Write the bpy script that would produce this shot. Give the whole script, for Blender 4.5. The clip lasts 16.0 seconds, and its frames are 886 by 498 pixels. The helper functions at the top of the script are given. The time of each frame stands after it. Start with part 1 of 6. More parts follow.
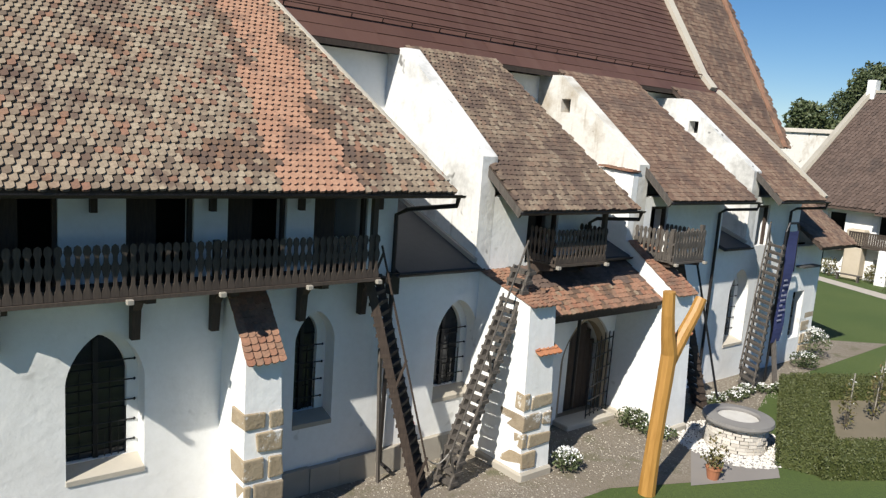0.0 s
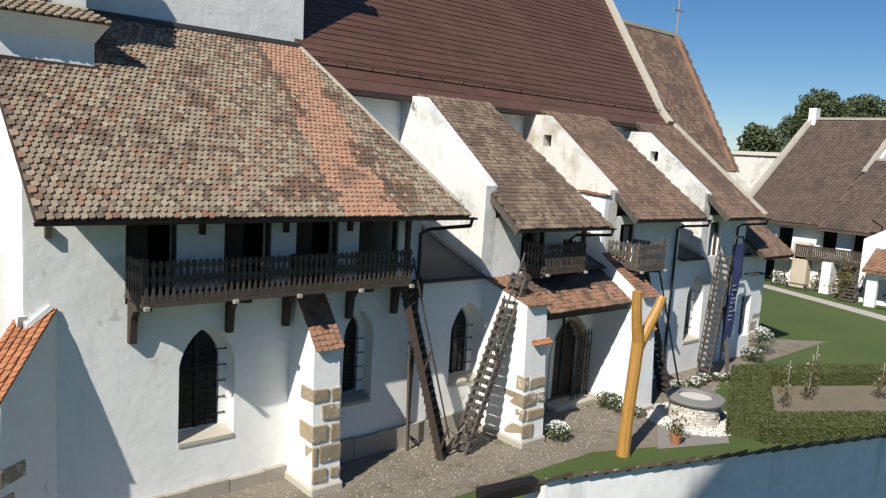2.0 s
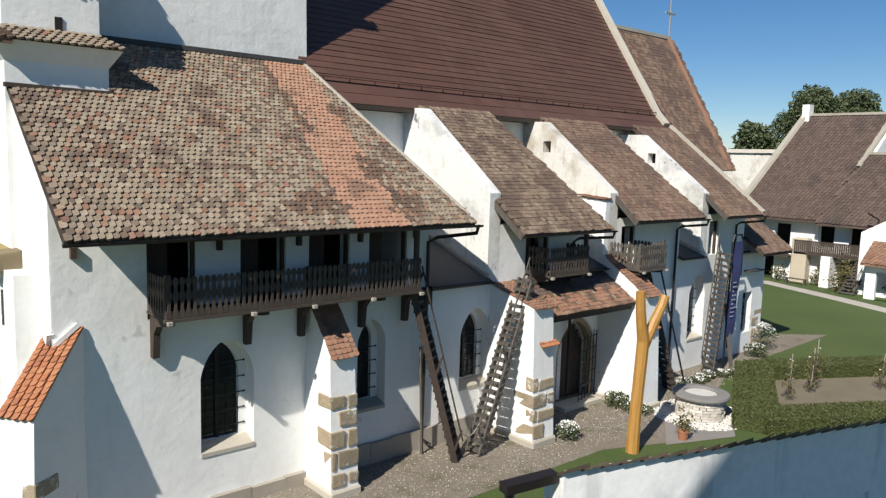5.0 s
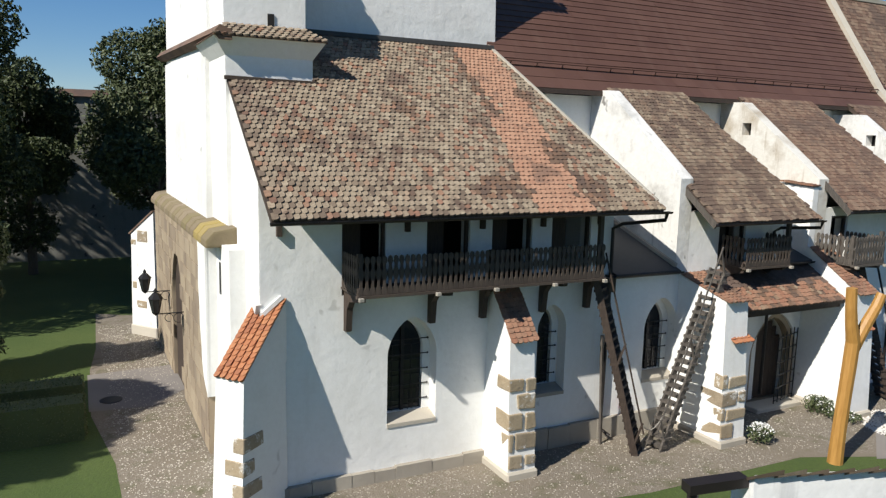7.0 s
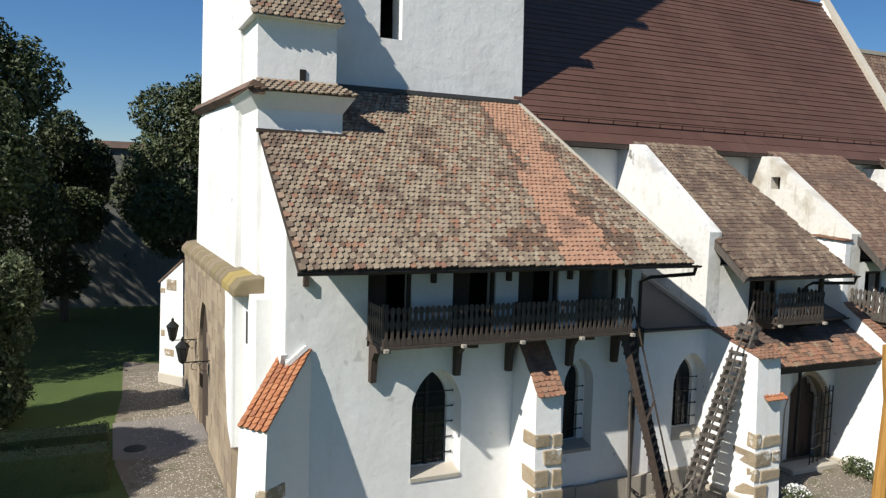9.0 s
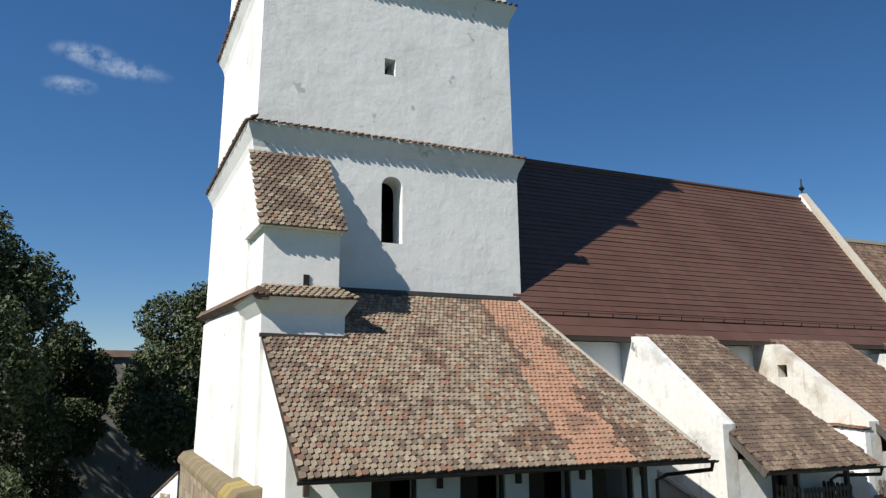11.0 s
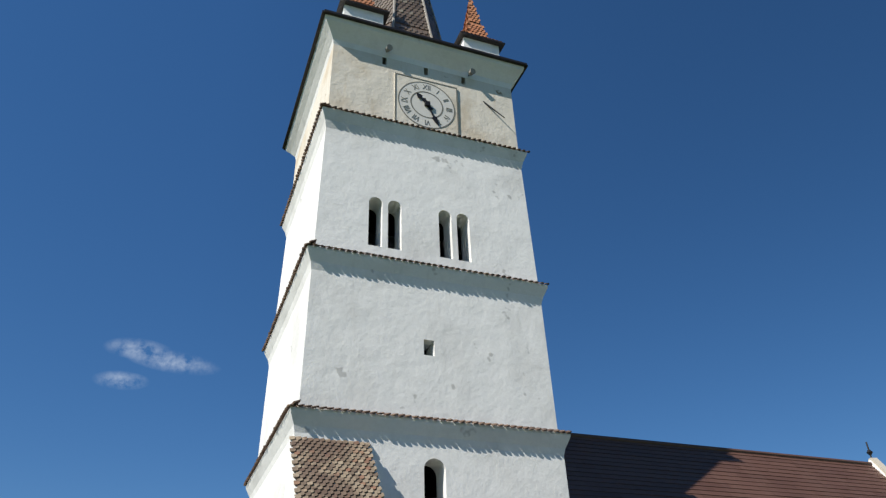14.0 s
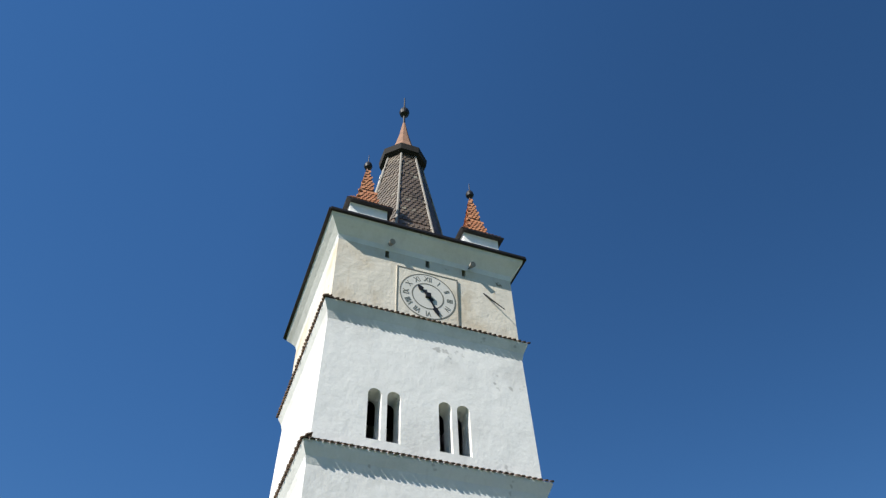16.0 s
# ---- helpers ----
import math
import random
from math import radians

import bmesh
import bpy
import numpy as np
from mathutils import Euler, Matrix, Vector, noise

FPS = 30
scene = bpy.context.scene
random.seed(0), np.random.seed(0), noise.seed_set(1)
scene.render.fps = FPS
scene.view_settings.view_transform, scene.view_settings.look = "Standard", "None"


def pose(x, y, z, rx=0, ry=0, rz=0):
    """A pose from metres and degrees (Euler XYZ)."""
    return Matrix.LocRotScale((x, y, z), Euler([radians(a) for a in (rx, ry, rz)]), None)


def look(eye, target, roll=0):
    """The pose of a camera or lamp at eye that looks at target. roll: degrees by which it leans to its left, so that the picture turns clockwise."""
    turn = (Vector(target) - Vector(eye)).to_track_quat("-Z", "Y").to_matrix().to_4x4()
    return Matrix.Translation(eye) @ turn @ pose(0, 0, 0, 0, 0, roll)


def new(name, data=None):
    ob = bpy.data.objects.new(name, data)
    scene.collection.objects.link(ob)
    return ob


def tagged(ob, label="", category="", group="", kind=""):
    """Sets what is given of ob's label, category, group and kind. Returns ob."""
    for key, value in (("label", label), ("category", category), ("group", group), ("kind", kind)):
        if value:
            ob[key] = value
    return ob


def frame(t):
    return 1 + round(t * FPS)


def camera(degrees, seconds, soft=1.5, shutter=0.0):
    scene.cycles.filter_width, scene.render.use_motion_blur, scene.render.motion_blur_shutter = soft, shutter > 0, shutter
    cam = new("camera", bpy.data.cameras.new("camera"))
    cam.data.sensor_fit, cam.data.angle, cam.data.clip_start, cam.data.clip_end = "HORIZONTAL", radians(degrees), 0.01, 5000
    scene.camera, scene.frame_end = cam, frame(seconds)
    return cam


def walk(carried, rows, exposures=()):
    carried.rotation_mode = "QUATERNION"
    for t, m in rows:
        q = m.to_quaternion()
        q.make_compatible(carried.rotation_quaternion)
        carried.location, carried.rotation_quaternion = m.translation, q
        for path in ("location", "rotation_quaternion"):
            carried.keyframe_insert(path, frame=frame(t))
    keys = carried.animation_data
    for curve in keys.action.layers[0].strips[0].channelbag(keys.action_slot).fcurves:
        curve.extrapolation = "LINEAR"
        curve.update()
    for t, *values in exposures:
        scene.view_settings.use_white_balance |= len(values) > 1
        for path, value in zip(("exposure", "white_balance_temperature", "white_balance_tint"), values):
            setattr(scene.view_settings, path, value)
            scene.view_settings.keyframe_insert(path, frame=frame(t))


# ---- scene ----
cam = camera(61.7, 16.0, soft=1.3)
walk(cam, [
    (0, pose(4.363, 2.866, 8.550, 80.81, -4.10, -37.94)),
    (0.5, pose(3.117, 1.843, 8.736, 80.82, -4.32, -39.43)),
    (1, pose(1.925, 1.031, 8.841, 81.27, -3.58, -40.70)),
    (1.5, pose(0.800, 0.400, 8.872, 82.33, -3.89, -40.73)),
    (2, pose(0.573, 0.289, 8.897, 82.57, -3.60, -40.49)),
    (2.5, pose(0.376, 0.188, 8.930, 82.76, -3.74, -40.87)),
    (3, pose(0.000, 0.000, 9.000, 82.97, -3.47, -41.52)),
    (5.3, pose(0.000, 0.000, 9.000, 83.09, -1.07, -40.17)),
    (5.5, pose(0.000, 0.000, 9.000, 83.02, -0.92, -38.89)),
    (6, pose(0.000, 0.000, 9.000, 82.99, -0.50, -35.82)),
    (6.5, pose(0.000, 0.000, 9.000, 82.88, -0.92, -31.89)),
    (7, pose(0.000, 0.000, 9.000, 81.49, -1.40, -26.66)),
    (7.5, pose(0.000, 0.000, 9.000, 81.11, -1.24, -24.04)),
    (8, pose(0.000, 0.000, 9.000, 81.32, -1.60, -24.09)),
    (8.5, pose(0.000, 0.000, 9.000, 82.77, -1.80, -24.16)),
    (9, pose(0.000, 0.000, 9.000, 85.41, -1.72, -24.60)),
    (9.2, pose(0.000, 0.000, 9.000, 87.17, -1.63, -24.85)),
    (11.3, pose(0.000, 0.000, 9.000, 102.58, 0.34, -24.18)),
    (11.5, pose(0.000, 0.000, 9.000, 103.86, 0.58, -23.98)),
    (12, pose(0.000, 0.000, 9.000, 107.54, 0.98, -23.40)),
    (12.5, pose(0.000, 0.000, 9.000, 111.28, 1.16, -22.62)),
    (13, pose(0.000, 0.000, 9.000, 114.91, 1.85, -21.83)),
    (13.5, pose(0.000, 0.000, 9.000, 118.14, 1.88, -21.06)),
    (14, pose(0.000, 0.000, 9.000, 121.95, 1.52, -20.51)),
    (14.5, pose(0.000, 0.000, 9.000, 125.64, 0.96, -20.63)),
    (15, pose(0.000, 0.000, 9.000, 129.23, 0.67, -20.52)),
    (15.5, pose(0.000, 0.000, 9.000, 132.76, 0.69, -20.51)),
    (16, pose(0.000, 0.000, 9.000, 136.60, 1.26, -20.67)),
], exposures=[(0, 0.60), (1.5, 0.48), (9.2, 0.48), (11.5, 0.45), (14.5, 0.46), (15.5, 0.58), (16, 0.72)])

# ---- light ----
SUN_WAY = Vector((2.6, 1.0, -2.5)).normalized()
sun_el = math.asin(-SUN_WAY.z)
sun_az = math.atan2(-SUN_WAY.x, -SUN_WAY.y)
world = bpy.data.worlds.new("sky")
scene.world = world
world.use_nodes = True
wn = world.node_tree.nodes
sky = wn.new("ShaderNodeTexSky")
sky.sky_type = 'NISHITA'
sky.sun_disc = False
sky.sun_elevation = sun_el
sky.sun_rotation = sun_az
sky.altitude = 600
sky.air_density = 1.0
sky.dust_density = 0.0
sky.ozone_density = 4.0
wn["Background"].inputs[1].default_value = 0.084
hue = wn.new("ShaderNodeHueSaturation")
hue.inputs["Saturation"].default_value = 1.22
world.node_tree.links.new(sky.outputs[0], hue.inputs["Color"])
even = wn.new("ShaderNodeMix")
even.data_type = 'RGBA'
even.inputs[0].default_value = 0.35
even.inputs[7].default_value = (0.34, 0.96, 2.6, 1)
world.node_tree.links.new(hue.outputs[0], even.inputs[6])
# the sky deepens high up, away from the sun
aim = wn.new("ShaderNodeTexCoord")
axes = wn.new("ShaderNodeSeparateXYZ")
world.node_tree.links.new(aim.outputs["Generated"], axes.inputs[0])
deep = wn.new("ShaderNodeMath")
deep.operation = 'MULTIPLY'
world.node_tree.links.new(axes.outputs["X"], deep.inputs[0])
world.node_tree.links.new(axes.outputs["Z"], deep.inputs[1])
fade = wn.new("ShaderNodeMapRange")
fade.inputs["From Max"].default_value = 0.5
fade.inputs["To Min"].default_value = 1.0
fade.inputs["To Max"].default_value = 0.70
world.node_tree.links.new(deep.outputs[0], fade.inputs["Value"])
tone = wn.new("ShaderNodeVectorMath")
tone.operation = 'SCALE'
world.node_tree.links.new(even.outputs[2], tone.inputs[0])
world.node_tree.links.new(fade.outputs[0], tone.inputs["Scale"])
world.node_tree.links.new(tone.outputs[0], wn["Background"].inputs[0])
sun = new("sun", bpy.data.lights.new("sun", 'SUN'))
sun.data.energy = 4.6
sun.data.angle = radians(0.53)
sun.data.color = (1.0, 0.95, 0.86)
sun.matrix_world = look((-40, -20, 60), tuple(Vector((-40, -20, 60)) + SUN_WAY))


# ---- materials ----
class Mat:
    """A node material with a short way to add and link nodes."""

    def __init__(self, name, rough=0.8, metal=0.0):
        self.m = bpy.data.materials.new(name)
        self.m.use_nodes = True
        self.t = self.m.node_tree
        self.b = self.t.nodes["Principled BSDF"]
        self.b.inputs["Roughness"].default_value = rough
        self.b.inputs["Metallic"].default_value = metal
        self.co = self.node("ShaderNodeNewGeometry").outputs["Position"]

    def node(self, kind):
        return self.t.nodes.new(kind)

    def link(self, a, b):
        self.t.links.new(a, b)

    def noise(self, scale, detail=4.0, rough=0.55, stretch=None):
        n = self.node("ShaderNodeTexNoise")
        n.inputs["Scale"].default_value = scale
        n.inputs["Detail"].default_value = detail
        n.inputs["Roughness"].default_value = rough
        if stretch:
            mp = self.node("ShaderNodeMapping")
            mp.inputs["Scale"].default_value = stretch
            self.link(self.co, mp.inputs[0])
            self.link(mp.outputs[0], n.inputs["Vector"])
        else:
            self.link(self.co, n.inputs["Vector"])
        return n.outputs["Fac"]

    def ramp(self, fac, stops):
        r = self.node("ShaderNodeValToRGB")
        e = r.color_ramp.elements
        while len(e) < len(stops):
            e.new(0.5)
        for el, (p, c) in zip(e, stops):
            el.position = p
            el.color = (*c, 1) if len(c) == 3 else c
        self.link(fac, r.inputs[0])
        return r.outputs[0]

    def mix(self, fac, a, b, kind='MIX'):
        n = self.node("ShaderNodeMix")
        n.data_type = 'RGBA'
        n.blend_type = kind
        for sock, v in ((n.inputs[0], fac), (n.inputs[6], a), (n.inputs[7], b)):
            if isinstance(v, (int, float)):
                sock.default_value = v
            elif isinstance(v, tuple):
                sock.default_value = (*v, 1)
            else:
                self.link(v, sock)
        return n.outputs[2]

    def color(self, c):
        if isinstance(c, tuple):
            self.b.inputs["Base Color"].default_value = (*c, 1)
        else:
            self.link(c, self.b.inputs["Base Color"])
        return self

    def bump(self, fac, strength=0.3, dist=0.02):
        n = self.node("ShaderNodeBump")
        n.inputs["Strength"].default_value = strength
        n.inputs["Distance"].default_value = dist
        self.link(fac, n.inputs["Height"])
        self.link(n.outputs[0], self.b.inputs["Normal"])
        return self


def g(v):
    return (v, v, v)


def plaster(name, base, stain, amount=0.5, relief=0.06, size=1.0):
    m = Mat(name, 0.9)
    big = m.noise(0.35 * size, 6, 0.6)
    streak = m.noise(size, 5, 0.65, (1.6, 1.6, 0.22))
    fine = m.noise(7, 6, 0.6)
    c = m.mix(m.ramp(big, [(0.50, g(0)), (0.75, g(amount))]), base, stain)
    c = m.mix(m.ramp(streak, [(0.58, g(0)), (0.78, g(amount * 0.7))]), c, stain)
    c = m.mix(m.ramp(fine, [(0.35, g(0.10)), (0.6, g(0.0))]), c, stain)
    spot = m.noise(0.8, 3, 0.8)
    c = m.mix(m.ramp(spot, [(0.66, g(0)), (0.70, g(amount))]), c, tuple(0.6 * v for v in stain))
    m.color(c)
    add = m.node("ShaderNodeMath")
    add.operation = 'ADD'
    m.link(m.noise(1.1, 4, 0.6), add.inputs[0])
    mul = m.node("ShaderNodeMath")
    mul.operation = 'MULTIPLY'
    mul.inputs[1].default_value = 0.22
    m.link(m.noise(6, 5, 0.65), mul.inputs[0])
    m.link(mul.outputs[0], add.inputs[1])
    m.bump(add.outputs[0], 0.45, relief)
    return m.m


def tile_mat(name, cols, moss, seed_scale=1.0, moss_at=(0.5, 0.66), rough=0.85):
    """Fired clay: each tile its own shade, with lichen and soot in patches."""
    m = Mat(name, rough)
    rnd = m.node("ShaderNodeNewGeometry").outputs["Random Per Island"]
    obj = m.node("ShaderNodeObjectInfo").outputs["Random"]
    s = m.node("ShaderNodeMath")
    s.operation = 'ADD'
    m.link(rnd, s.inputs[0])
    m.link(obj, s.inputs[1])
    fr = m.node("ShaderNodeMath")
    fr.operation = 'FRACT'
    m.link(s.outputs[0], fr.inputs[0])
    c = m.ramp(fr.outputs[0], cols)
    patch = m.noise(0.55 * seed_scale, 5, 0.65)
    c = m.mix(m.ramp(patch, [(moss_at[0], g(0)), (moss_at[1], g(0.75))]), c, moss)
    grain = m.noise(14, 5, 0.7)
    c = m.mix(m.ramp(grain, [(0.3, g(0.55)), (0.7, g(0))]), c, moss)
    m.color(c)
    m.bump(m.noise(30, 4, 0.6), 0.3, 0.01)
    return m.m


def wood(name, dark, light, rough=0.8, scale=6.0):
    m = Mat(name, rough)
    gr = m.noise(scale, 6, 0.65, (4, 4, 0.5))
    rnd = m.node("ShaderNodeObjectInfo").outputs["Random"]
    c = m.mix(m.ramp(gr, [(0.3, g(0)), (0.7, g(1))]), dark, light)
    c = m.mix(0.25, c, m.ramp(rnd, [(0, dark), (1, light)]))
    m.color(c)
    m.bump(gr, 0.4, 0.01)
    return m.m


M_PLASTER = plaster("white_limewash", (0.80, 0.80, 0.78), (0.50, 0.48, 0.43), 0.35)
M_TOWER = plaster("tower_limewash", (0.76, 0.76, 0.74), (0.48, 0.47, 0.44), 0.55, 0.08)
M_OLDPLASTER = plaster("worn_limewash", (0.66, 0.64, 0.59), (0.27, 0.20, 0.115), 0.95, 0.1, 2.0)
M_WORNWALL = plaster("weathered_limewash", (0.70, 0.69, 0.66), (0.20, 0.19, 0.17), 0.85, 0.09, 2.2)
M_CLOCKWALL = plaster("ochre_patched_plaster", (0.66, 0.62, 0.54), (0.50, 0.40, 0.27), 1.0, 0.12)
M_TILE = tile_mat("weathered_clay_tile", [(0.0, (0.11, 0.082, 0.058)), (0.2, (0.20, 0.155, 0.108)), (0.45, (0.31, 0.255, 0.18)), (0.62, (0.25, 0.195, 0.135)), (0.8, (0.36, 0.30, 0.215)), (0.9, (0.27, 0.165, 0.105)), (0.96, (0.25, 0.13, 0.08)), (1.0, (0.09, 0.062, 0.045))], (0.085, 0.052, 0.038), 1.0, (0.545, 0.605))
M_TILE_C = tile_mat("mossy_brown_tile", [(0.0, (0.09, 0.062, 0.045)), (0.25, (0.17, 0.122, 0.085)), (0.5, (0.25, 0.19, 0.13)), (0.75, (0.19, 0.12, 0.08)), (0.9, (0.29, 0.235, 0.165)), (1.0, (0.11, 0.07, 0.05))], (0.075, 0.048, 0.036), 1.4, (0.49, 0.60))
M_TILE_B = tile_mat("brown_clay_tile", [(0.0, (0.120, 0.067, 0.044)), (0.4, (0.190, 0.116, 0.077)), (0.75, (0.254, 0.176, 0.120)), (1.0, (0.141, 0.092, 0.064))], (0.075, 0.05, 0.04), 1.2, (0.48, 0.62))
# dark roofs of the court houses; also paints shade on the porch's upper rows
M_TILE_D = tile_mat("sooty_dark_and_porch_shade_tile", [(0.0, (0.085, 0.055, 0.042)), (0.5, (0.115, 0.075, 0.058)), (1.0, (0.14, 0.095, 0.075))], (0.05, 0.038, 0.032), 0.6)
M_TILE_O = tile_mat("repaired_orange_tile", [(0.0, (0.350, 0.179, 0.110)), (0.5, (0.423, 0.239, 0.152)), (1.0, (0.322, 0.175, 0.110))], (0.14, 0.085, 0.06), 0.9, (0.55, 0.605))
M_TILE_S = tile_mat("sooty_brown_tile", [(0.0, (0.085, 0.055, 0.04)), (0.3, (0.17, 0.10, 0.06)), (0.6, (0.10, 0.065, 0.048)), (0.85, (0.24, 0.13, 0.075)), (1.0, (0.32, 0.25, 0.17))], (0.06, 0.042, 0.032), 1.5, (0.6, 0.8))
M_TILE_R = tile_mat("reddish_old_tile", [(0.0, (0.22, 0.10, 0.065)), (0.5, (0.30, 0.15, 0.095)), (1.0, (0.25, 0.16, 0.11))], (0.10, 0.065, 0.045), 1.5, (0.5, 0.66))
M_TILE_NEW = tile_mat("bright_orange_tile", [(0.0, (0.40, 0.145, 0.06)), (0.5, (0.46, 0.20, 0.09)), (1.0, (0.33, 0.125, 0.06))], (0.16, 0.07, 0.04), 1.0, (0.62, 0.8))
M_TILE_PORCH = tile_mat("porch_clay_tile", [(0.0, (0.27, 0.12, 0.07)), (0.5, (0.34, 0.18, 0.11)), (1.0, (0.24, 0.14, 0.09))], (0.09, 0.06, 0.045), 2.0)
M_TILE_SPIRE = tile_mat("glazed_spire_tile", [(0.0, (0.09, 0.065, 0.045)), (0.5, (0.15, 0.11, 0.08)), (0.9, (0.17, 0.13, 0.09)), (1.0, (0.3, 0.28, 0.22))], (0.05, 0.04, 0.03), 1.5, (0.5, 0.66), 0.45)


def metal_roof():
    m = Mat("brown_sheet_roof", 0.55)
    big = m.noise(0.25, 4, 0.6)
    st = m.noise(1.2, 5, 0.7, (1.6, 0.16, 0.16))
    c = m.mix(m.ramp(big, [(0.35, g(0)), (0.65, g(1))]), (0.090, 0.043, 0.029), (0.118, 0.060, 0.041))
    c = m.mix(m.ramp(st, [(0.5, g(0)), (0.75, g(0.5))]), c, (0.145, 0.088, 0.064))
    rnd = m.node("ShaderNodeNewGeometry").outputs["Random Per Island"]
    c = m.mix(0.35, c, m.ramp(rnd, [(0, (0.07, 0.033, 0.026)), (1, (0.125, 0.064, 0.048))]))
    m.color(c)
    m.bump(m.noise(5, 4), 0.2, 0.02)
    return m.m


M_SHEET = metal_roof()
M_DARKWOOD = wood("dark_stained_wood", (0.030, 0.020, 0.015), (0.075, 0.052, 0.038))
M_RAIL = wood("brown_balcony_wood", (0.032, 0.024, 0.019), (0.088, 0.066, 0.05))
M_GREYWOOD = wood("weathered_grey_wood", (0.04, 0.034, 0.029), (0.125, 0.108, 0.092))
M_PALEWOOD = wood("pale_sawn_wood", (0.22, 0.20, 0.165), (0.38, 0.35, 0.30))
M_POLE = wood("golden_oak", (0.31, 0.155, 0.035), (0.47, 0.255, 0.07), 0.5, 3.0)


def plain(name, col, rough=0.6, metal=0.0, var=0.25, scale=6):
    m = Mat(name, rough, metal)
    n = m.noise(scale, 5, 0.6)
    m.color(m.mix(m.ramp(n, [(0.35, g(0)), (0.7, g(var))]), col, tuple(v * 0.5 for v in col)))
    m.bump(n, 0.15, 0.01)
    return m.m


M_IRON = plain("black_iron", (0.018, 0.018, 0.02), 0.5, 0.4)
M_GUTTER = plain("dark_painted_gutter", (0.022, 0.018, 0.017), 0.45, 0.3)
# near-black that stands in for indoor shade; on the spire collar its own colour
M_DARK = plain("shade_black_and_collar", (0.015, 0.013, 0.012), 0.95)
M_LEAD = plain("grey_slate_felt", (0.055, 0.055, 0.055), 0.8)
M_CHAIN = plain("grey_rope", (0.3, 0.28, 0.25), 0.8)
M_BANNER = plain("blue_banner_cloth", (0.035, 0.045, 0.14), 0.85, 0, 0.3, 2)
M_GREYCLOTH = plain("grey_cloth", (0.35, 0.34, 0.33), 0.9)
M_RED = plain("red_enamel", (0.35, 0.02, 0.02), 0.4)
M_BARS = plain("white_ink", (0.30, 0.30, 0.38), 0.8)
M_TERRACOTTA = plain("terracotta", (0.35, 0.14, 0.07), 0.8)
M_HILL = plain("haze_tinted_hill", (0.20, 0.28, 0.36), 1.0)


def stone(name, a, b, c2, scale=3.0, bump=0.6):
    m = Mat(name, 0.92)
    n = m.noise(scale, 6, 0.65)
    big = m.noise(scale * 0.25, 4, 0.6)
    rnd = m.node("ShaderNodeNewGeometry").outputs["Random Per Island"]
    obj = m.node("ShaderNodeObjectInfo").outputs["Random"]
    col = m.mix(m.ramp(n, [(0.3, g(0)), (0.7, g(1))]), a, b)
    col = m.mix(m.ramp(big, [(0.45, g(0)), (0.65, g(0.7))]), col, c2)
    col = m.mix(0.35, col, m.ramp(rnd, [(0, c2), (0.5, a), (1, b)]))
    col = m.mix(0.45, col, m.ramp(obj, [(0, c2), (0.5, a), (1, b)]))
    m.color(col)
    m.bump(n, bump, 0.03)
    return m.m


M_STONE = stone("ochre_sandstone", (0.30, 0.235, 0.16), (0.43, 0.355, 0.25), (0.17, 0.13, 0.10))


def quoin_mat():
    """Ochre sandstone with old limewash left in patches."""
    m = Mat("quoin_sandstone", 0.92)
    n = m.noise(3.5, 6, 0.7)
    obj = m.node("ShaderNodeObjectInfo").outputs["Random"]
    c = m.mix(m.ramp(n, [(0.3, g(0)), (0.7, g(1))]), (0.26, 0.20, 0.125), (0.40, 0.33, 0.235))
    c = m.mix(0.4, c, m.ramp(obj, [(0, (0.20, 0.165, 0.13)), (0.5, (0.33, 0.255, 0.16)), (1, (0.42, 0.35, 0.25))]))
    wash = m.noise(2.3, 6, 0.75)
    c = m.mix(m.ramp(wash, [(0.56, g(0)), (0.62, g(0.85))]), c, (0.74, 0.73, 0.70))
    pit = m.noise(11, 5, 0.7)
    c = m.mix(m.ramp(pit, [(0.28, g(0.7)), (0.42, g(0))]), c, (0.12, 0.095, 0.07))
    m.color(c)
    m.bump(n, 0.9, 0.04)
    return m.m


M_QUOIN = quoin_mat()
M_FOOT = stone("plinth_stone", (0.42, 0.38, 0.31), (0.52, 0.48, 0.41), (0.26, 0.23, 0.19))
M_MOSSY = stone("mossy_coping_stone", (0.17, 0.13, 0.085), (0.25, 0.20, 0.13), (0.16, 0.14, 0.04))
M_LICHEN = stone("yellow_lichen_stone", (0.30, 0.22, 0.045), (0.34, 0.27, 0.10), (0.24, 0.19, 0.13), 4)
M_WELL = stone("pale_well_stone", (0.52, 0.48, 0.42), (0.66, 0.62, 0.56), (0.36, 0.32, 0.27), 6)
M_WELLRIM = stone("grey_concrete_rim", (0.20, 0.19, 0.18), (0.28, 0.27, 0.25), (0.13, 0.12, 0.11), 5, 0.3)
M_PEBBLE = stone("white_pebble", (0.50, 0.475, 0.43), (0.68, 0.66, 0.62), (0.34, 0.31, 0.27), 12)
M_RUBBLE = stone("rubble_stone", (0.45, 0.38, 0.28), (0.55, 0.48, 0.38), (0.28, 0.22, 0.15), 2)
# the trees' shade on this wall is put into its dark base colour
M_CURTAIN = plaster("curtain_wall_painted_shade", (0.20, 0.20, 0.18), (0.08, 0.08, 0.07), 0.9)


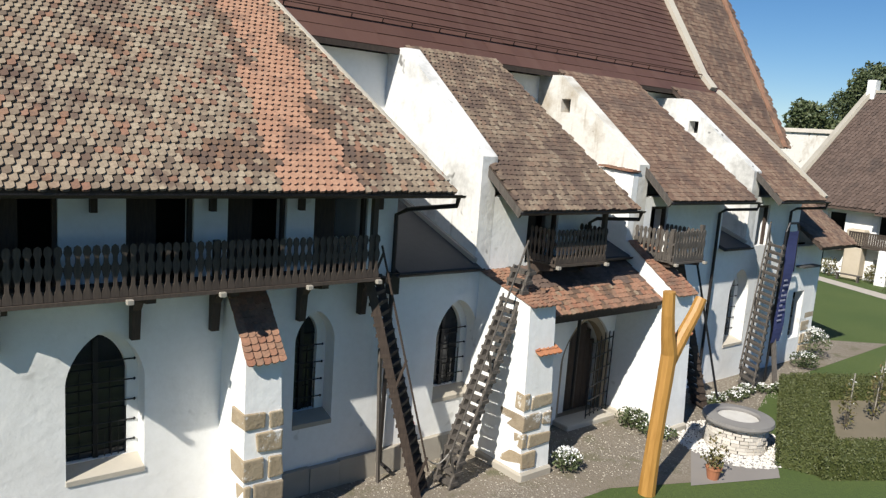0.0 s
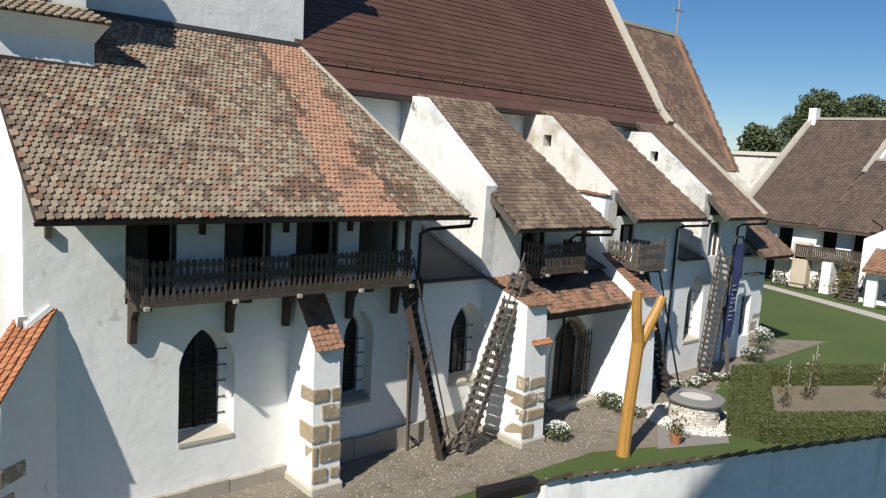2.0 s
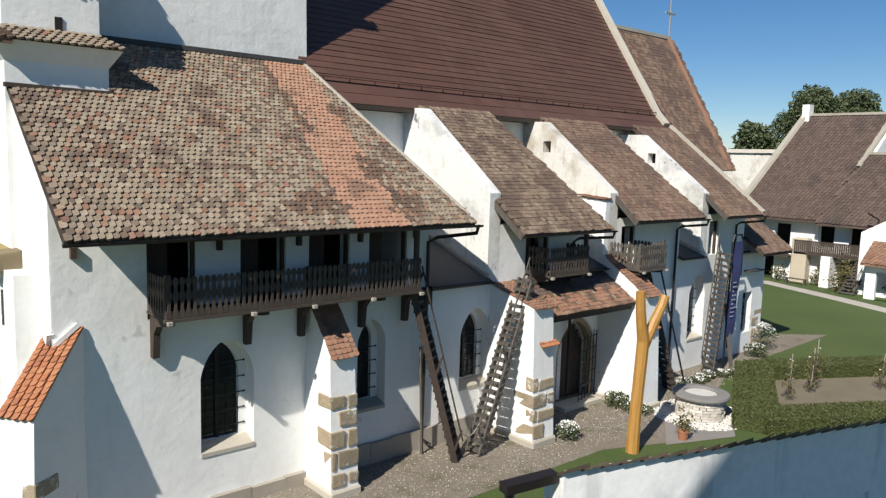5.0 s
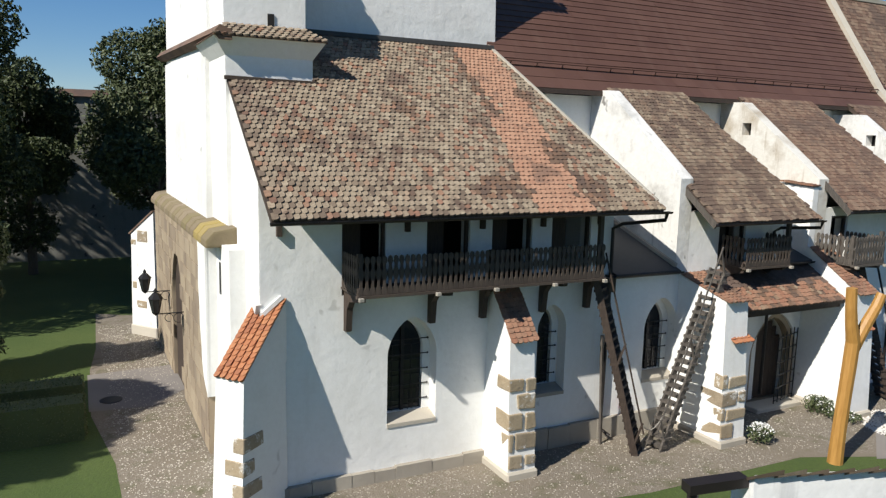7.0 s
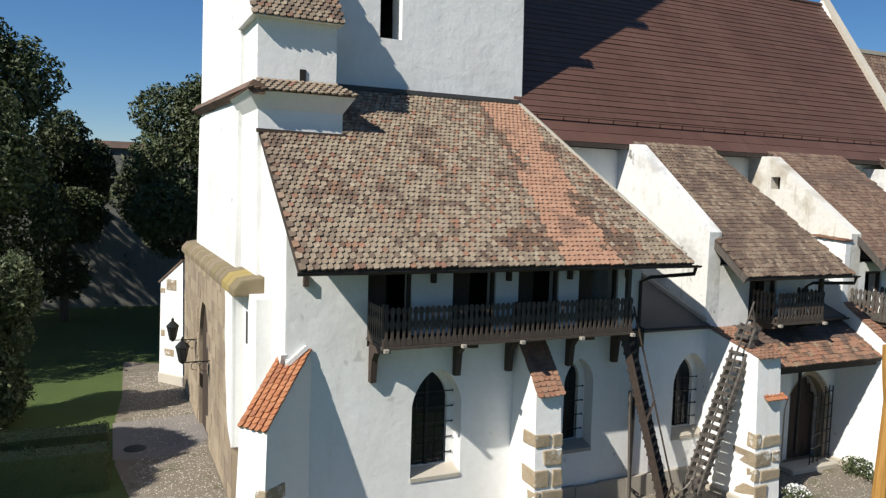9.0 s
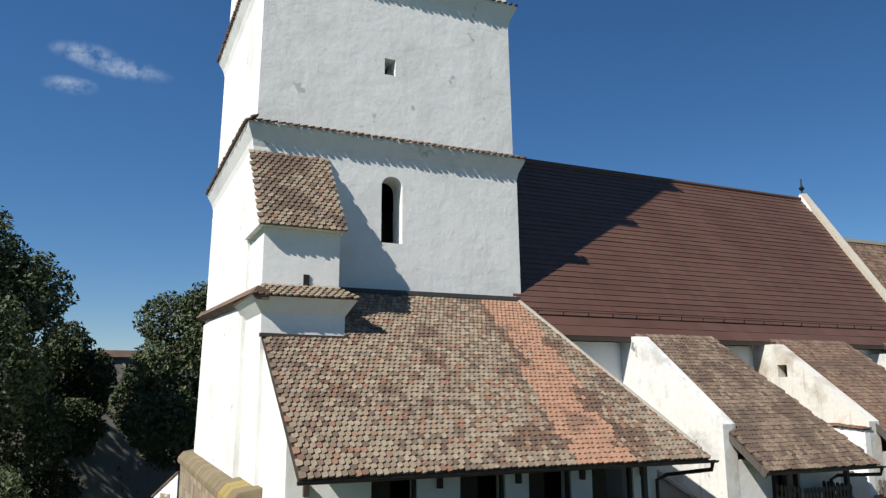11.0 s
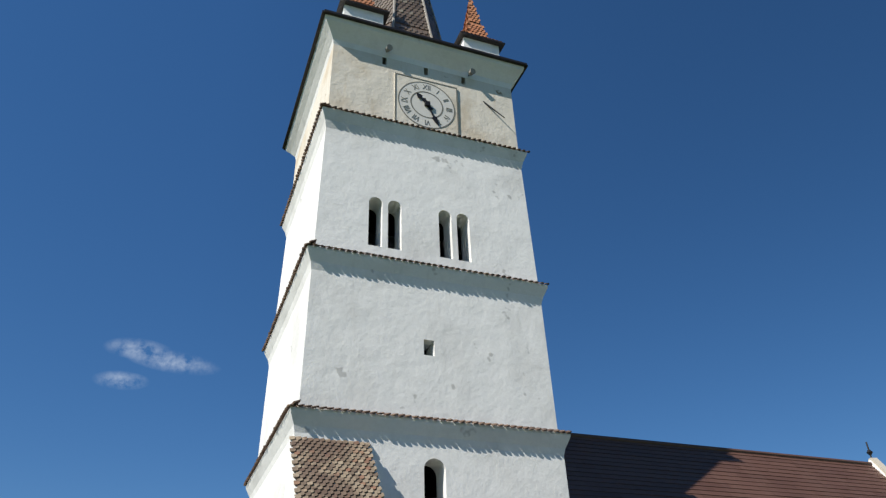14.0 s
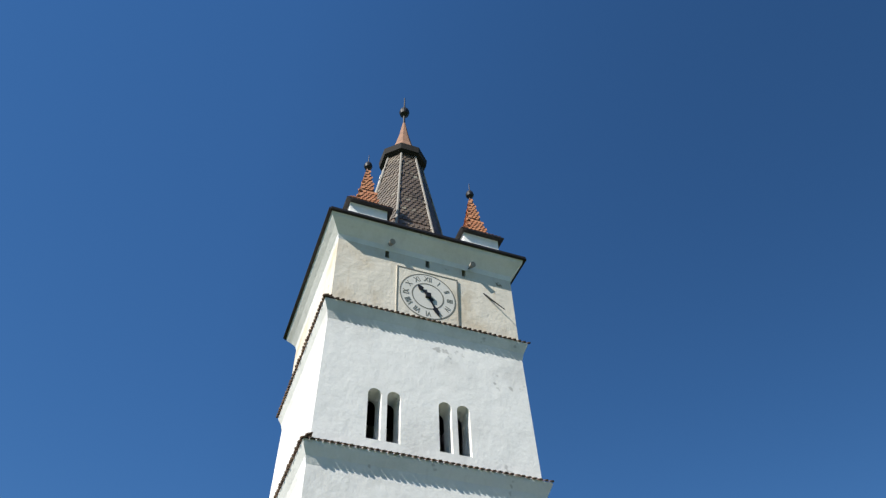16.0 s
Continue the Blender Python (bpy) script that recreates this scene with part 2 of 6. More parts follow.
def gravel_mat():
    m = Mat("trodden_gravel", 0.95)
    v = m.node("ShaderNodeTexVoronoi")
    v.inputs["Scale"].default_value = 22
    m.link(m.co, v.inputs["Vector"])
    big = m.noise(0.5, 5, 0.65)
    c = m.ramp(v.outputs["Color"], [(0.2, (0.15, 0.125, 0.098)), (0.6, (0.20, 0.172, 0.136)), (0.9, (0.33, 0.30, 0.25))])
    c = m.mix(m.ramp(big, [(0.40, g(0.25)), (0.55, g(0.9))]), c, (0.185, 0.155, 0.118))
    gr = m.noise(1.1, 5, 0.7)
    c = m.mix(m.ramp(gr, [(0.52, g(0)), (0.68, g(0.75))]), c, (0.085, 0.085, 0.035))
    m.color(c)
    m.bump(v.outputs["Distance"], 0.5, 0.03)
    return m.m


def grass_mat():
    m = Mat("mown_lawn", 0.95)
    big = m.noise(0.22, 5, 0.6)
    fine = m.noise(9, 5, 0.7)
    c = m.mix(m.ramp(big, [(0.35, g(0)), (0.7, g(1))]), (0.054, 0.092, 0.014), (0.082, 0.116, 0.022))
    c = m.mix(m.ramp(fine, [(0.35, g(0.6)), (0.7, g(0))]), c, (0.040, 0.060, 0.016))
    m.color(c)
    m.bump(fine, 0.8, 0.05)
    return m.m


def leaf_mat(name, a, b, c2):
    m = Mat(name, 0.6)
    rnd = m.node("ShaderNodeNewGeometry").outputs["Random Per Island"]
    m.color(m.ramp(rnd, [(0, a), (0.5, b), (1, c2)]))
    return m.m


M_GRAVEL = gravel_mat()
M_GRASS = grass_mat()
M_PATH = stone("pale_gravel_path", (0.42, 0.38, 0.33), (0.5, 0.47, 0.42), (0.34, 0.30, 0.26), 8, 0.3)
M_SLAB = stone("grey_paving", (0.20, 0.18, 0.165), (0.27, 0.25, 0.23), (0.15, 0.135, 0.12), 2, 0.2)
M_SOIL = stone("bare_soil", (0.15, 0.125, 0.085), (0.20, 0.165, 0.115), (0.075, 0.075, 0.03), 3)
M_LEAF = leaf_mat("walnut_leaf", (0.022, 0.036, 0.010), (0.04, 0.058, 0.016), (0.07, 0.088, 0.030))
M_LEAF_L = leaf_mat("lime_leaf", (0.04, 0.058, 0.02), (0.065, 0.085, 0.032), (0.095, 0.11, 0.045))
M_HEDGE = leaf_mat("box_hedge_leaf", (0.050, 0.062, 0.016), (0.068, 0.080, 0.021), (0.088, 0.096, 0.028))
M_IVY = leaf_mat("creeper_leaf", (0.07, 0.07, 0.02), (0.11, 0.10, 0.03), (0.14, 0.10, 0.04))
M_PETAL = plain("white_petal", (0.75, 0.75, 0.72), 0.7, 0, 0.1)
M_BARK = wood("tree_bark", (0.05, 0.04, 0.03), (0.10, 0.085, 0.065))


def glass_mat():
    m = Mat("dark_old_glass", 0.12)
    n = m.noise(1.2, 3)
    m.color(m.mix(n, (0.012, 0.013, 0.016), (0.03, 0.032, 0.035)))
    m.bump(m.noise(2.5, 2), 0.1, 0.05)
    return m.m


M_GLASS = glass_mat()


# ---- building tools ----
def thing(name, label, category, group="", at=(0, 0, 0), kind=""):
    ob = new(name)
    ob.location = at
    ob.empty_display_size = 0.2
    return tagged(ob, label, category, group, kind)


def attach(ob, parent):
    if parent is None:
        return ob
    ob.parent = parent
    m, p = Matrix.Identity(4), parent
    while p is not None:
        m = p.matrix_parent_inverse @ p.matrix_basis @ m if p.parent is None else p.parent.matrix_basis @ p.matrix_parent_inverse @ p.matrix_basis @ m
        p = None if p.parent is None else p.parent.parent
    ob.matrix_parent_inverse = m.inverted()
    return ob


def put(name, bm, mat, parent=None, label="", smooth=False):
    me = bpy.data.meshes.new(name)
    bmesh.ops.recalc_face_normals(bm, faces=bm.faces[:])
    bm.to_mesh(me)
    bm.free()
    for one in (mat if isinstance(mat, (list, tuple)) else [mat]):
        me.materials.append(one)
    if smooth:
        me.polygons.foreach_set("use_smooth", [True] * len(me.polygons))
    ob = new(name, me)
    attach(ob, parent)
    if label:
        ob["label"] = label
    return ob


part = put


def raw(name, verts, faces, mat, parent=None, label="", mats=None):
    me = bpy.data.meshes.new(name)
    me.from_pydata(verts, [], faces)
    for one in (mat if isinstance(mat, (list, tuple)) else [mat]):
        me.materials.append(one)
    if mats is not None:
        me.polygons.foreach_set("material_index", mats)
    me.update()
    ob = new(name, me)
    attach(ob, parent)
    if label:
        ob["label"] = label
    return ob


def hexa(bm, pts):
    """A block from eight corners: four below, four above, in the same order."""
    v = [bm.verts.new(p) for p in pts]
    for f in ((0, 3, 2, 1), (4, 5, 6, 7), (0, 1, 5, 4), (1, 2, 6, 5), (2, 3, 7, 6), (3, 0, 4, 7)):
        bm.faces.new([v[i] for i in f])
    return v


def box(bm, x0, x1, y0, y1, z0, z1):
    return hexa(bm, [(x0, y0, z0), (x1, y0, z0), (x1, y1, z0), (x0, y1, z0), (x0, y0, z1), (x1, y0, z1), (x1, y1, z1), (x0, y1, z1)])


def B(*args):
    bm = bmesh.new()
    box(bm, *args)
    return bm


def bevelled(bm, w=0.02, seg=1):
    bmesh.ops.bevel(bm, geom=bm.edges[:], offset=w, segments=seg, affect='EDGES', profile=0.7)
    return bm


def prism(bm, poly, way):
    """A polygon of 3D points pushed along way."""
    w = Vector(way)
    a = [bm.verts.new(p) for p in poly]
    b = [bm.verts.new(Vector(p) + w) for p in poly]
    bm.faces.new(a)
    bm.faces.new(b[::-1])
    n = len(a)
    for i in range(n):
        bm.faces.new((a[i], b[i], b[(i + 1) % n], a[(i + 1) % n]))
    return bm


def beam(bm, a, b, w, h, up=(0, 0, 1)):
    """A squared timber from a to b."""
    a, b = Vector(a), Vector(b)
    d = (b - a).normalized()
    s = d.cross(Vector(up))
    s = s.normalized() if s.length > 1e-4 else Vector((1, 0, 0))
    u = s.cross(d).normalized()
    s, u = s * w / 2, u * h / 2
    hexa(bm, [a - s - u, a + s - u, a + s + u, a - s + u, b - s - u, b + s - u, b + s + u, b - s + u])
    return bm


def rod(bm, pts, r, n=8):
    """A round bar or pipe through the points."""
    pts = [Vector(p) for p in pts]
    rings = []
    whole = (pts[-1] - pts[0]).normalized()
    ref = Vector((0, 1, 0)) if abs(whole.z) > 0.8 else Vector((0, 0, 1))
    for i, p in enumerate(pts):
        d = (pts[min(i + 1, len(pts) - 1)] - pts[max(i - 1, 0)]).normalized()
        s = d.cross(ref)
        s = s.normalized() if s.length > 1e-3 else Vector((1, 0, 0))
        u = s.cross(d)
        rr = r[i] if isinstance(r, (list, tuple)) else r
        rings.append([bm.verts.new(p + (s * math.cos(2 * math.pi * k / n) + u * math.sin(2 * math.pi * k / n)) * rr) for k in range(n)])
    for a, b in zip(rings, rings[1:]):
        for k in range(n):
            bm.faces.new((a[k], a[(k + 1) % n], b[(k + 1) % n], b[k]))
    bm.faces.new(rings[0])
    bm.faces.new(rings[-1][::-1])
    return bm


def lathe(bm, cx, cy, prof, n=16):
    rings = [[bm.verts.new((cx + r * math.cos(2 * math.pi * k / n), cy + r * math.sin(2 * math.pi * k / n), z)) for k in range(n)] for r, z in prof]
    for a, b in zip(rings, rings[1:]):
        for k in range(n):
            bm.faces.new((a[k], a[(k + 1) % n], b[(k + 1) % n], b[k]))
    bm.faces.new(rings[0][::-1])
    bm.faces.new(rings[-1])
    return bm


def arch(x0, x1, z0, z1, point=1.0, n=8):
    """Outline of an opening: sill z0, crown z1; point 0 is round, 1 a Gothic point."""
    w = (x1 - x0) / 2
    c = (x0 + x1) / 2
    rise = w * (1.0 + 0.35 * point)
    zs = z1 - rise
    out = [(x0, z0), (x1, z0), (x1, zs)]
    for i in range(1, n * 2):
        s = i / (n * 2)
        a = s * math.pi
        px = math.cos(a)
        pz = math.sin(a)
        if point > 0:
            sg = 1 if px >= 0 else -1
            q = abs(px)
            pz = (1 - q ** 1.7) ** 0.64
            px = sg * q
        out.append((c + w * px, zs + rise * pz))
    out.append((x0, zs))
    return out


def panel(outline, holes, to3d, thick):
    """A wall panel with openings cut through it; to3d maps (u, v) to a point, thick is the way through the wall."""
    bm = bmesh.new()
    edges = []
    for loop in [outline] + holes:
        vs = [bm.verts.new(to3d(u, v)) for u, v in loop]
        edges += [bm.edges.new((vs[i], vs[(i + 1) % len(vs)])) for i in range(len(vs))]
    bmesh.ops.triangle_fill(bm, edges=edges, use_beauty=True, use_dissolve=False)
    r = bmesh.ops.extrude_face_region(bm, geom=bm.faces[:])
    bmesh.ops.translate(bm, vec=Vector(thick), verts=[v for v in r["geom"] if isinstance(v, bmesh.types.BMVert)])
    return bm


def tile_template(w, ln, th):
    """A clay tile with a rounded tail: points and faces in (across, up the slope, out)."""
    h = w * 0.5
    tilt = th * 0.55
    out = [(-h, ln), (-h, h * 0.62), (-h * 0.62, h * 0.14), (0, 0), (h * 0.62, h * 0.14), (h, h * 0.62), (h, ln)]
    top = [(x, y, th * (1 - y / ln) + tilt * x / h) for x, y in out]
    low = [(x, y, -tilt) for x, y in out]
    faces = [(6, 0, 1, 5), (1, 2, 4, 5), (2, 3, 4)] + [(k, k + 7, k + 8, k + 1) for k in range(6)]
    return np.array(top + low), faces


def tiles(name, parent, origin, along, up, width, length, mat, tw=0.155, step=0.185, keep=None, pick=None, mats=None, single=0, jitter=0.012, seed=1, fill=0.96, stagger=True):
    """Rows of clay tiles on a slope. keep(u, v) says where tiles lie, pick(u, v) gives the material's number."""
    rng = np.random.RandomState(seed)
    o, a, u = (np.array(Vector(x)) for x in (origin, along, up))
    a, u = a / np.linalg.norm(a), u / np.linalg.norm(u)
    nrm = np.cross(a, u)
    if nrm[2] < 0:
        nrm = -nrm
    tv, tf = tile_template(tw * fill, step * 1.4, 0.032)
    verts, faces, idx, singles = [], [], [], []
    rows, cols = int(length / step), int(width / tw) + 2
    n = 0
    for r in range(rows):
        for c in range(-1, cols):
            cu = (c + 0.5 + (0.5 if r % 2 and stagger else 0)) * tw
            cv = r * step
            if cu < 0.02 or cu > width - 0.02 or (keep and not keep(cu, cv)):
                continue
            ju, jv, jt, jr = rng.normal(0, jitter * 0.5), rng.normal(0, jitter), rng.normal(0, 0.006), rng.normal(0, 0.02)
            mi = pick(cu, cv) if pick else 0
            base = o + a * (cu + ju) + u * (cv + jv) + nrm * (0.012 + abs(jt) * 0.5)
            a2 = a * math.cos(jr) + u * math.sin(jr)
            u2 = u * math.cos(jr) - a * math.sin(jr)
            if single and len(singles) < single and r < 6:
                singles.append((base, a2, u2, mi))
                continue
            p = base + tv[:, :1] * a2 + tv[:, 1:2] * u2 + (tv[:, 2:] + jt * 0.5) * nrm
            verts.append(p)
            faces += [tuple(i + n for i in f) for f in tf]
            idx += [mi] * len(tf)
            n += len(tv)
    ms = mats or [mat]
    ob = raw(name, np.concatenate(verts).tolist(), faces, ms, parent, mats=idx)
    ob["kind"] = "stuff"
    shared = {}
    for base, a2, u2, mi in singles:
        if mi not in shared:
            me = bpy.data.meshes.new("tile")
            me.from_pydata(tv.tolist(), [], tf)
            me.materials.append(ms[mi])
            shared[mi] = me
        t = new("tile", shared[mi])
        t.parent = ob
        t.matrix_basis = Matrix(((a2[0], u2[0], nrm[0], base[0]), (a2[1], u2[1], nrm[1], base[1]), (a2[2], u2[2], nrm[2], base[2]), (0, 0, 0, 1)))
    return ob


# ---- ground ----
def sheet(name, pts, z, mat, label, category="ground", kind="structure"):
    bm = bmesh.new()
    bm.faces.new([bm.verts.new((x, y, z)) for x, y in pts])
    ob = put(name, bm, mat)
    return tagged(ob, label, category, kind=kind)


sheet("ground", [(-1500, -1500), (1500, -1500), (1500, 1500), (-1500, 1500)], 0.0, M_GRASS, "green mown lawn inside the church fortress")
sheet("pavement_south", [(0.9, 14.2), (7, 14.6), (13.2, 13.7), (18.8, 13.6), (21.5, 12.5), (24.2, 12.2), (24.6, 13.5), (31, 15.9), (42.5, 16.3), (39.5, 18.6), (36, 21.0), (4.0, 20.0), (3.6, 38), (0.9, 39.5), (0.7, 33), (0.4, 30), (0.3, 25), (0.8, 21)], 0.006, M_GRAVEL, "trodden gravel path round the church foot", "path")
sheet("pavement_west", [(0.25, 25.4), (0.3, 29.4), (3.3, 29.6), (3.4, 26.6), (2.2, 25.2)], 0.012, M_SLAB, "smooth grey paving before the stone portal", "paving")
sheet("pavement_well", [(20.8, 12.6), (23.4, 11.6), (25.0, 12.6), (22.9, 14.0)], 0.012, M_SLAB, "grey paving slab beside the well", "paving")
sheet("pavement_far", [(57.8, 28.5), (58.9, 27.6), (56.0, 20.5), (53.4, 15.0), (52.0, 9.0), (50.8, 9.2), (52.0, 15.5), (54.6, 21.0)], 0.012, M_PATH, "pale narrow gravel path across the lawn", "path")

YW = 17.2          # front wall of the chapels
YN = 21.4          # nave wall
AX = 27.5          # axis of nave and tower

# ---- tower ----
tower = thing("church_tower", "tall white limewashed church tower with tiled string courses", "tower", at=(8.5, AX, 0))
CX, CY = 8.53, 27.52


def storey(name, z0, z1, h0, h1, holes, mat=None):
    """One storey as four battered panels; the holes go through the south one."""
    m = mat or M_TOWER

    def south(u, v):
        k = (v - z0) / (z1 - z0)
        return (CX + u, CY - (h0 + (h1 - h0) * k), v)

    hx = lambda v: h0 + (h1 - h0) * (v - z0) / (z1 - z0)
    part("wall", panel([(-h0, z0), (h0, z0), (h1, z1), (-h1, z1)], holes, south, (0, 0.9, 0)), m, tower)
    for s in (-1, 1):
        bm = bmesh.new()
        a = [(CX + s * h0, CY - h0 + 0.9, z0), (CX + s * h0, CY + h0, z0), (CX + s * h1, CY + h1, z1), (CX + s * h1, CY - h1 + 0.9, z1)]
        prism(bm, a, (-s * 0.9, 0, 0))
        part("side_wall", bm, m, tower)
    bm = bmesh.new()
    prism(bm, [(CX - h0 + 0.9, CY + h0, z0), (CX + h0 - 0.9, CY + h0, z0), (CX + h1 - 0.9, CY + h1, z1), (CX - h1 + 0.9, CY + h1, z1)], (0, -0.9, 0))
    part("rear_wall", bm, m, tower)
    part("floor_slab", B(CX - h1 + 0.9, CX + h1 - 0.9, CY - h1 + 0.9, CY + h1 - 0.9, z1 - 0.2, z1 - 0.05), M_DARKWOOD, tower)


def cornice(z, h, over, drop=0.5):
    """A coved string course, its dentils and a row of tiles on top."""
    bm = bmesh.new()
    prof = [(h + 0.002, z - drop - 0.35), (h + over * 0.25, z - drop), (h + over * 0.7, z - drop * 0.35), (h + over * 0.8, z - 0.08), (h + over * 0.8, z)]
    rings = [[bm.verts.new((CX + sx * r, CY + sy * r, q)) for sx, sy in ((-1, -1), (1, -1), (1, 1), (-1, 1))] for r, q in prof]
    rings.append([bm.verts.new((CX + sx * (h - 0.1), CY + sy * (h - 0.1), z + 0.12)) for sx, sy in ((-1, -1), (1, -1), (1, 1), (-1, 1))])
    for a, b in zip(rings, rings[1:]):
        for k in range(4):
            bm.faces.new((a[k], a[(k + 1) % 4], b[(k + 1) % 4], b[k]))
    cor = part("cornice", bm, M_TOWER, tower)
    e = h + over + 0.05
    for s, (o, al, up) in enumerate((((CX - e, CY - e, z - 0.02), (1, 0, 0), (0, 0.8, 0.42)), ((CX - e, CY + e, z - 0.02), (0, -1, 0), (0.8, 0, 0.42)))):
        ob = tiles("cornice_tiles", cor, o, al, up, 2 * e, 0.42, M_TILE_B, 0.24, 0.2, seed=int(z) + s, fill=0.72)
        ob["label"] = "weathered clay tiles capping the string course"


R = lambda x0, x1, z0, z1: [(x0 - CX, z0), (x1 - CX, z0), (x1 - CX, z1), (x0 - CX, z1)]
A_ = lambda x0, x1, z0, z1: [(x - CX, z) for x, z in arch(x0, x1, z0, z1, 0.0)]
storey("tower_base", 0.0, 11.6, 5.05, 4.85, [])
storey("tower_first", 11.6, 17.2, 4.80, 4.74, [A_(8.05, 8.80, 13.75, 16.05)])
storey("tower_second", 17.2, 23.3, 4.66, 4.58, [R(8.15, 8.55, 19.75, 20.35)])
storey("tower_belfry", 23.3, 30.2, 4.56, 4.40, [A_(6.0, 6.55, 24.0, 26.3), A_(6.78, 7.33, 24.0, 26.3), A_(8.9, 9.45, 24.0, 26.3), A_(9.68, 10.23, 24.0, 26.3)])
storey("tower_clock_floor", 30.2, 35.2, 4.38, 4.33, [R(6.45, 6.65, 33.85, 34.45), R(8.45, 8.65, 33.85, 34.45), R(10.3, 10.5, 33.85, 34.45)], M_CLOCKWALL)
cornice(17.25, 4.72, 0.32)
cornice(23.35, 4.58, 0.32)
cornice(30.25, 4.42, 0.30)

# top cornice: a deep white cove and dark eave
bm = bmesh.new()
prof = [(4.332, 34.3), (4.40, 34.6), (4.62, 34.95), (4.85, 35.25), (4.90, 35.45), (4.90, 35.5), (4.2, 35.62)]
rings = [[bm.verts.new((CX + sx * r, CY + sy * r, q)) for sx, sy in ((-1, -1), (1, -1), (1, 1), (-1, 1))] for r, q in prof]
for a, b in zip(rings, rings[1:]):
    for k in range(4):
        bm.faces.new((a[k], a[(k + 1) % 4], b[(k + 1) % 4], b[k]))
bm.faces.new(rings[-1])
part("top_cornice", bm, M_TOWER, tower)
bm = bmesh.new()
for s in ((-1, -1, 1, -1), (1, -1, 1, 1), (1, 1, -1, 1), (-1, 1, -1, -1)):
    beam(bm, (CX + s[0] * 4.98, CY + s[1] * 4.98, 35.52), (CX + s[2] * 4.98, CY + s[3] * 4.98, 35.52), 0.16, 0.12)
part("eave_board", bm, M_GUTTER, tower)

# spire: eight sides, swept out at the foot, with a lantern collar and a small cap
bm = bmesh.new()


def octo(bm, prof, cx, cy):
    rings = [[bm.verts.new((cx + r * math.cos(math.pi / 8 + k * math.pi / 4), cy + r * math.sin(math.pi / 8 + k * math.pi / 4), z)) for k in range(8)] for r, z in prof]
    for a, b in zip(rings, rings[1:]):
        for k in range(8):
            bm.faces.new((a[k], a[(k + 1) % 8], b[(k + 1) % 8], b[k]))
    bm.faces.new(rings[-1])
    bm.faces.new(rings[0][::-1])
    return bm


SPIRE = [(3.5, 35.55), (2.95, 37.2), (2.55, 39.2), (2.1, 41.8), (1.6, 44.5), (1.12, 47.2)]
part("spire_deck", octo(bm, SPIRE, CX, CY), M_TILE_B, tower)
for k in range(8):
    a0, a1 = math.pi / 8 + k * math.pi / 4, math.pi / 8 + (k + 1) * math.pi / 4
    for j, ((r0, z0), (r1, z1)) in enumerate(zip(SPIRE, SPIRE[1:])):
        p0 = Vector((CX + r0 * math.cos(a0), CY + r0 * math.sin(a0), z0))
        p1 = Vector((CX + r0 * math.cos(a1), CY + r0 * math.sin(a1), z0))
        q0 = Vector((CX + r1 * math.cos(a0), CY + r1 * math.sin(a0), z1))
        q1 = Vector((CX + r1 * math.cos(a1), CY + r1 * math.sin(a1), z1))
        up = (q0 + q1) / 2 - (p0 + p1) / 2
        w = (p1 - p0).length
        w1 = (q1 - q0).length
        ln = up.length
        if (p0 + p1).y / 2 > CY + 1.5:
            continue
        tiles("spire_tiles", tower, p0, p1 - p0, up, w, ln, M_TILE_SPIRE, 0.28, 0.26, keep=lambda u, v, w=w, w1=w1, ln=ln: abs(u - w / 2) < (w + (w1 - w) * v / ln) / 2, seed=k * 7 + j)
    bm = bmesh.new()
    rod(bm, [(CX + (r + 0.04) * math.cos(a0), CY + (r + 0.04) * math.sin(a0), z) for r, z in SPIRE], 0.07, 6)
    part("hip_ridge", bm, M_CHAIN, tower)
part("spire_collar", octo(bmesh.new(), [(1.0, 46.8), (1.5, 47.1), (1.55, 47.6), (1.2, 48.0), (0.9, 48.1)], CX, CY), M_DARK, tower)
part("spire_cap", octo(bmesh.new(), [(1.0, 48.0), (0.62, 49.2), (0.28, 50.8), (0.10, 52.0)], CX, CY), M_TILE_PORCH, tower)
bm = bmesh.new()
lathe(bm, CX, CY, [(0.09, 51.5), (0.07, 52.9), (0.30, 53.1), (0.36, 53.35), (0.30, 53.6), (0.06, 53.8), (0.04, 55.2)])
part("finial", bm, M_IRON, tower)
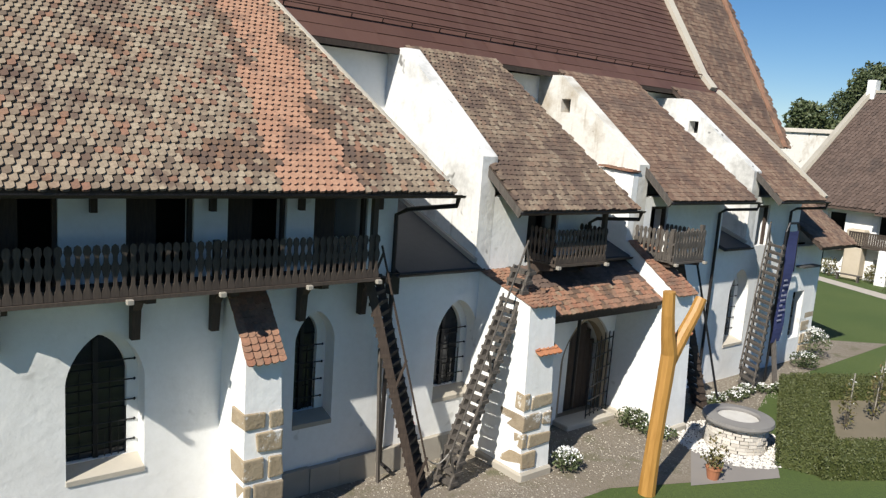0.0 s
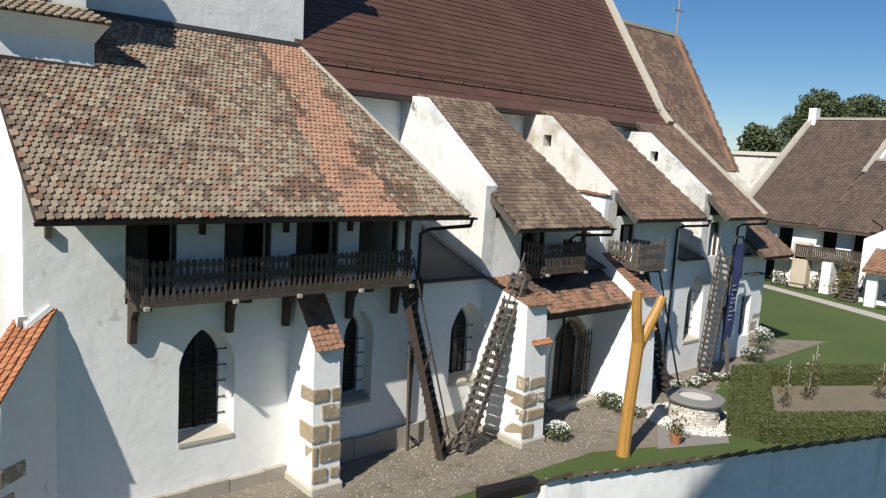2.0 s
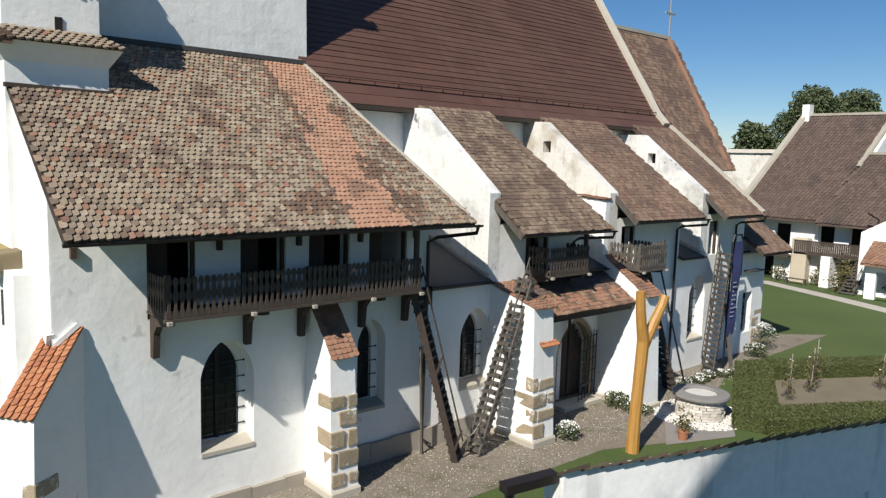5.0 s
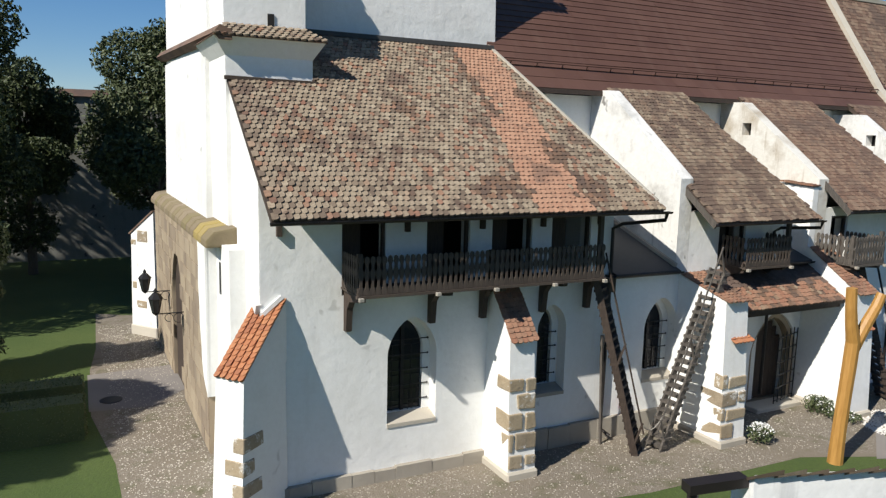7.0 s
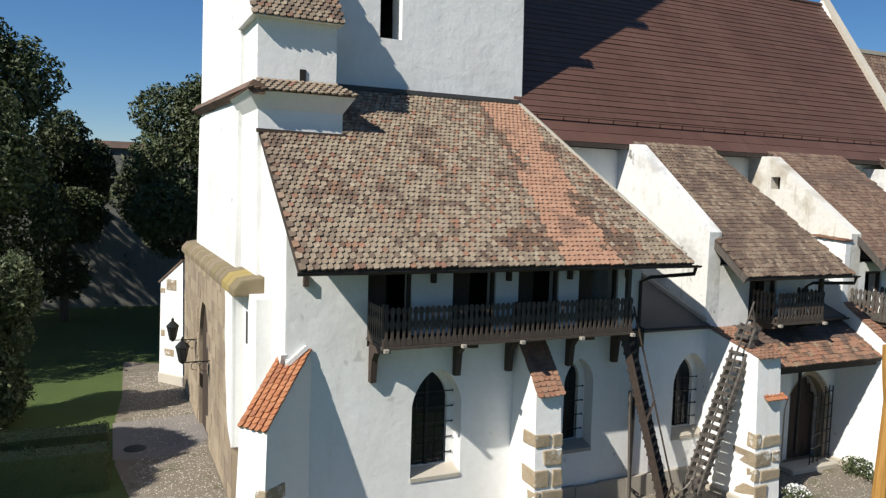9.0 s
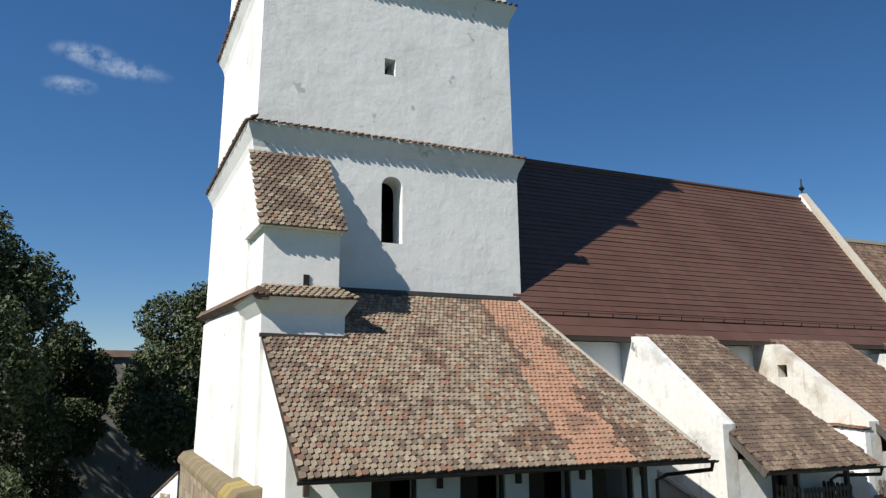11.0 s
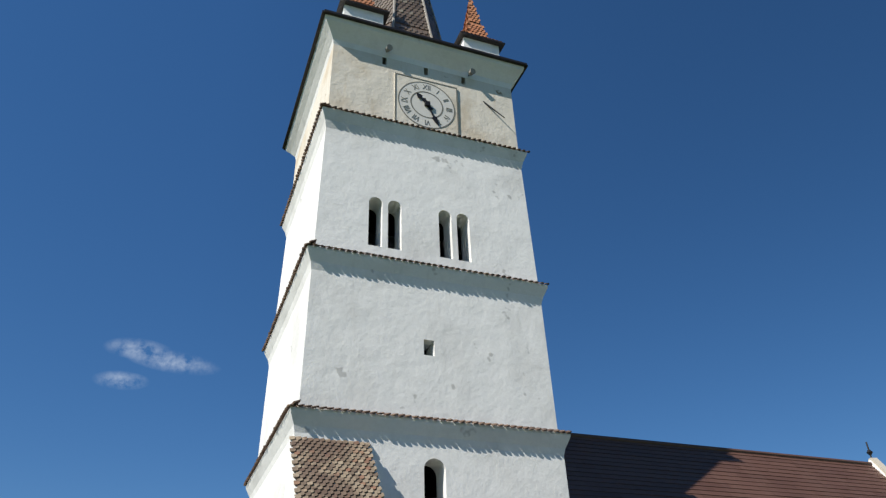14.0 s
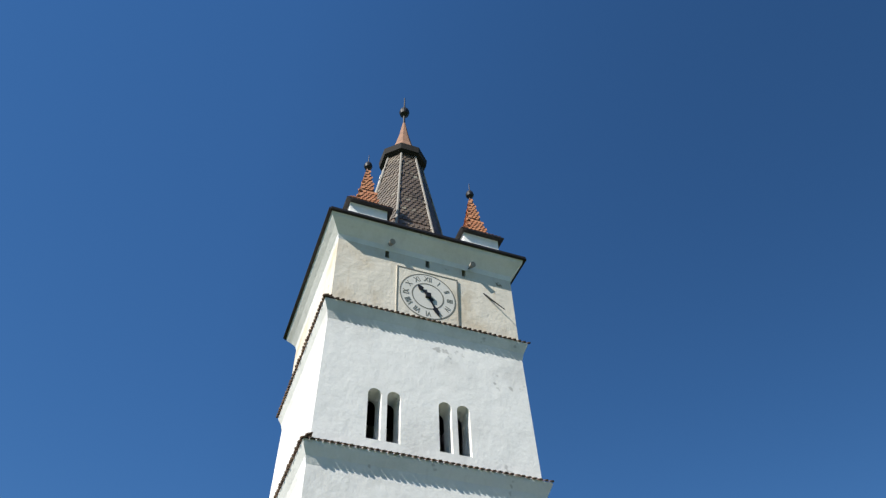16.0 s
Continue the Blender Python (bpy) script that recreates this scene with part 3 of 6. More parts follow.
for sx in (-1, 1):
    for sy in (-1, 1):
        tx, ty = CX + sx * 3.0, CY + sy * 3.3
        tur = part("corner_turret", B(tx - 0.95, tx + 0.95, ty - 0.95, ty + 0.95, 35.5, 37.3), M_TOWER, tower)
        bm = bmesh.new()
        prof = [(1.12, 37.25), (1.12, 37.36), (0.60, 37.85), (0.36, 39.2), (0.07, 41.2)]
        rings = [[bm.verts.new((tx + a * r, ty + b * r, q)) for a, b in ((-1, -1), (1, -1), (1, 1), (-1, 1))] for r, q in prof[:3]]
        rings2 = [[bm.verts.new((tx + a * r, ty + b * r, q)) for a, b in ((-1, -1), (1, -1), (1, 1), (-1, 1))] for r, q in prof[3:]]
        allr = rings + rings2
        for a, b in zip(allr, allr[1:]):
            for k in range(4):
                bm.faces.new((a[k], a[(k + 1) % 4], b[(k + 1) % 4], b[k]))
        bm.faces.new(allr[0])
        bm.faces.new(allr[-1])
        part("turret_roof", bm, M_TILE_PORCH, tur)
        for (r0, z0), (r1, z1) in ((prof[1], prof[2]), (prof[2], prof[3]), (prof[3], prof[4])):
            for fx, fy in ((0, -1), (-1, 0)):
                ax = (1, 0) if fy else (0, -1)
                p0 = (tx + fx * r0 - ax[0] * r0, ty + fy * r0 - ax[1] * r0, z0)
                upw = Vector((fx * (r1 - r0), fy * (r1 - r0), z1 - z0))
                tiles("turret_tiles", tur, p0, (*ax, 0), upw, 2 * r0, upw.length, M_TILE_NEW, 0.2, 0.2, keep=lambda u, v, r0=r0, r1=r1, ln=upw.length: abs(u - r0) < r0 + (r1 - r0) * v / ln, seed=int(tx * 10))
        bm = bmesh.new()
        lathe(bm, tx, ty, [(0.06, 41.0), (0.05, 41.4), (0.20, 41.55), (0.24, 41.7), (0.18, 41.9), (0.03, 42.0), (0.02, 42.7)], 12)
        part("turret_finial", bm, M_IRON, tur)
        part("turret_eave", B(tx - 1.2, tx + 1.2, ty - 1.2, ty + 1.2, 37.2, 37.28), M_GUTTER, tur)

# stair turret on the tower's corner
tur = thing("stair_turret", "white limewashed stair turret with two stepped tile roofs", "turret", at=(4.9, 21.5, 0))
part("lower_wall", B(3.78, 6.12, 20.25, 22.9, 0.0, 11.3), M_PLASTER, tur)
bm = bmesh.new()
hexa(bm, [(3.78, 20.25, 11.0), (6.12, 20.25, 11.0), (6.12, 22.9, 11.0), (3.78, 22.9, 11.0), (3.45, 19.95, 11.45), (6.4, 19.95, 11.45), (6.4, 22.9, 11.45), (3.45, 22.9, 11.45)])
part("cove", bm, M_PLASTER, tur)
part("upper_wall", B(3.84, 6.05, 20.7, 22.9, 11.4, 13.6), M_PLASTER, tur)
# the slit's inner shade is a near-black block
part("slit", B(5.0, 5.17, 20.66, 20.72, 11.85, 12.2), M_DARK, tur)
bm = bmesh.new()
hexa(bm, [(3.40, 19.88, 11.45), (6.45, 19.88, 11.45), (6.45, 22.9, 11.45), (3.40, 22.9, 11.45), (3.84, 20.7, 11.85), (6.05, 20.7, 11.85), (6.05, 22.9, 11.85), (3.84, 22.9, 11.85)])
part("skirt_roof", bm, M_TILE_B, tur)
tiles("skirt_tiles", tur, (3.40, 19.86, 11.47), (1, 0, 0), (0, 0.82, 0.40), 3.05, 0.9, M_TILE, 0.19, 0.17, fill=0.85, keep=lambda u, v: 0.48 * v < u < 3.05 - 0.44 * v, seed=5)
bm = bmesh.new()
prism(bm, [(3.65, 20.45, 13.5), (3.65, 22.85, 16.4), (3.65, 22.85, 13.5)], (2.55, 0, 0))
part("top_roof", bm, M_PLASTER, tur)
tiles("top_tiles", tur, (3.62, 20.40, 13.5), (1, 0, 0), (0, 2.4, 2.9), 2.6, 3.75, M_TILE, 0.185, 0.16, seed=6, fill=0.9)

# the skirt that runs round the tower's west face
part("west_skirt", prism(bmesh.new(), [(3.42, 19.9, 11.5), (3.6, 19.9, 11.72), (3.9, 19.9, 11.6), (3.9, 19.9, 11.35), (3.6, 19.9, 11.35)], (0, 13.2, 0.45)), M_TILE_B, tower)

# clock face
clock = thing("tower_clock", "square painted clock face with Roman numerals and black pointers", "clock", at=(8.8, CY - 4.4, 32.8))
CXX, CZ, YF = 8.53, 31.95, CY - 4.37
SZ = 1.5
part("dial_board", B(CXX - SZ, CXX + SZ, YF - 0.03, YF + 0.1, CZ - SZ, CZ + SZ), M_CLOCKWALL, clock)
M_DIAL = plain("pale_dial_paint", (0.62, 0.61, 0.57), 0.8, 0, 0.15, 3)
M_DIALINK = plain("grey_dial_ink", (0.16, 0.16, 0.14), 0.8)


def ring(bm, r0, r1, y, n=48):
    a = [bm.verts.new((CXX + r0 * math.cos(2 * math.pi * k / n), y, CZ + r0 * math.sin(2 * math.pi * k / n))) for k in range(n)]
    b = [bm.verts.new((CXX + r1 * math.cos(2 * math.pi * k / n), y, CZ + r1 * math.sin(2 * math.pi * k / n))) for k in range(n)]
    for k in range(n):
        bm.faces.new((a[k], a[(k + 1) % n], b[(k + 1) % n], b[k]))


bm = bmesh.new()
ring(bm, 0.001, 1.30, YF - 0.036)
part("dial", bm, M_DIAL, clock)
bm = bmesh.new()
ring(bm, 1.30, 1.35, YF - 0.042)
part("outer_ring", bm, M_DIALINK, clock)
bm = bmesh.new()
ring(bm, 0.72, 0.78, YF - 0.042)
part("inner_ring", bm, M_DIALINK, clock)
for s in (-1, 1):
    part("border", B(CXX - SZ, CXX + SZ, YF - 0.045, YF - 0.031, CZ + s * (SZ - 0.03) - 0.03, CZ + s * (SZ - 0.03) + 0.03), M_DIALINK, clock)
    part("border", B(CXX + s * (SZ - 0.03) - 0.03, CXX + s * (SZ - 0.03) + 0.03, YF - 0.046, YF - 0.032, CZ - SZ, CZ + SZ), M_DIALINK, clock)
for h, word in enumerate(("XII", "I", "II", "III", "IV", "V", "VI", "VII", "VIII", "IX", "X", "XI")):
    cu = bpy.data.curves.new("numeral", 'FONT')
    cu.body = word
    cu.size = 0.42
    cu.align_x, cu.align_y = 'CENTER', 'CENTER'
    cu.extrude = 0.004
    tmp = bpy.data.objects.new("numeral", cu)
    scene.collection.objects.link(tmp)
    me = bpy.data.meshes.new_from_object(tmp.evaluated_get(bpy.context.evaluated_depsgraph_get()))
    bpy.data.objects.remove(tmp)
    me.materials.append(M_DIALINK)
    ob = new("numeral", me)
    a = math.radians(90 - 30 * h)
    ob.matrix_basis = Matrix.Translation((CXX + 1.04 * math.cos(a), YF - 0.043, CZ + 1.04 * math.sin(a))) @ Matrix.Rotation(math.pi / 2, 4, 'X') @ Matrix.Rotation(a - math.pi / 2, 4, 'Z') @ Matrix.Diagonal((0.75, 1, 1, 1))
    ob.parent = clock
    ob.matrix_parent_inverse = Matrix.Translation(clock.location).inverted()


def pointer(name, hours, ln, w):
    a = math.radians(90 - 30 * hours)
    d, s = Vector((math.cos(a), 0, math.sin(a))), Vector((-math.sin(a), 0, math.cos(a)))
    c = Vector((CXX, YF - 0.06 - w * 0.3, CZ))
    pts = [c - d * 0.35 - s * w, c - d * 0.35 + s * w, c + s * w * 0.5, c + d * ln * 0.55 + s * w * 0.5, c + d * ln * 0.62 + s * w * 1.6, c + d * ln * 0.8 + s * w * 1.1, c + d * ln,
           c + d * ln * 0.8 - s * w * 1.1, c + d * ln * 0.62 - s * w * 1.6, c + d * ln * 0.55 - s * w * 0.5, c - s * w * 0.5]
    part(name, prism(bmesh.new(), pts, (0, 0.02, 0)), M_IRON, clock)


pointer("hour_pointer", 10.6, 0.75, 0.09)
pointer("minute_pointer", 5.15, 1.25, 0.08)
part("hub", B(CXX - 0.12, CXX + 0.12, YF - 0.16, YF - 0.04, CZ - 0.12, CZ + 0.12), M_IRON, clock)

# sundial rod and small floodlights under the top cornice
gno = thing("sundial_rod", "thin iron sundial rod fixed in the tower plaster", "sundial", at=(11.36, 23.1, 33.06))
part("rod", rod(bmesh.new(), [(11.36, 23.2, 33.06), (12.26, 22.9, 32.07)], [0.05, 0.02], 6), M_IRON, gno)
for fx, fz in ((6.61, 34.59), (10.67, 34.44)):
    fl = thing("floodlight", "small grey floodlight under the tower cornice", "lamp", "tower floodlights", at=(fx, 23.0, fz))
    part("housing", rod(bmesh.new(), [(fx, 22.98, fz), (fx + 0.05, 22.72, fz - 0.06)], [0.11, 0.15], 10), M_CHAIN, fl)
    part("arm", rod(bmesh.new(), [(fx, 23.2, fz + 0.04), (fx, 22.95, fz)], 0.03, 6), M_IRON, fl)

# ---- nave ----
nave = thing("church_nave", "white church nave under a steep brown sheet-clad roof", "church", at=(24, AX, 0))
NE, NR, ZE, ZR = 13.0, 34.8, 10.76, 19.2
NW, NX = 21.85, 28.05
bm = bmesh.new()
box(bm, NE, NR, NW, 2 * NX - NW, 0, ZE - 0.15)
prism(bm, [(NR - 0.5, NW, ZE - 0.15), (NR - 0.5, 2 * NX - NW, ZE - 0.15), (NR - 0.5, NX, ZR + 0.25)], (0.5, 0, 0))
part("wall", bm, M_PLASTER, nave)
YE, YK, ZK = NW - 0.58, NW + 0.30, ZE + 0.77
bm = bmesh.new()
prism(bm, [(NE, YE, ZE), (NE, YK, ZK), (NE, NX, ZR), (NE, 2 * NX - YK, ZK), (NE, 2 * NX - YE, ZE)], (NR - NE - 0.5, 0, 0))
part("roof_deck", bm, M_SHEET, nave)


def sheets(name, parent, x0, x1, y0, z0, y1, z1, rows, mat, lip=0.03, plate=1.6, seed=3):
    """Overlapping rows of sheet plates with a lip each and staggered joints."""
    rng = np.random.RandomState(seed)
    d = Vector((0, y1 - y0, z1 - z0))
    nrm = Vector((0, -(z1 - z0), y1 - y0)).normalized()
    verts, faces = [], []
    for r in range(rows):
        x = x0 - rng.rand() * plate
        while x < x1:
            a, b = max(x, x0), min(x + plate - 0.012, x1)
            x += plate
            if b - a < 0.05:
                continue
            j = rng.normal(0, 0.004)
            p0 = Vector((0, y0, z0)) + d * (r / rows) + nrm * (lip + j)
            p1 = Vector((0, y0, z0)) + d * ((r + 1.04) / rows) + nrm * 0.004
            n = len(verts)
            for q in (p0, p1, p0 - nrm * (lip + 0.02)):
                verts += [(a, q.y, q.z), (b, q.y, q.z)]
            faces += [(n, n + 1, n + 3, n + 2), (n + 4, n + 5, n + 1, n)]
    ob = raw(name, verts, faces, mat, parent)
    ob["kind"] = "stuff"
    return ob


sheets("roof_sheeting", nave, NE, NR - 0.5, YK, ZK, NX, ZR, 33, M_SHEET)
sheets("skirt_sheeting", nave, NE, NR - 0.5, YE, ZE, YK, ZK, 2, M_SHEET, 0.02, 1.1, 4)
bm = bmesh.new()
for i in range(20):
    x = NE + 0.6 + i * 1.07
    rod(bm, [(x, YK - 0.02, ZK + 0.02), (x, YK - 0.10, ZK + 0.16)], 0.02, 5)
rod(bm, [(NE, YK - 0.1, ZK + 0.14), (NR - 0.6, YK - 0.1, ZK + 0.14)], 0.025, 6)
part("snow_guard", bm, M_SHEET, nave)
part("ridge_cap", rod(bmesh.new(), [(NE, NX, ZR), (NR - 0.4, NX, ZR + 0.02)], 0.12, 8), M_SHEET, nave)
part("eave_board", B(NE, NR - 0.5, YE - 0.03, YE + 0.05, ZE - 0.16, ZE - 0.004), M_DARKWOOD, nave)
# gable coping
bm = bmesh.new()
for yy, zz, y2, z2 in ((YE + 0.2, ZE + 0.30, YK, ZK + 0.16), (YK, ZK + 0.16, NX, ZR + 0.3), (2 * NX - YK, ZK + 0.16, NX, ZR + 0.3)):
    k0, k1 = (1.25 * (NX - y) / (NX - YE) if y < NX else 0 for y in (yy, y2))
    beam(bm, (NR - 0.2 - k0, yy, zz), (NR - 0.2 - k1, y2, z2), 0.36, 0.2)
part("gable_coping", bm, M_FOOT, nave)
bm = bmesh.new()
rod(bm, [(NR - 0.28, NX, ZR + 0.3), (NR - 0.28, NX, ZR + 1.2)], 0.04, 6)
lathe(bm, NR - 0.28, NX, [(0.05, ZR + 0.5), (0.16, ZR + 0.65), (0.05, ZR + 0.8)], 10)
part("finial", bm, M_IRON, nave)

# ---- choir ----
choir = thing("church_choir", "church choir with steep old tiled roof and iron cross", "church", at=(39, AX, 0))
ring_e = [(NR, 21.9), (40.9, 21.9), (44.4, 24.6), (44.4, 30.4), (40.9, 33.1), (NR, 33.1)]
ZC, ZCR, XCR = 8.8, 17.0, 42.4
bm = bmesh.new()
prism(bm, [(x, y, 0) for x, y in [(NR, 22.4), (40.7, 22.4), (43.9, 24.9), (43.9, 30.1), (40.7, 32.6), (NR, 32.6)]], (0, 0, ZC))
part("wall", bm, M_OLDPLASTER, choir)
bm = bmesh.new()
e = [bm.verts.new((x, y, ZC)) for x, y in ring_e]
r0, r1 = bm.verts.new((NR, AX, ZCR)), bm.verts.new((XCR - 0.2, AX, ZCR))
for f in ((e[0], e[1], r1, r0), (e[1], e[2], r1), (e[2], e[3], r1), (e[3], e[4], r1), (e[4], e[5], r0, r1), (e[0], r0, e[5]), (e[5], e[4], e[3], e[2], e[1], e[0])):
    bm.faces.new(f)
part("roof_deck", bm, M_TILE_B, choir)
su = Vector((0, AX - 21.9, ZCR - ZC))
tiles("roof_tiles", choir, (NR, 21.88, ZC), (1, 0, 0), su, 8.2, su.length, M_TILE_B, 0.26, 0.24, keep=lambda u, v: u < 6.8 + v / su.length * 1.3, seed=9)
bm = bmesh.new()
beam(bm, (40.9, 21.9, ZC + 0.05), (XCR - 0.2, AX, ZCR + 0.08), 0.3, 0.18)
part("hip_ridge", bm, M_TILE_PORCH, choir)
part("ridge_cap", beam(bmesh.new(), (NR, AX, ZCR), (XCR, AX, ZCR + 0.05), 0.35, 0.2), M_FOOT, choir)
bm = bmesh.new()
rod(bm, [(XCR, AX, ZCR), (XCR, AX, ZCR + 2.4)], 0.05, 6)
beam(bm, (XCR - 0.55, AX, ZCR + 1.6), (XCR + 0.55, AX, ZCR + 1.6), 0.09, 0.09)
part("cross", bm, M_CHAIN, choir, "grey iron roof cross")


# ---- side chapels along the south wall ----
def gutter(parent, x0, x1, y, z, r=0.07):
    bm = bmesh.new()
    n = 8
    rows = []
    for x in (x0, x1):
        rows.append([bm.verts.new((x, y - r + r * math.cos(math.pi * k / n) * -1, z - r * math.sin(math.pi * k / n))) for k in range(n + 1)]
                    + [bm.verts.new((x, y - r + (r - 0.012) * math.cos(math.pi * k / n), z - (r - 0.012) * math.sin(math.pi * k / n))) for k in range(n + 1)])
    m = len(rows[0])
    for k in range(m):
        bm.faces.new((rows[0][k], rows[0][(k + 1) % m], rows[1][(k + 1) % m], rows[1][k]))
    bm.faces.new(rows[0])
    bm.faces.new(rows[1][::-1])
    part("gutter", bm, M_GUTTER, parent, "dark painted half-round gutter")


def pipe(parent, pts, r=0.055):
    part("downpipe", rod(bmesh.new(), pts, r, 8), M_GUTTER, parent, "dark painted downpipe")


def slope_roof(parent, x0, x1, ye, ze, yt, zt, mat, seed=1, keep=None, single=0, cut=0.0, **kw):
    """A lean-to roof: a timber deck with rows of tiles on it."""
    d = Vector((0, yt - ye, zt - ze))
    bm = bmesh.new()
    hexa(bm, [(x0, ye + 0.02, ze - 0.14), (x1, ye + 0.02, ze - 0.14), (x1 - cut, yt, zt - 0.16), (x0, yt, zt - 0.16), (x0, ye, ze), (x1, ye, ze), (x1 - cut, yt, zt), (x0, yt, zt)])
    part("roof_deck", bm, M_DARKWOOD, parent)
    return tiles("roof_tiles", parent, (x0, ye - 0.06, ze - 0.02), (1, 0, 0), d, x1 - x0, d.length + 0.05, mat, seed=seed, keep=keep, single=single, **kw)


wall = thing("chapel_ground_wall", "long white limewashed church wall with pointed windows", "wall", at=(19, YW, 0))
WINS = [(7.26, 8.38, 1.66, 4.2), (11.90, 12.60, 1.84, 4.17), (15.88, 16.95, 1.78, 4.06), (29.5, 30.5, 1.5, 4.05)]
GATE = (20.6, 22.95, 0.0, 3.3)


def splay(x0, x1, z0, z1, d=0.22):
    return (x0 - d * 0.35, x1 + d, z0 - 0.15, z1 + 0.16)


to = lambda u, v: (u, YW, v)
part("lower_wall", panel([(3.9, 0), (34.0, 0), (34.0, 5.05), (3.9, 5.05)], [arch(*splay(*w), 1.0) for w in WINS] + [arch(*GATE, 0.6)], to, (0, 0.42, 0)), M_PLASTER, wall)
to2 = lambda u, v: (u, YW + 0.425, v)
part("inner_wall", panel([(3.9, 0), (34.0, 0), (34.0, 5.05), (3.9, 5.05)], [arch(*w, 1.0) for w in WINS] + [arch(20.75, 22.85, 0, 3.15, 0.6)], to2, (0, 0.3, 0)), M_PLASTER, wall)
# near-black sheet painted as the shade behind windows and gate
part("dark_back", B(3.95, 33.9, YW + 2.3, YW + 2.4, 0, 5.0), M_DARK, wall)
# plinth along the foot
bm = bmesh.new()
rng = random.Random(4)
x = 3.9
while x < 20.3:
    w = rng.uniform(0.5, 1.1)
    h = 0.34 + rng.uniform(-0.03, 0.03) + (0.3 if x > 11 else 0)
    x1 = min(x + w, 20.3)
    box(bm, x, x1 - 0.012, YW - 0.13 - rng.uniform(0, 0.02), YW + 0.05, -0.1, h)
    x += w
part("plinth_stones", bm, M_FOOT, wall)


def arched_window(x0, x1, z0, z1, grille=True):
    win = thing("arched_window", "dark leaded pointed church window with iron bars", "window", "pointed windows", at=((x0 + x1) / 2, YW + 0.5, z0))
    y = YW + 0.56
    part("glass", panel(arch(x0 + 0.002, x1 - 0.002, z0 + 0.002, z1 - 0.002, 1.0), [], lambda u, v: (u, y, v), (0, 0.02, 0)), M_GLASS, win)
    bm = bmesh.new()
    box(bm, (x0 + x1) / 2 - 0.05, (x0 + x1) / 2 + 0.05, y - 0.06, y - 0.005, z0, z1 - 0.1)
    part("mullion", bm, M_IRON, win)
    bm = bmesh.new()
    z = z0 + 0.12
    while z < z1 - 0.5:
        box(bm, x0 + 0.01, x1 - 0.01, y - 0.03, y - 0.004, z, z + 0.02)
        z += 0.42
    for k in range(1, 4):
        xx = x0 + (x1 - x0) * k / 4
        if k != 2:
            box(bm, xx - 0.008, xx + 0.008, y - 0.025, y - 0.006, z0, z1 - 0.75)
    part("lead_bars", bm, M_IRON, win)
    if grille:
        yg = YW + 0.47
        bm = bmesh.new()
        for k in range(5):
            zz = z0 + 0.3 + k * 0.42
            if zz > z1 - 0.55:
                break
            rod(bm, [(x0 + 0.02, yg, zz), (x1 + 0.13, yg - 0.06, zz)], 0.015, 6)
            lathe(bm, x1 + 0.14, yg - 0.06, [(0.01, zz - 0.03), (0.032, zz), (0.01, zz + 0.03)], 6)
        for k in range(5):
            xx = x1 - 0.02 - k * 0.13
            rod(bm, [(xx, yg - 0.02, z0 + 0.02), (xx, yg - 0.02, z0 + (1.0, 0.7, 0.75, 0.6, 0.65)[k])], 0.011, 6)
        part("grille", bm, M_IRON, win, "black iron window grille")
    a = splay(x0, x1, z0, z1)
    bm = bmesh.new()
    hexa(bm, [(a[0], YW - 0.03, z0 - 0.24), (a[1], YW - 0.03, z0 - 0.24), (a[1], YW + 0.42, z0 - 0.24), (a[0], YW + 0.42, z0 - 0.24),
              (a[0], YW - 0.03, z0 - 0.14), (a[1], YW - 0.03, z0 - 0.14), (a[1], YW + 0.424, z0 - 0.003), (a[0], YW + 0.424, z0 - 0.003)])
    part("sill", bm, M_FOOT, win, "worn pale stone sill")


for w in WINS:
    arched_window(*w)


def upper_front(parent, x0, x1, z0, z1, doors, mat=None):
    to = lambda u, v: (u, YW + 0.001, v)
    part("upper_wall", panel([(x0, z0), (x1, z0), (x1, z1), (x0, z1)], [[(a, z0 + 0.02), (b, z0 + 0.02), (b, zt), (a, zt)] for a, b, zt in doors], to, (0, 0.5, 0)), mat or M_PLASTER, parent)
    # room shade put in as a near-black panel behind the doorways
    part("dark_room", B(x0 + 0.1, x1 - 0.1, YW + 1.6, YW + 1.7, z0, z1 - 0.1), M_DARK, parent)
    part("room_floor", B(x0 + 0.1, x1 - 0.1, YW + 0.5, YW + 1.6, z0 - 0.1, z0 + 0.015), M_DARKWOOD, parent)
    for a, b, zt in doors:
        bm = bmesh.new()
        for s in (a, b - 0.08):
            box(bm, s + 0.002, s + 0.078, YW + 0.08, YW + 0.2, z0 + 0.03, zt - 0.002)
        box(bm, a + 0.08, b - 0.08, YW + 0.08, YW + 0.2, zt - 0.1, zt - 0.002)
        d = part("door_frame", bm, M_DARKWOOD, parent)
        part("door_leaf", B(a + 0.09, (a + b) / 2, YW + 0.3, YW + 0.35, z0 + 0.04, zt - 0.11), M_DARKWOOD, d)


# first chapel, beside the tower
c1 = thing("side_chapel", "white side chapel with weathered tile lean-to roof and upper doorways", "chapel", "side chapels", at=(9, 18.5, 0))
upper_front(c1, 3.92, 14.35, 5.051, 7.15, [(5.93, 7.1, 6.95), (8.24, 9.51, 6.95), (10.2, 11.5, 6.95), (12.16, 13.53, 6.95)])
bm = bmesh.new()
prism(bm, [(3.90, YW + 0.004, 0), (3.90, YW + 0.004, 7.95), (3.90, 20.3, 10.1), (3.90, 22.9, 11.3), (3.90, 22.9, 0)], (0.55, 0, 0))
part("west_wall", bm, M_PLASTER, c1)
bm = bmesh.new()
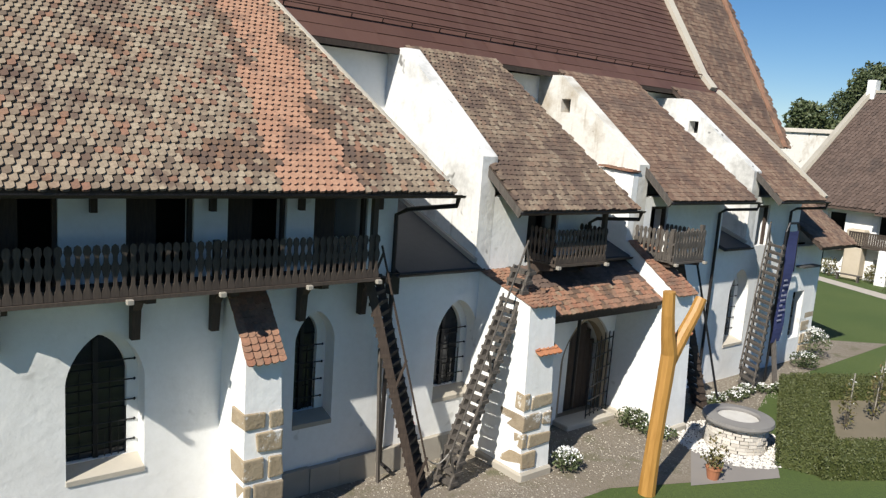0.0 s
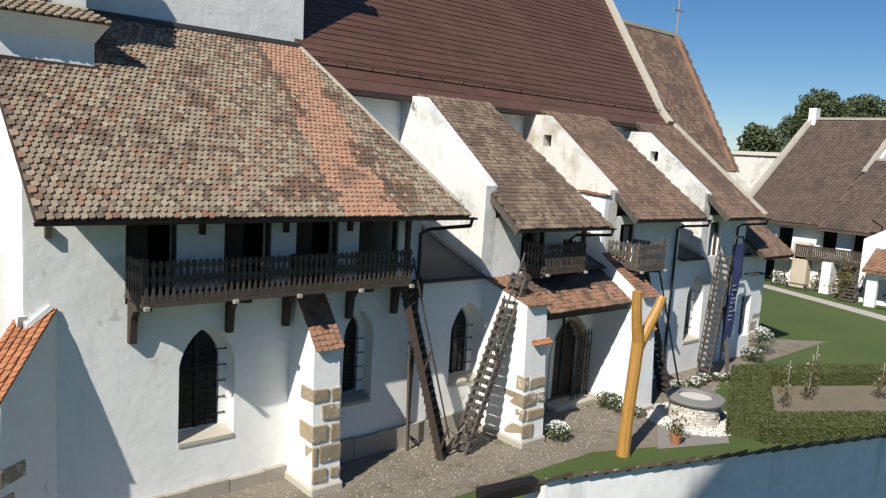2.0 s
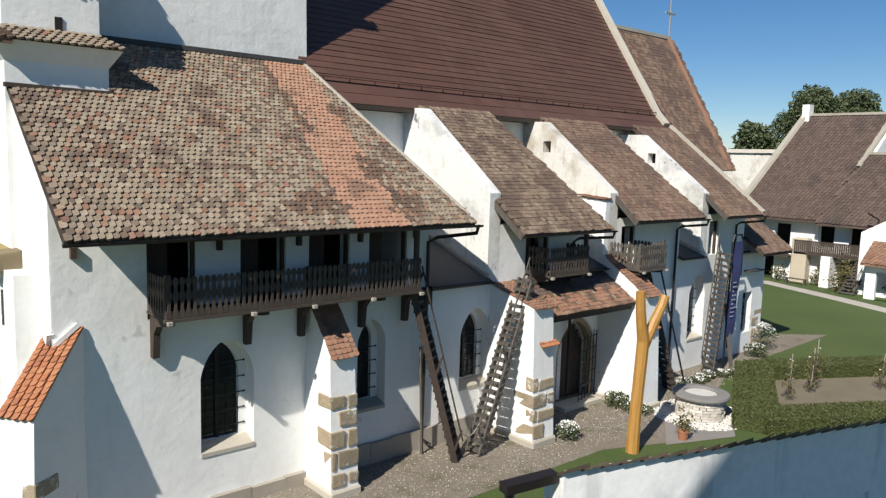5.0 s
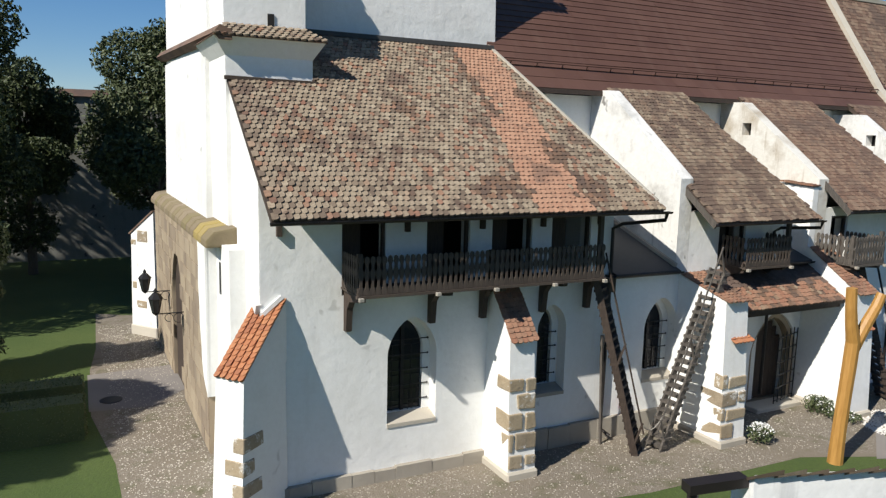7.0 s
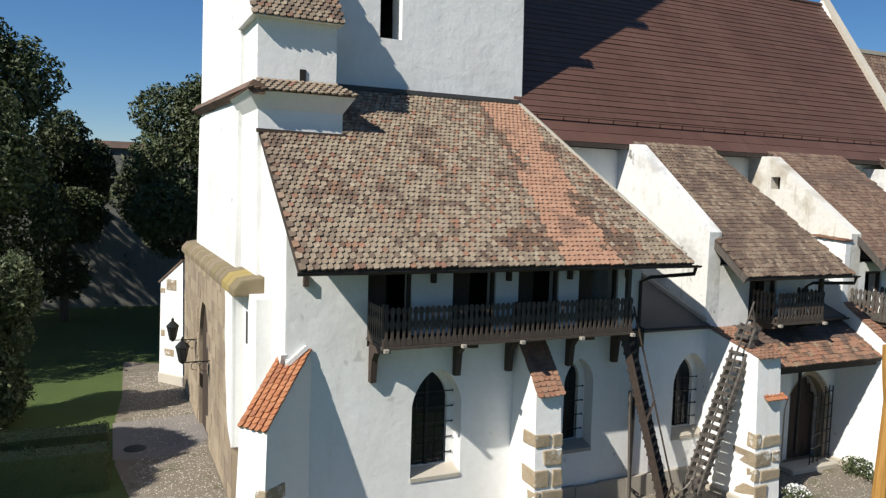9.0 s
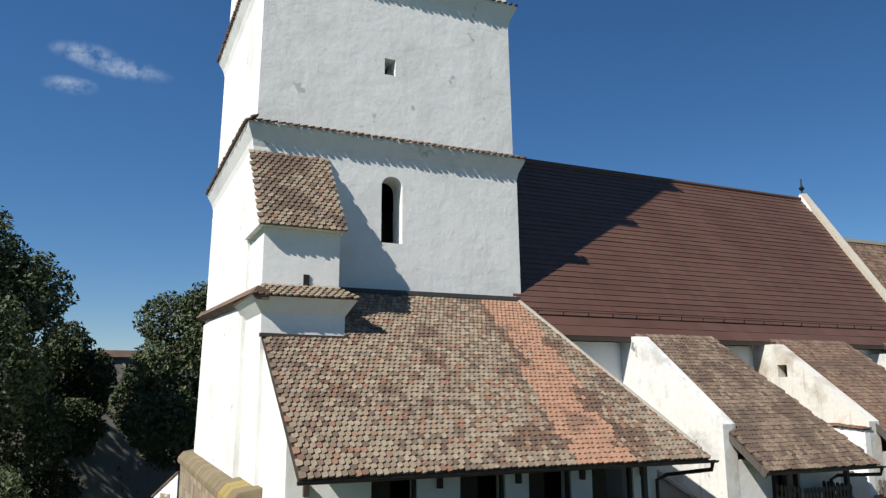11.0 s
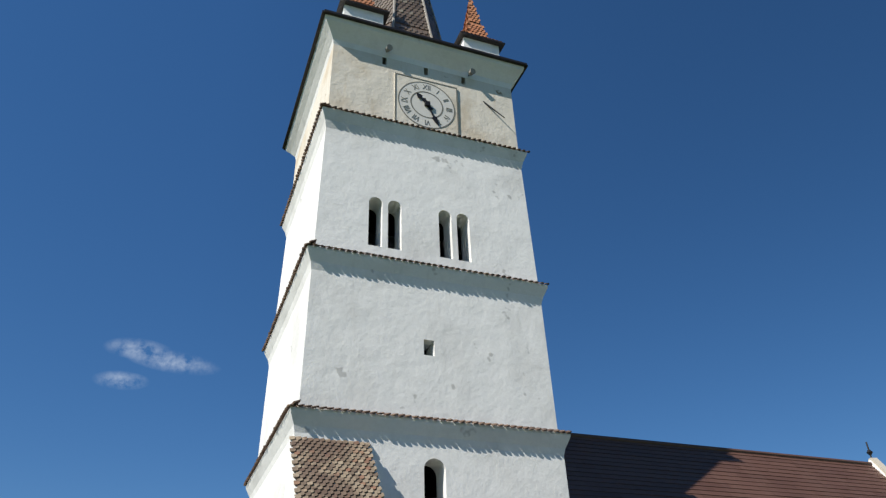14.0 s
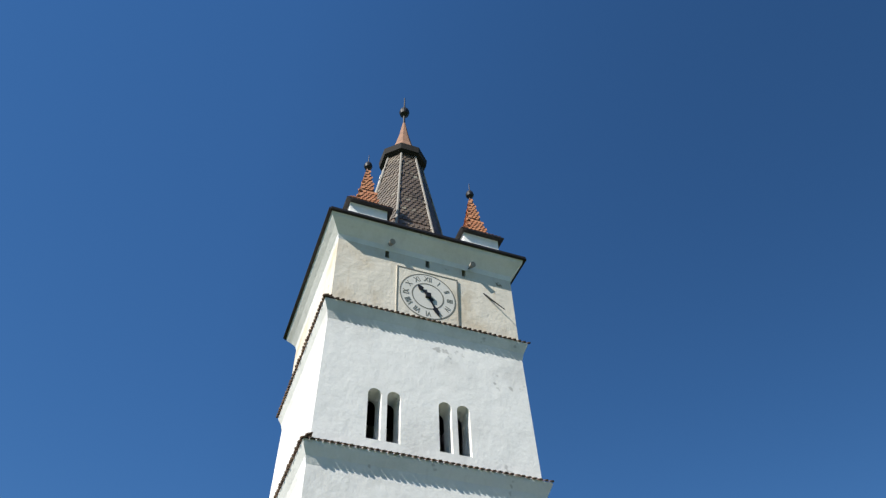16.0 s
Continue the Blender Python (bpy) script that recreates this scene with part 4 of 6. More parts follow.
prism(bm, [(14.35, YW + 0.002, 5.0), (14.35, YW + 0.002, 8.1), (13.1, 22.2, 11.6), (13.1, 22.2, 5.0)], (-0.4, 0, 0))
part("east_wall", bm, M_PLASTER, c1)
YE1, ZE1, SL = 15.55, 7.2, 0.70
slope1 = Vector((0, 7.1, 7.1 * SL))


# sooty, lichen-free patches where the roof was mended
SOOT = [(12.35, 17.5, 0.42, 0.55), (12.75, 16.5, 0.55, 0.75), (9.7, 16.3, 0.8, 0.4), (10.35, 16.0, 0.5, 0.45), (11.25, 20.2, 0.22, 1.1),
        (8.4, 19.2, 0.3, 0.3), (12.75, 19.9, 0.3, 0.45), (5.2, 18.1, 0.4, 0.25), (9.0, 17.9, 0.25, 0.2)]


def keep1(u, v):
    x = 3.80 + u
    y = YE1 + v / slope1.length * 7.1
    if (y > 20.0 and x < 6.15) or y > 22.38:
        return False
    return x < 14.72 - (y - YE1) * 0.262


def pick1(u, v):
    x = 3.80 + u
    y = YE1 + v / slope1.length * 7.1
    n = noise.noise((x * 0.9, y * 0.9, 3.1)) * 0.12
    rag = noise.noise((x * 2.6, y * 2.6, 7.7))
    fine = noise.noise((x * 9.0, y * 9.0, 1.3))
    for cx, cy, rx, ry in SOOT:
        if ((x - cx) / rx) ** 2 + ((y - cy) / ry) ** 2 + rag * 1.3 + fine * 1.3 < 0.72:
            return 2
    k = (y - YE1) / 6.9
    if 10.55 + 0.85 * k + n < x < 12.3 + 0.75 * k + n and fine < 0.62:
        return 1
    if noise.noise((x * 7.1, y * 7.1, 4.4)) > 0.52:
        return 3
    return 0


slope_deck = bmesh.new()
zt1 = ZE1 + 7.1 * SL
prism(slope_deck, [(3.80, YE1, ZE1), (14.72, YE1, ZE1), (12.9, YE1 + 7.1, zt1), (6.1, YE1 + 7.1, zt1), (6.1, 20.2, ZE1 + 4.65 * SL), (3.80, 20.2, ZE1 + 4.65 * SL)], (0, 0.02, -0.14))
part("roof_deck", slope_deck, M_DARKWOOD, c1)
tiles("roof_tiles", c1, (3.80, YE1 - 0.06, ZE1 - 0.02), (1, 0, 0), slope1, 10.95, slope1.length, M_TILE, 0.15, 0.185, keep=keep1, pick=pick1, mats=[M_TILE, M_TILE_O, M_TILE_S, M_TILE_R], single=290, seed=21)
gutter(c1, 3.75, 14.9, YE1 - 0.04, ZE1 - 0.06)
bm = bmesh.new()
beam(bm, (12.93, 22.5, 12.12), (14.68, 15.8, 7.4), 0.12, 0.10)
part("verge_mortar", bm, M_FOOT, c1)
part("top_flashing", beam(bmesh.new(), (6.1, 22.5, 12.05), (13.02, 22.5, 12.05), 0.5, 0.14), M_LEAD, c1)
part("turret_flashing", beam(bmesh.new(), (3.72, 20.08, 10.42), (6.2, 20.08, 10.38), 0.16, 0.1), M_DARKWOOD, c1)
for x in (4.3, 7.6, 9.8, 11.75, 13.75):
    part("rafter_end", B(x, x + 0.12, YW - 0.13, YW, 6.62, 6.9), M_DARKWOOD, c1)
pipe(c1, [(14.75, YE1 - 0.1, 7.1), (14.75, YE1 - 0.05, 6.9), (14.45, YW - 0.3, 6.65), (14.25, YW - 0.12, 6.5), (14.25, YW - 0.12, 5.1), (14.22, YW - 0.12, 3.0), (14.18, YW - 0.12, 0.35), (14.3, YW - 0.42, 0.2)])
part("pipe_hopper", B(14.13, 14.37, YW - 0.24, YW - 0.003, 4.6, 5.1), M_GUTTER, c1)


def lean_chapel(x0, x1, doors, seed, mat, hole=None, xr0=None, xr1=None, old=False, cut=0.0, ye=15.9, wt=(10.78, 20.95, 7.94)):
    """One of the buttressed chapels: a thick west wall with sloped top, a front with a doorway and a tiled lean-to."""
    c = thing("side_chapel", "white buttressed side chapel with mossy tile lean-to roof", "chapel", "side chapels", at=((x0 + x1) / 2, 18.5, 0))
    upper_front(c, x0 + 0.5, x1, 5.051, 6.9, doors)
    to = lambda u, v: (x0, u, v)
    holes = [[(hole[0], hole[1]), (hole[0] + 0.42, hole[1]), (hole[0] + 0.42, hole[1] + 0.45), (hole[0], hole[1] + 0.45)]] if hole else []
    out = [(YW - 0.003, 4.9), (22.0, 4.9), (22.0, wt[0] + 0.02), (wt[1], wt[0]), (YW - 0.003, wt[2])]
    part("west_wall", panel(out, holes, to, (0.5, 0, 0)), M_OLDPLASTER if old else M_WORNWALL, c)
    part("foot_wall", B(x0, x0 + 0.5, YW + 0.74, 22.0, 0, 4.9), M_PLASTER, c)
    if hole:
        # shade inside the hole, painted as a near-black panel
        part("dark_hole", B(x0 + 0.4, x0 + 0.45, hole[0], hole[0] + 0.42, hole[1], hole[1] + 0.45), M_DARK, c)
    part("east_wall", panel([(YW + 0.55, 0), (22.0, 0), (22.0, 10.2), (YW + 0.55, 7.2)], [], lambda u, v: (x1 - 0.4 - cut * max(0.0, u - YW) / 4.0, u, v), (0.38, 0, 0)), M_PLASTER, c)
    ze, yt, zt = 6.72 + (ye - 15.9) * 0.762, 21.35, 10.872
    r0, r1 = xr0 or x0 + 0.42, xr1 or x1 + 0.05
    slope_roof(c, r0, r1, ye, ze, yt, zt, mat, seed=seed, keep=lambda u, v: u < r1 - r0 - cut * v / 6.6, cut=cut)
    gutter(c, r0 - 0.05, r1 + 0.15, ye - 0.04, ze - 0.05)
    pipe(c, [(r1 + 0.05, ye - 0.1, ze - 0.1), (r1 + 0.05, ye - 0.05, ze - 0.3), (r1 - 0.45, YW - 0.25, ze - 0.42), (r1 - 0.6, YW - 0.12, ze - 0.55), (r1 - 0.6, YW - 0.12, 0.5)])
    part("verge_board", beam(bmesh.new(), (r0 + 0.02, ye, ze - 0.12), (r0 + 0.02, YW + 0.3, ze + 1.05), 0.06, 0.2), M_GREYWOOD, c)
    return c


c2 = lean_chapel(16.9, 21.7, [(18.7, 19.9, 6.6)], 31, M_TILE_C, xr0=17.12, xr1=21.72, cut=1.05)
c3 = lean_chapel(23.3, 28.3, [(24.15, 25.05, 6.6)], 32, M_TILE_B, hole=(20.3, 9.4), xr0=23.62, xr1=28.5, old=True, cut=0.75, ye=16.15, wt=(10.64, 20.8, 7.9))
c4 = lean_chapel(30.0, 33.9, [(30.7, 31.5, 6.6)], 33, M_TILE_B, hole=(19.75, 9.1), xr0=30.2, xr1=33.5, ye=16.15, wt=(10.4, 20.57, 7.85))
part("verge_mortar", beam(bmesh.new(), (33.6, 21.35, 11.0), (33.55, 16.15, 7.02), 0.2, 0.14), M_FOOT, c4, "pale mortar along the roof verge")
# stepped pier in front of the third chapel, with a row of old tiles on its shoulder
bm = bmesh.new()
hexa(bm, [(22.98, YW - 0.02, 4.9), (23.299, YW - 0.02, 4.9), (23.299, 18.7, 4.9), (22.98, 18.7, 4.9), (23.05, YW - 0.01, 7.62), (23.299, YW - 0.01, 7.62), (23.299, 18.6, 7.72), (23.05, 18.6, 7.72)])
part("pier", bm, M_PLASTER, c3)
bm = bmesh.new()
rng = random.Random(9)
for k in range(9):
    y = YW - 0.06 + k * 0.155
    box(bm, 22.93 + rng.uniform(-0.02, 0.02), 23.33, y, y + 0.14, 7.66 + k * 0.01 + rng.uniform(0, 0.02), 7.71 + k * 0.01 + rng.uniform(0, 0.03))
part("step_tiles", bm, M_TILE_PORCH, c3)


# low roofs between the chapels
def low_roof(x0, x1):
    c = thing("low_lean_to_roof", "low dark felt lean-to roof between the chapels", "roof", "low roofs", at=((x0 + x1) / 2, 18, 5))
    bm = bmesh.new()
    prism(bm, [(x0, YW - 0.25, 5.12), (x0, YN, 6.7), (x0, YN, 6.5), (x0, YW - 0.25, 5.0)], (x1 - x0, 0, 0))
    part("deck", bm, M_LEAD, c)
    gutter(c, x0 - 0.1, x1 + 0.05, YW - 0.22, 5.1, 0.08)
    part("side_flashing", beam(bmesh.new(), (x1 - 0.06, YW - 0.1, 5.25), (x1 - 0.06, YN, 6.75), 0.1, 0.12), M_FOOT, c)


low_roof(14.36, 16.89)
low_roof(21.71, 23.29)
low_roof(28.31, 29.99)

# ---- buttresses ----


def tilecap(parent, o, al, up, w, ln, mat, seed, tw=0.17, step=0.15):
    ob = tiles("cap_tiles", parent, o, al, up, w, ln, mat, w / max(2, round(w / tw)), step, seed=seed, stagger=False, jitter=0.008, fill=0.98)
    ob["label"] = "sloping cap of clay tiles"
    return ob


def rough_block(x0, x1, y0, y1, z0, z1, rng):
    """A hand-cut stone: a bevelled block whose corners are all a little off."""
    bm = B(x0, x1, y0, y1, z0, z1)
    for v in bm.verts:
        v.co += Vector((rng.uniform(-0.025, 0.025), 0, rng.uniform(-0.03, 0.03)))
    return bevelled(bm, 0.035, 2)


def quoins(parent, x0, x1, y0, y1, z0, n, h, seed):
    """Bare sandstone corner blocks, a little proud of the limewash."""
    rng = random.Random(seed)
    z = z0
    w = x1 - x0
    for k in range(n):
        hh = h * rng.uniform(0.72, 1.18)
        cut = w * (rng.uniform(0.10, 0.26) if k % 2 else rng.uniform(0.50, 0.72))
        deep = (rng.uniform(0.62, 0.9), rng.uniform(0.22, 0.4))
        yk = y0 + 0.055 * (z - z0) - 0.075
        if k % 2 == 0 or rng.random() < 0.5:
            part("quoin_stone", rough_block(x0 - 0.05, x0 + cut - 0.03, yk, y0 + deep[k % 2], z, z + hh, rng), M_QUOIN, parent)
        if k % 2 or rng.random() < 0.7:
            lo = rng.uniform(0, 0.06)
            part("quoin_stone", rough_block(x0 + cut + 0.05, x1 + 0.035, yk - 0.005, y0 + deep[1 - k % 2], z + lo, z + hh * rng.uniform(0.85, 1.0), rng), M_QUOIN, parent)
        z += hh + rng.uniform(0.05, 0.12)


def buttress(name, x0, x1, yf, ztop, cap, seed, label, yb=YW, batter=0.22, qn=5):
    b = thing(name, label, "buttress", "wall buttresses", at=((x0 + x1) / 2, yf, 0))
    bm = bmesh.new()
    hexa(bm, [(x0 - 0.06, yf - batter, -0.1), (x1 + 0.06, yf - batter, -0.1), (x1 + 0.06, yb + 0.05, -0.1), (x0 - 0.06, yb + 0.05, -0.1), (x0, yf, ztop), (x1, yf, ztop), (x1, yb + 0.05, ztop), (x0, yb + 0.05, ztop)])
    part("body", bm, M_PLASTER, b)
    bm = bmesh.new()
    prism(bm, [(x0, yf, ztop), (x0, yb + 0.05, ztop), (x0, yb + 0.05, ztop + cap)], (x1 - x0, 0, 0))
    part("cap_body", bm, M_PLASTER, b)
    d = Vector((0, yb - yf, cap))
    tilecap(b, (x0 - 0.03, yf - 0.16, ztop + 0.02 - 0.16 * cap / (yb - yf)), (1, 0, 0), d, x1 - x0 + 0.08, d.length + 0.1, M_TILE_PORCH, seed)
    bm = bmesh.new()
    box(bm, x0 - 0.12, x1 + 0.12, yf - batter - 0.08, yb, -0.1, 0.22)
    part("foot", bevelled(bm, 0.05), M_FOOT, b)
    quoins(b, x0, x1, yf - batter * 0.75, yb, 0.3, qn, 0.42, seed)
    return b


buttress("buttress", 10.15, 10.9, 16.0, 3.9, 1.35, 41, "white buttress with bare sandstone quoins and tile cap", qn=5)
# gate porch: two buttresses and a tile roof between them
g1 = buttress("buttress", 17.1, 18.0, 15.25, 4.45, 0.5, 42, "white gate buttress with sandstone quoins and two tile caps", qn=4)
tilecap(g1, (17.35, 15.02, 3.2), (1, 0, 0), (0, 0.4, 0.22), 0.8, 0.42, M_TILE_NEW, 43)
g2 = buttress("buttress", 23.0, 23.9, 15.2, 4.3, 1.3, 44, "white gate buttress lit by the sun with tile cap", qn=0)
tilecap(g2, (22.95, 14.98, 3.0), (1, 0, 0), (0, 0.4, 0.22), 0.9, 0.42, M_TILE_NEW, 45)
porch = thing("porch_roof", "tiled lean-to roof over the barred gate", "roof", at=(20.5, 16.4, 4.2))
# upper rows darker: moss, plus the eave's cast shadow put into tile colour
slope_roof(porch, 18.0, 23.0, 15.6, 4.0, YW, 4.98, M_TILE_PORCH, seed=46, tw=0.16, step=0.17, mats=[M_TILE_PORCH, M_TILE_S, M_TILE_D],
           pick=lambda u, v: 2 if v > 0.95 + 0.35 * noise.noise((u * 1.7, v * 3, 2.2)) else 1 if noise.noise((u * 3.1, v * 4, 8.2)) > 0.1 else 0)
part("porch_beam", B(18.0, 23.0, 15.75, 15.9, 3.72, 3.88), M_DARKWOOD, porch)

# diagonal buttress at the corner
db = thing("corner_buttress", "diagonal white corner buttress with bright orange tile cap", "buttress", at=(3.4, 16.9, 0))
n_ = Vector((-0.76, -0.65, 0)).normalized()
s_ = Vector((-n_.y, n_.x, 0))
pc = Vector((3.947, 17.203, 0))
HW = 0.385


def dpt(out, side, z):
    p = pc + n_ * out + s_ * side
    return (p.x, p.y, z)


bm = bmesh.new()
hexa(bm, [dpt(1.40, -HW - 0.04, -0.1), dpt(1.40, HW + 0.04, -0.1), dpt(-0.4, HW + 0.04, -0.1), dpt(-0.4, -HW - 0.04, -0.1), dpt(1.20, -HW, 3.54), dpt(1.20, HW, 3.54), dpt(-0.4, HW, 3.54), dpt(-0.4, -HW, 3.54)])
prism(bm, [dpt(1.20, -HW, 3.541), dpt(-0.5, -HW, 3.541), dpt(-0.5, -HW, 5.10)], s_ * (2 * HW))
part("body", bm, M_PLASTER, db)
rise = Vector(dpt(-0.45, 0, 5.12)) - Vector(dpt(1.27, 0, 3.53))
ob = tiles("cap_tiles", db, dpt(1.27, -HW - 0.03, 3.53), s_, rise, 2 * HW + 0.06, rise.length, M_TILE_NEW, 0.166, 0.15, seed=47, stagger=False, jitter=0.008, fill=0.98, keep=lambda u, v: v < rise.length - (0.42 if u < 0.3 else 0.2 if u < 0.5 else 0.1))
ob["label"] = "steep cap of bright orange tiles"
rng = random.Random(47)
for k in range(4):
    z = 0.2 + k * 0.55
    w, deep = (0.30, 0.75) if k % 2 else (0.52, 0.45)
    o = 1.42 - z * 0.055
    bm = bmesh.new()
    hexa(bm, [dpt(o, HW + 0.05 - w, z), dpt(o, HW + 0.06, z), dpt(o - deep, HW + 0.06, z), dpt(o - deep, HW + 0.05 - w, z),
              dpt(o - 0.02, HW + 0.05 - w, z + 0.36), dpt(o - 0.02, HW + 0.05, z + 0.36), dpt(o - deep, HW + 0.05, z + 0.33), dpt(o - deep, HW + 0.05 - w, z + 0.33)])
    part("quoin_stone", bevelled(bm, 0.02), M_QUOIN, db)
bm = bmesh.new()
beam(bm, (3.96, 17.17, 4.78), (4.42, 17.18, 5.16), 0.1, 0.1)
beam(bm, (3.87, 17.22, 4.88), (3.87, 17.78, 5.16), 0.14, 0.26)
part("mortar_ridge", bm, M_PLASTER, db)


# ---- west portal of stone ----
portal = thing("stone_portal", "ochre sandstone west portal with mossy coping and pointed door", "portal", at=(3.4, 27, 0))
part("stone_wall", panel([(20.6, 0), (33.6, 0), (33.6, 6.2), (20.6, 6.2)], [[(y, z) for y, z in arch(25.8, 28.4, 0, 4.9, 1.0)]], lambda u, v: (3.24, u, v), (0.2, 0, 0)), M_STONE, portal)
part("core_wall", B(3.445, 3.9, 20.6, 33.6, 0, 6.2), M_DARK, portal)
rng = random.Random(12)
z = 0.05
while z < 5.9:
    h = rng.choice((0.38, 0.45, 0.52))
    y = 20.62 + rng.uniform(-0.3, 0)
    while y < 33.5:
        w = rng.choice((0.6, 0.8, 1.0))
        a, b = max(y, 20.62), min(y + w - 0.03, 33.58)
        inside = 25.7 < (a + b) / 2 < 28.5 and z < 4.6
        if b - a > 0.1 and not inside:
            part("stone_block", B(3.20 + rng.uniform(0, 0.02), 3.245, a, b, z, min(z + h - 0.03, 6.18)), M_STONE, portal)
        y += w
    z += h
y = 19.7
while y < 33.7:
    w = rng.uniform(0.6, 1.0)
    bm = bmesh.new()
    prism(bm, [(3.08, y, 6.02), (3.1, y, 6.22), (3.3, y, 6.45), (3.92, y, 6.55), (3.92, y, 6.02)], (0, w - 0.04, 0))
    part("coping_stone", bevelled(bm, 0.07, 2), M_LICHEN if 20.4 < y < 21.6 else M_MOSSY, portal)
    y += w
part("plaster_coat", panel([(20.5, 1.75), (20.8, 1.9), (21.1, 2.1), (21.35, 2.5), (21.4, 3.0), (21.6, 3.5), (21.62, 4.1), (21.78, 4.7), (21.7, 5.3), (21.75, 6.0), (20.5, 6.0)], [], lambda u, v: (3.185, u, v), (0.06, 0, 0)), M_PLASTER, portal)
part("plaster_return", B(3.19, 3.499, 20.51, 20.596, 1.72, 6.0), M_PLASTER, portal)
part("white_wall", B(3.50, 3.92, 18.7, 20.6, 0, 6.1), M_PLASTER, portal)
part("door", panel([(y, z) for y, z in arch(25.85, 28.35, 0, 4.85, 1.0)], [], lambda u, v: (3.36, u, v), (0.05, 0, 0)), M_DARKWOOD, portal)


# ---- balconies ----
def rail_board(w, h, kind=0):
    """A sawn balustrade board: waisted so that a pair leaves an oval gap, with a lobed head."""
    a = w / 2
    left = [(-a * 0.96, 0.0), (-a * 0.96, h * 0.10), (-a * 0.45, h * 0.22), (-a * 0.40, h * 0.34), (-a * 0.9, h * 0.5), (-a * 0.96, h * 0.58), (-a * 0.5, h * 0.68), (-a * 0.5, h * 0.78), (-a * 0.92, h * 0.86), (-a * 0.7, h * 0.96)]
    pts = left + [(0, h)] + [(-x, z) for x, z in reversed(left)]
    bm = bmesh.new()
    prism(bm, [(x, -0.012, z) for x, z in pts], (0, 0.024, 0))
    me = bpy.data.meshes.new("rail_board")
    bmesh.ops.recalc_face_normals(bm, faces=bm.faces[:])
    bm.to_mesh(me)
    bm.free()
    return me


def bracket(parent, x, y0, z, ln=0.75, mat=None):
    bm = bmesh.new()
    pts = [(x, YW, z), (x, y0 + 0.12, z), (x, y0 + 0.14, z - 0.12), (x, YW - 0.42, z - 0.24), (x, YW - 0.24, z - 0.45), (x, YW - 0.17, z - ln), (x, YW, z - ln)]
    prism(bm, pts, (0.16, 0, 0))
    part("bracket", bm, mat or M_DARKWOOD, parent)


def balcony(x0, x1, y0, z0, h, label, mat, brackets, left=True, right=False, gaps=(), posts=(), ends=()):
    b = thing("balcony", label, "balcony", "wooden balconies", at=((x0 + x1) / 2, (y0 + YW) / 2, z0))
    n = max(3, int((YW - y0) / 0.2))
    part("floor_beam", B(x0 - 0.03, x1 + 0.03, y0 - 0.03, y0 + 0.1, z0 - 0.07, z0), mat, b)
    for k in range(n):
        ya, yb = y0 + 0.1 + (YW - y0 - 0.1) * k / n, y0 + 0.1 + (YW - y0 - 0.1) * (k + 1) / n - 0.008
        part("floor_board", B(x0, x1, ya, yb, z0 - 0.05, z0), mat, b)
    me = rail_board(0.146, h - 0.02)
    me.materials.append(mat)

    def run(p, q):
        d = Vector(q) - Vector(p)
        m = max(1, round(d.length / 0.148))
        for k in range(m):
            ob = new("rail_board", me)
            c = Vector(p) + d * ((k + 0.5) / m)
            ob.matrix_basis = Matrix.Translation(c) @ Matrix.Rotation(math.atan2(d.y, d.x), 4, 'Z')
            attach(ob, b)

    run((x0, y0 + 0.02, z0 + 0.01), (x1, y0 + 0.02, z0 + 0.01))
    if left:
        run((x0 + 0.02, YW - 0.05, z0 + 0.01), (x0 + 0.02, y0 + 0.1, z0 + 0.01))
    if right:
        run((x1 - 0.02, y0 + 0.1, z0 + 0.01), (x1 - 0.02, YW - 0.05, z0 + 0.01))
    for zz in (0.12, 0.52):
        part("rail_batten", B(x0, x1, y0 + 0.034, y0 + 0.08, z0 + zz * h, z0 + zz * h + 0.07), mat, b)
        if left:
            part("rail_batten", B(x0 + 0.034, x0 + 0.08, y0 + 0.1, YW - 0.02, z0 + zz * h, z0 + zz * h + 0.07), mat, b)
    for x, top in posts:
        part("post", B(x - 0.06, x + 0.06, y0 + 0.08, y0 + 0.2, z0, top), mat, b)
    for x in brackets:
        bracket(b, x, y0, z0 - 0.07, 1.05 if x > 5.9 else 0.75)
    for x in ends:
        part("beam_end", bevelled(B(x - 0.06, x + 0.06, y0 - 0.14, y0 - 0.032, z0 - 0.12, z0 - 0.03), 0.01), M_PALEWOOD, b, "pale weathered beam end")
    return b


balcony(5.90, 13.1, 15.95, 5.30, 0.95, "long dark wooden balcony with sawn balustrade boards", M_RAIL, [5.98, 8.3, 9.85, 11.8, 13.35], posts=[(5.98, 6.28), (9.55, 6.22), (13.0, 7.1)], ends=[5.95, 7.95, 9.6, 11.4, 13.05])
balcony(18.75, 20.8, 16.1, 5.22, 0.95, "small dark wooden balcony over the gate porch", M_RAIL, [18.85, 20.6], right=True, posts=[(20.75, 6.6)], ends=[18.8, 20.75])
balcony(23.35, 24.95, 15.65, 5.12, 0.95, "small grey weathered wooden balcony with sawn boards", M_GREYWOOD, [23.45, 24.8], right=True, posts=[(23.42, 6.1), (24.9, 6.2)], ends=[23.4, 24.9])


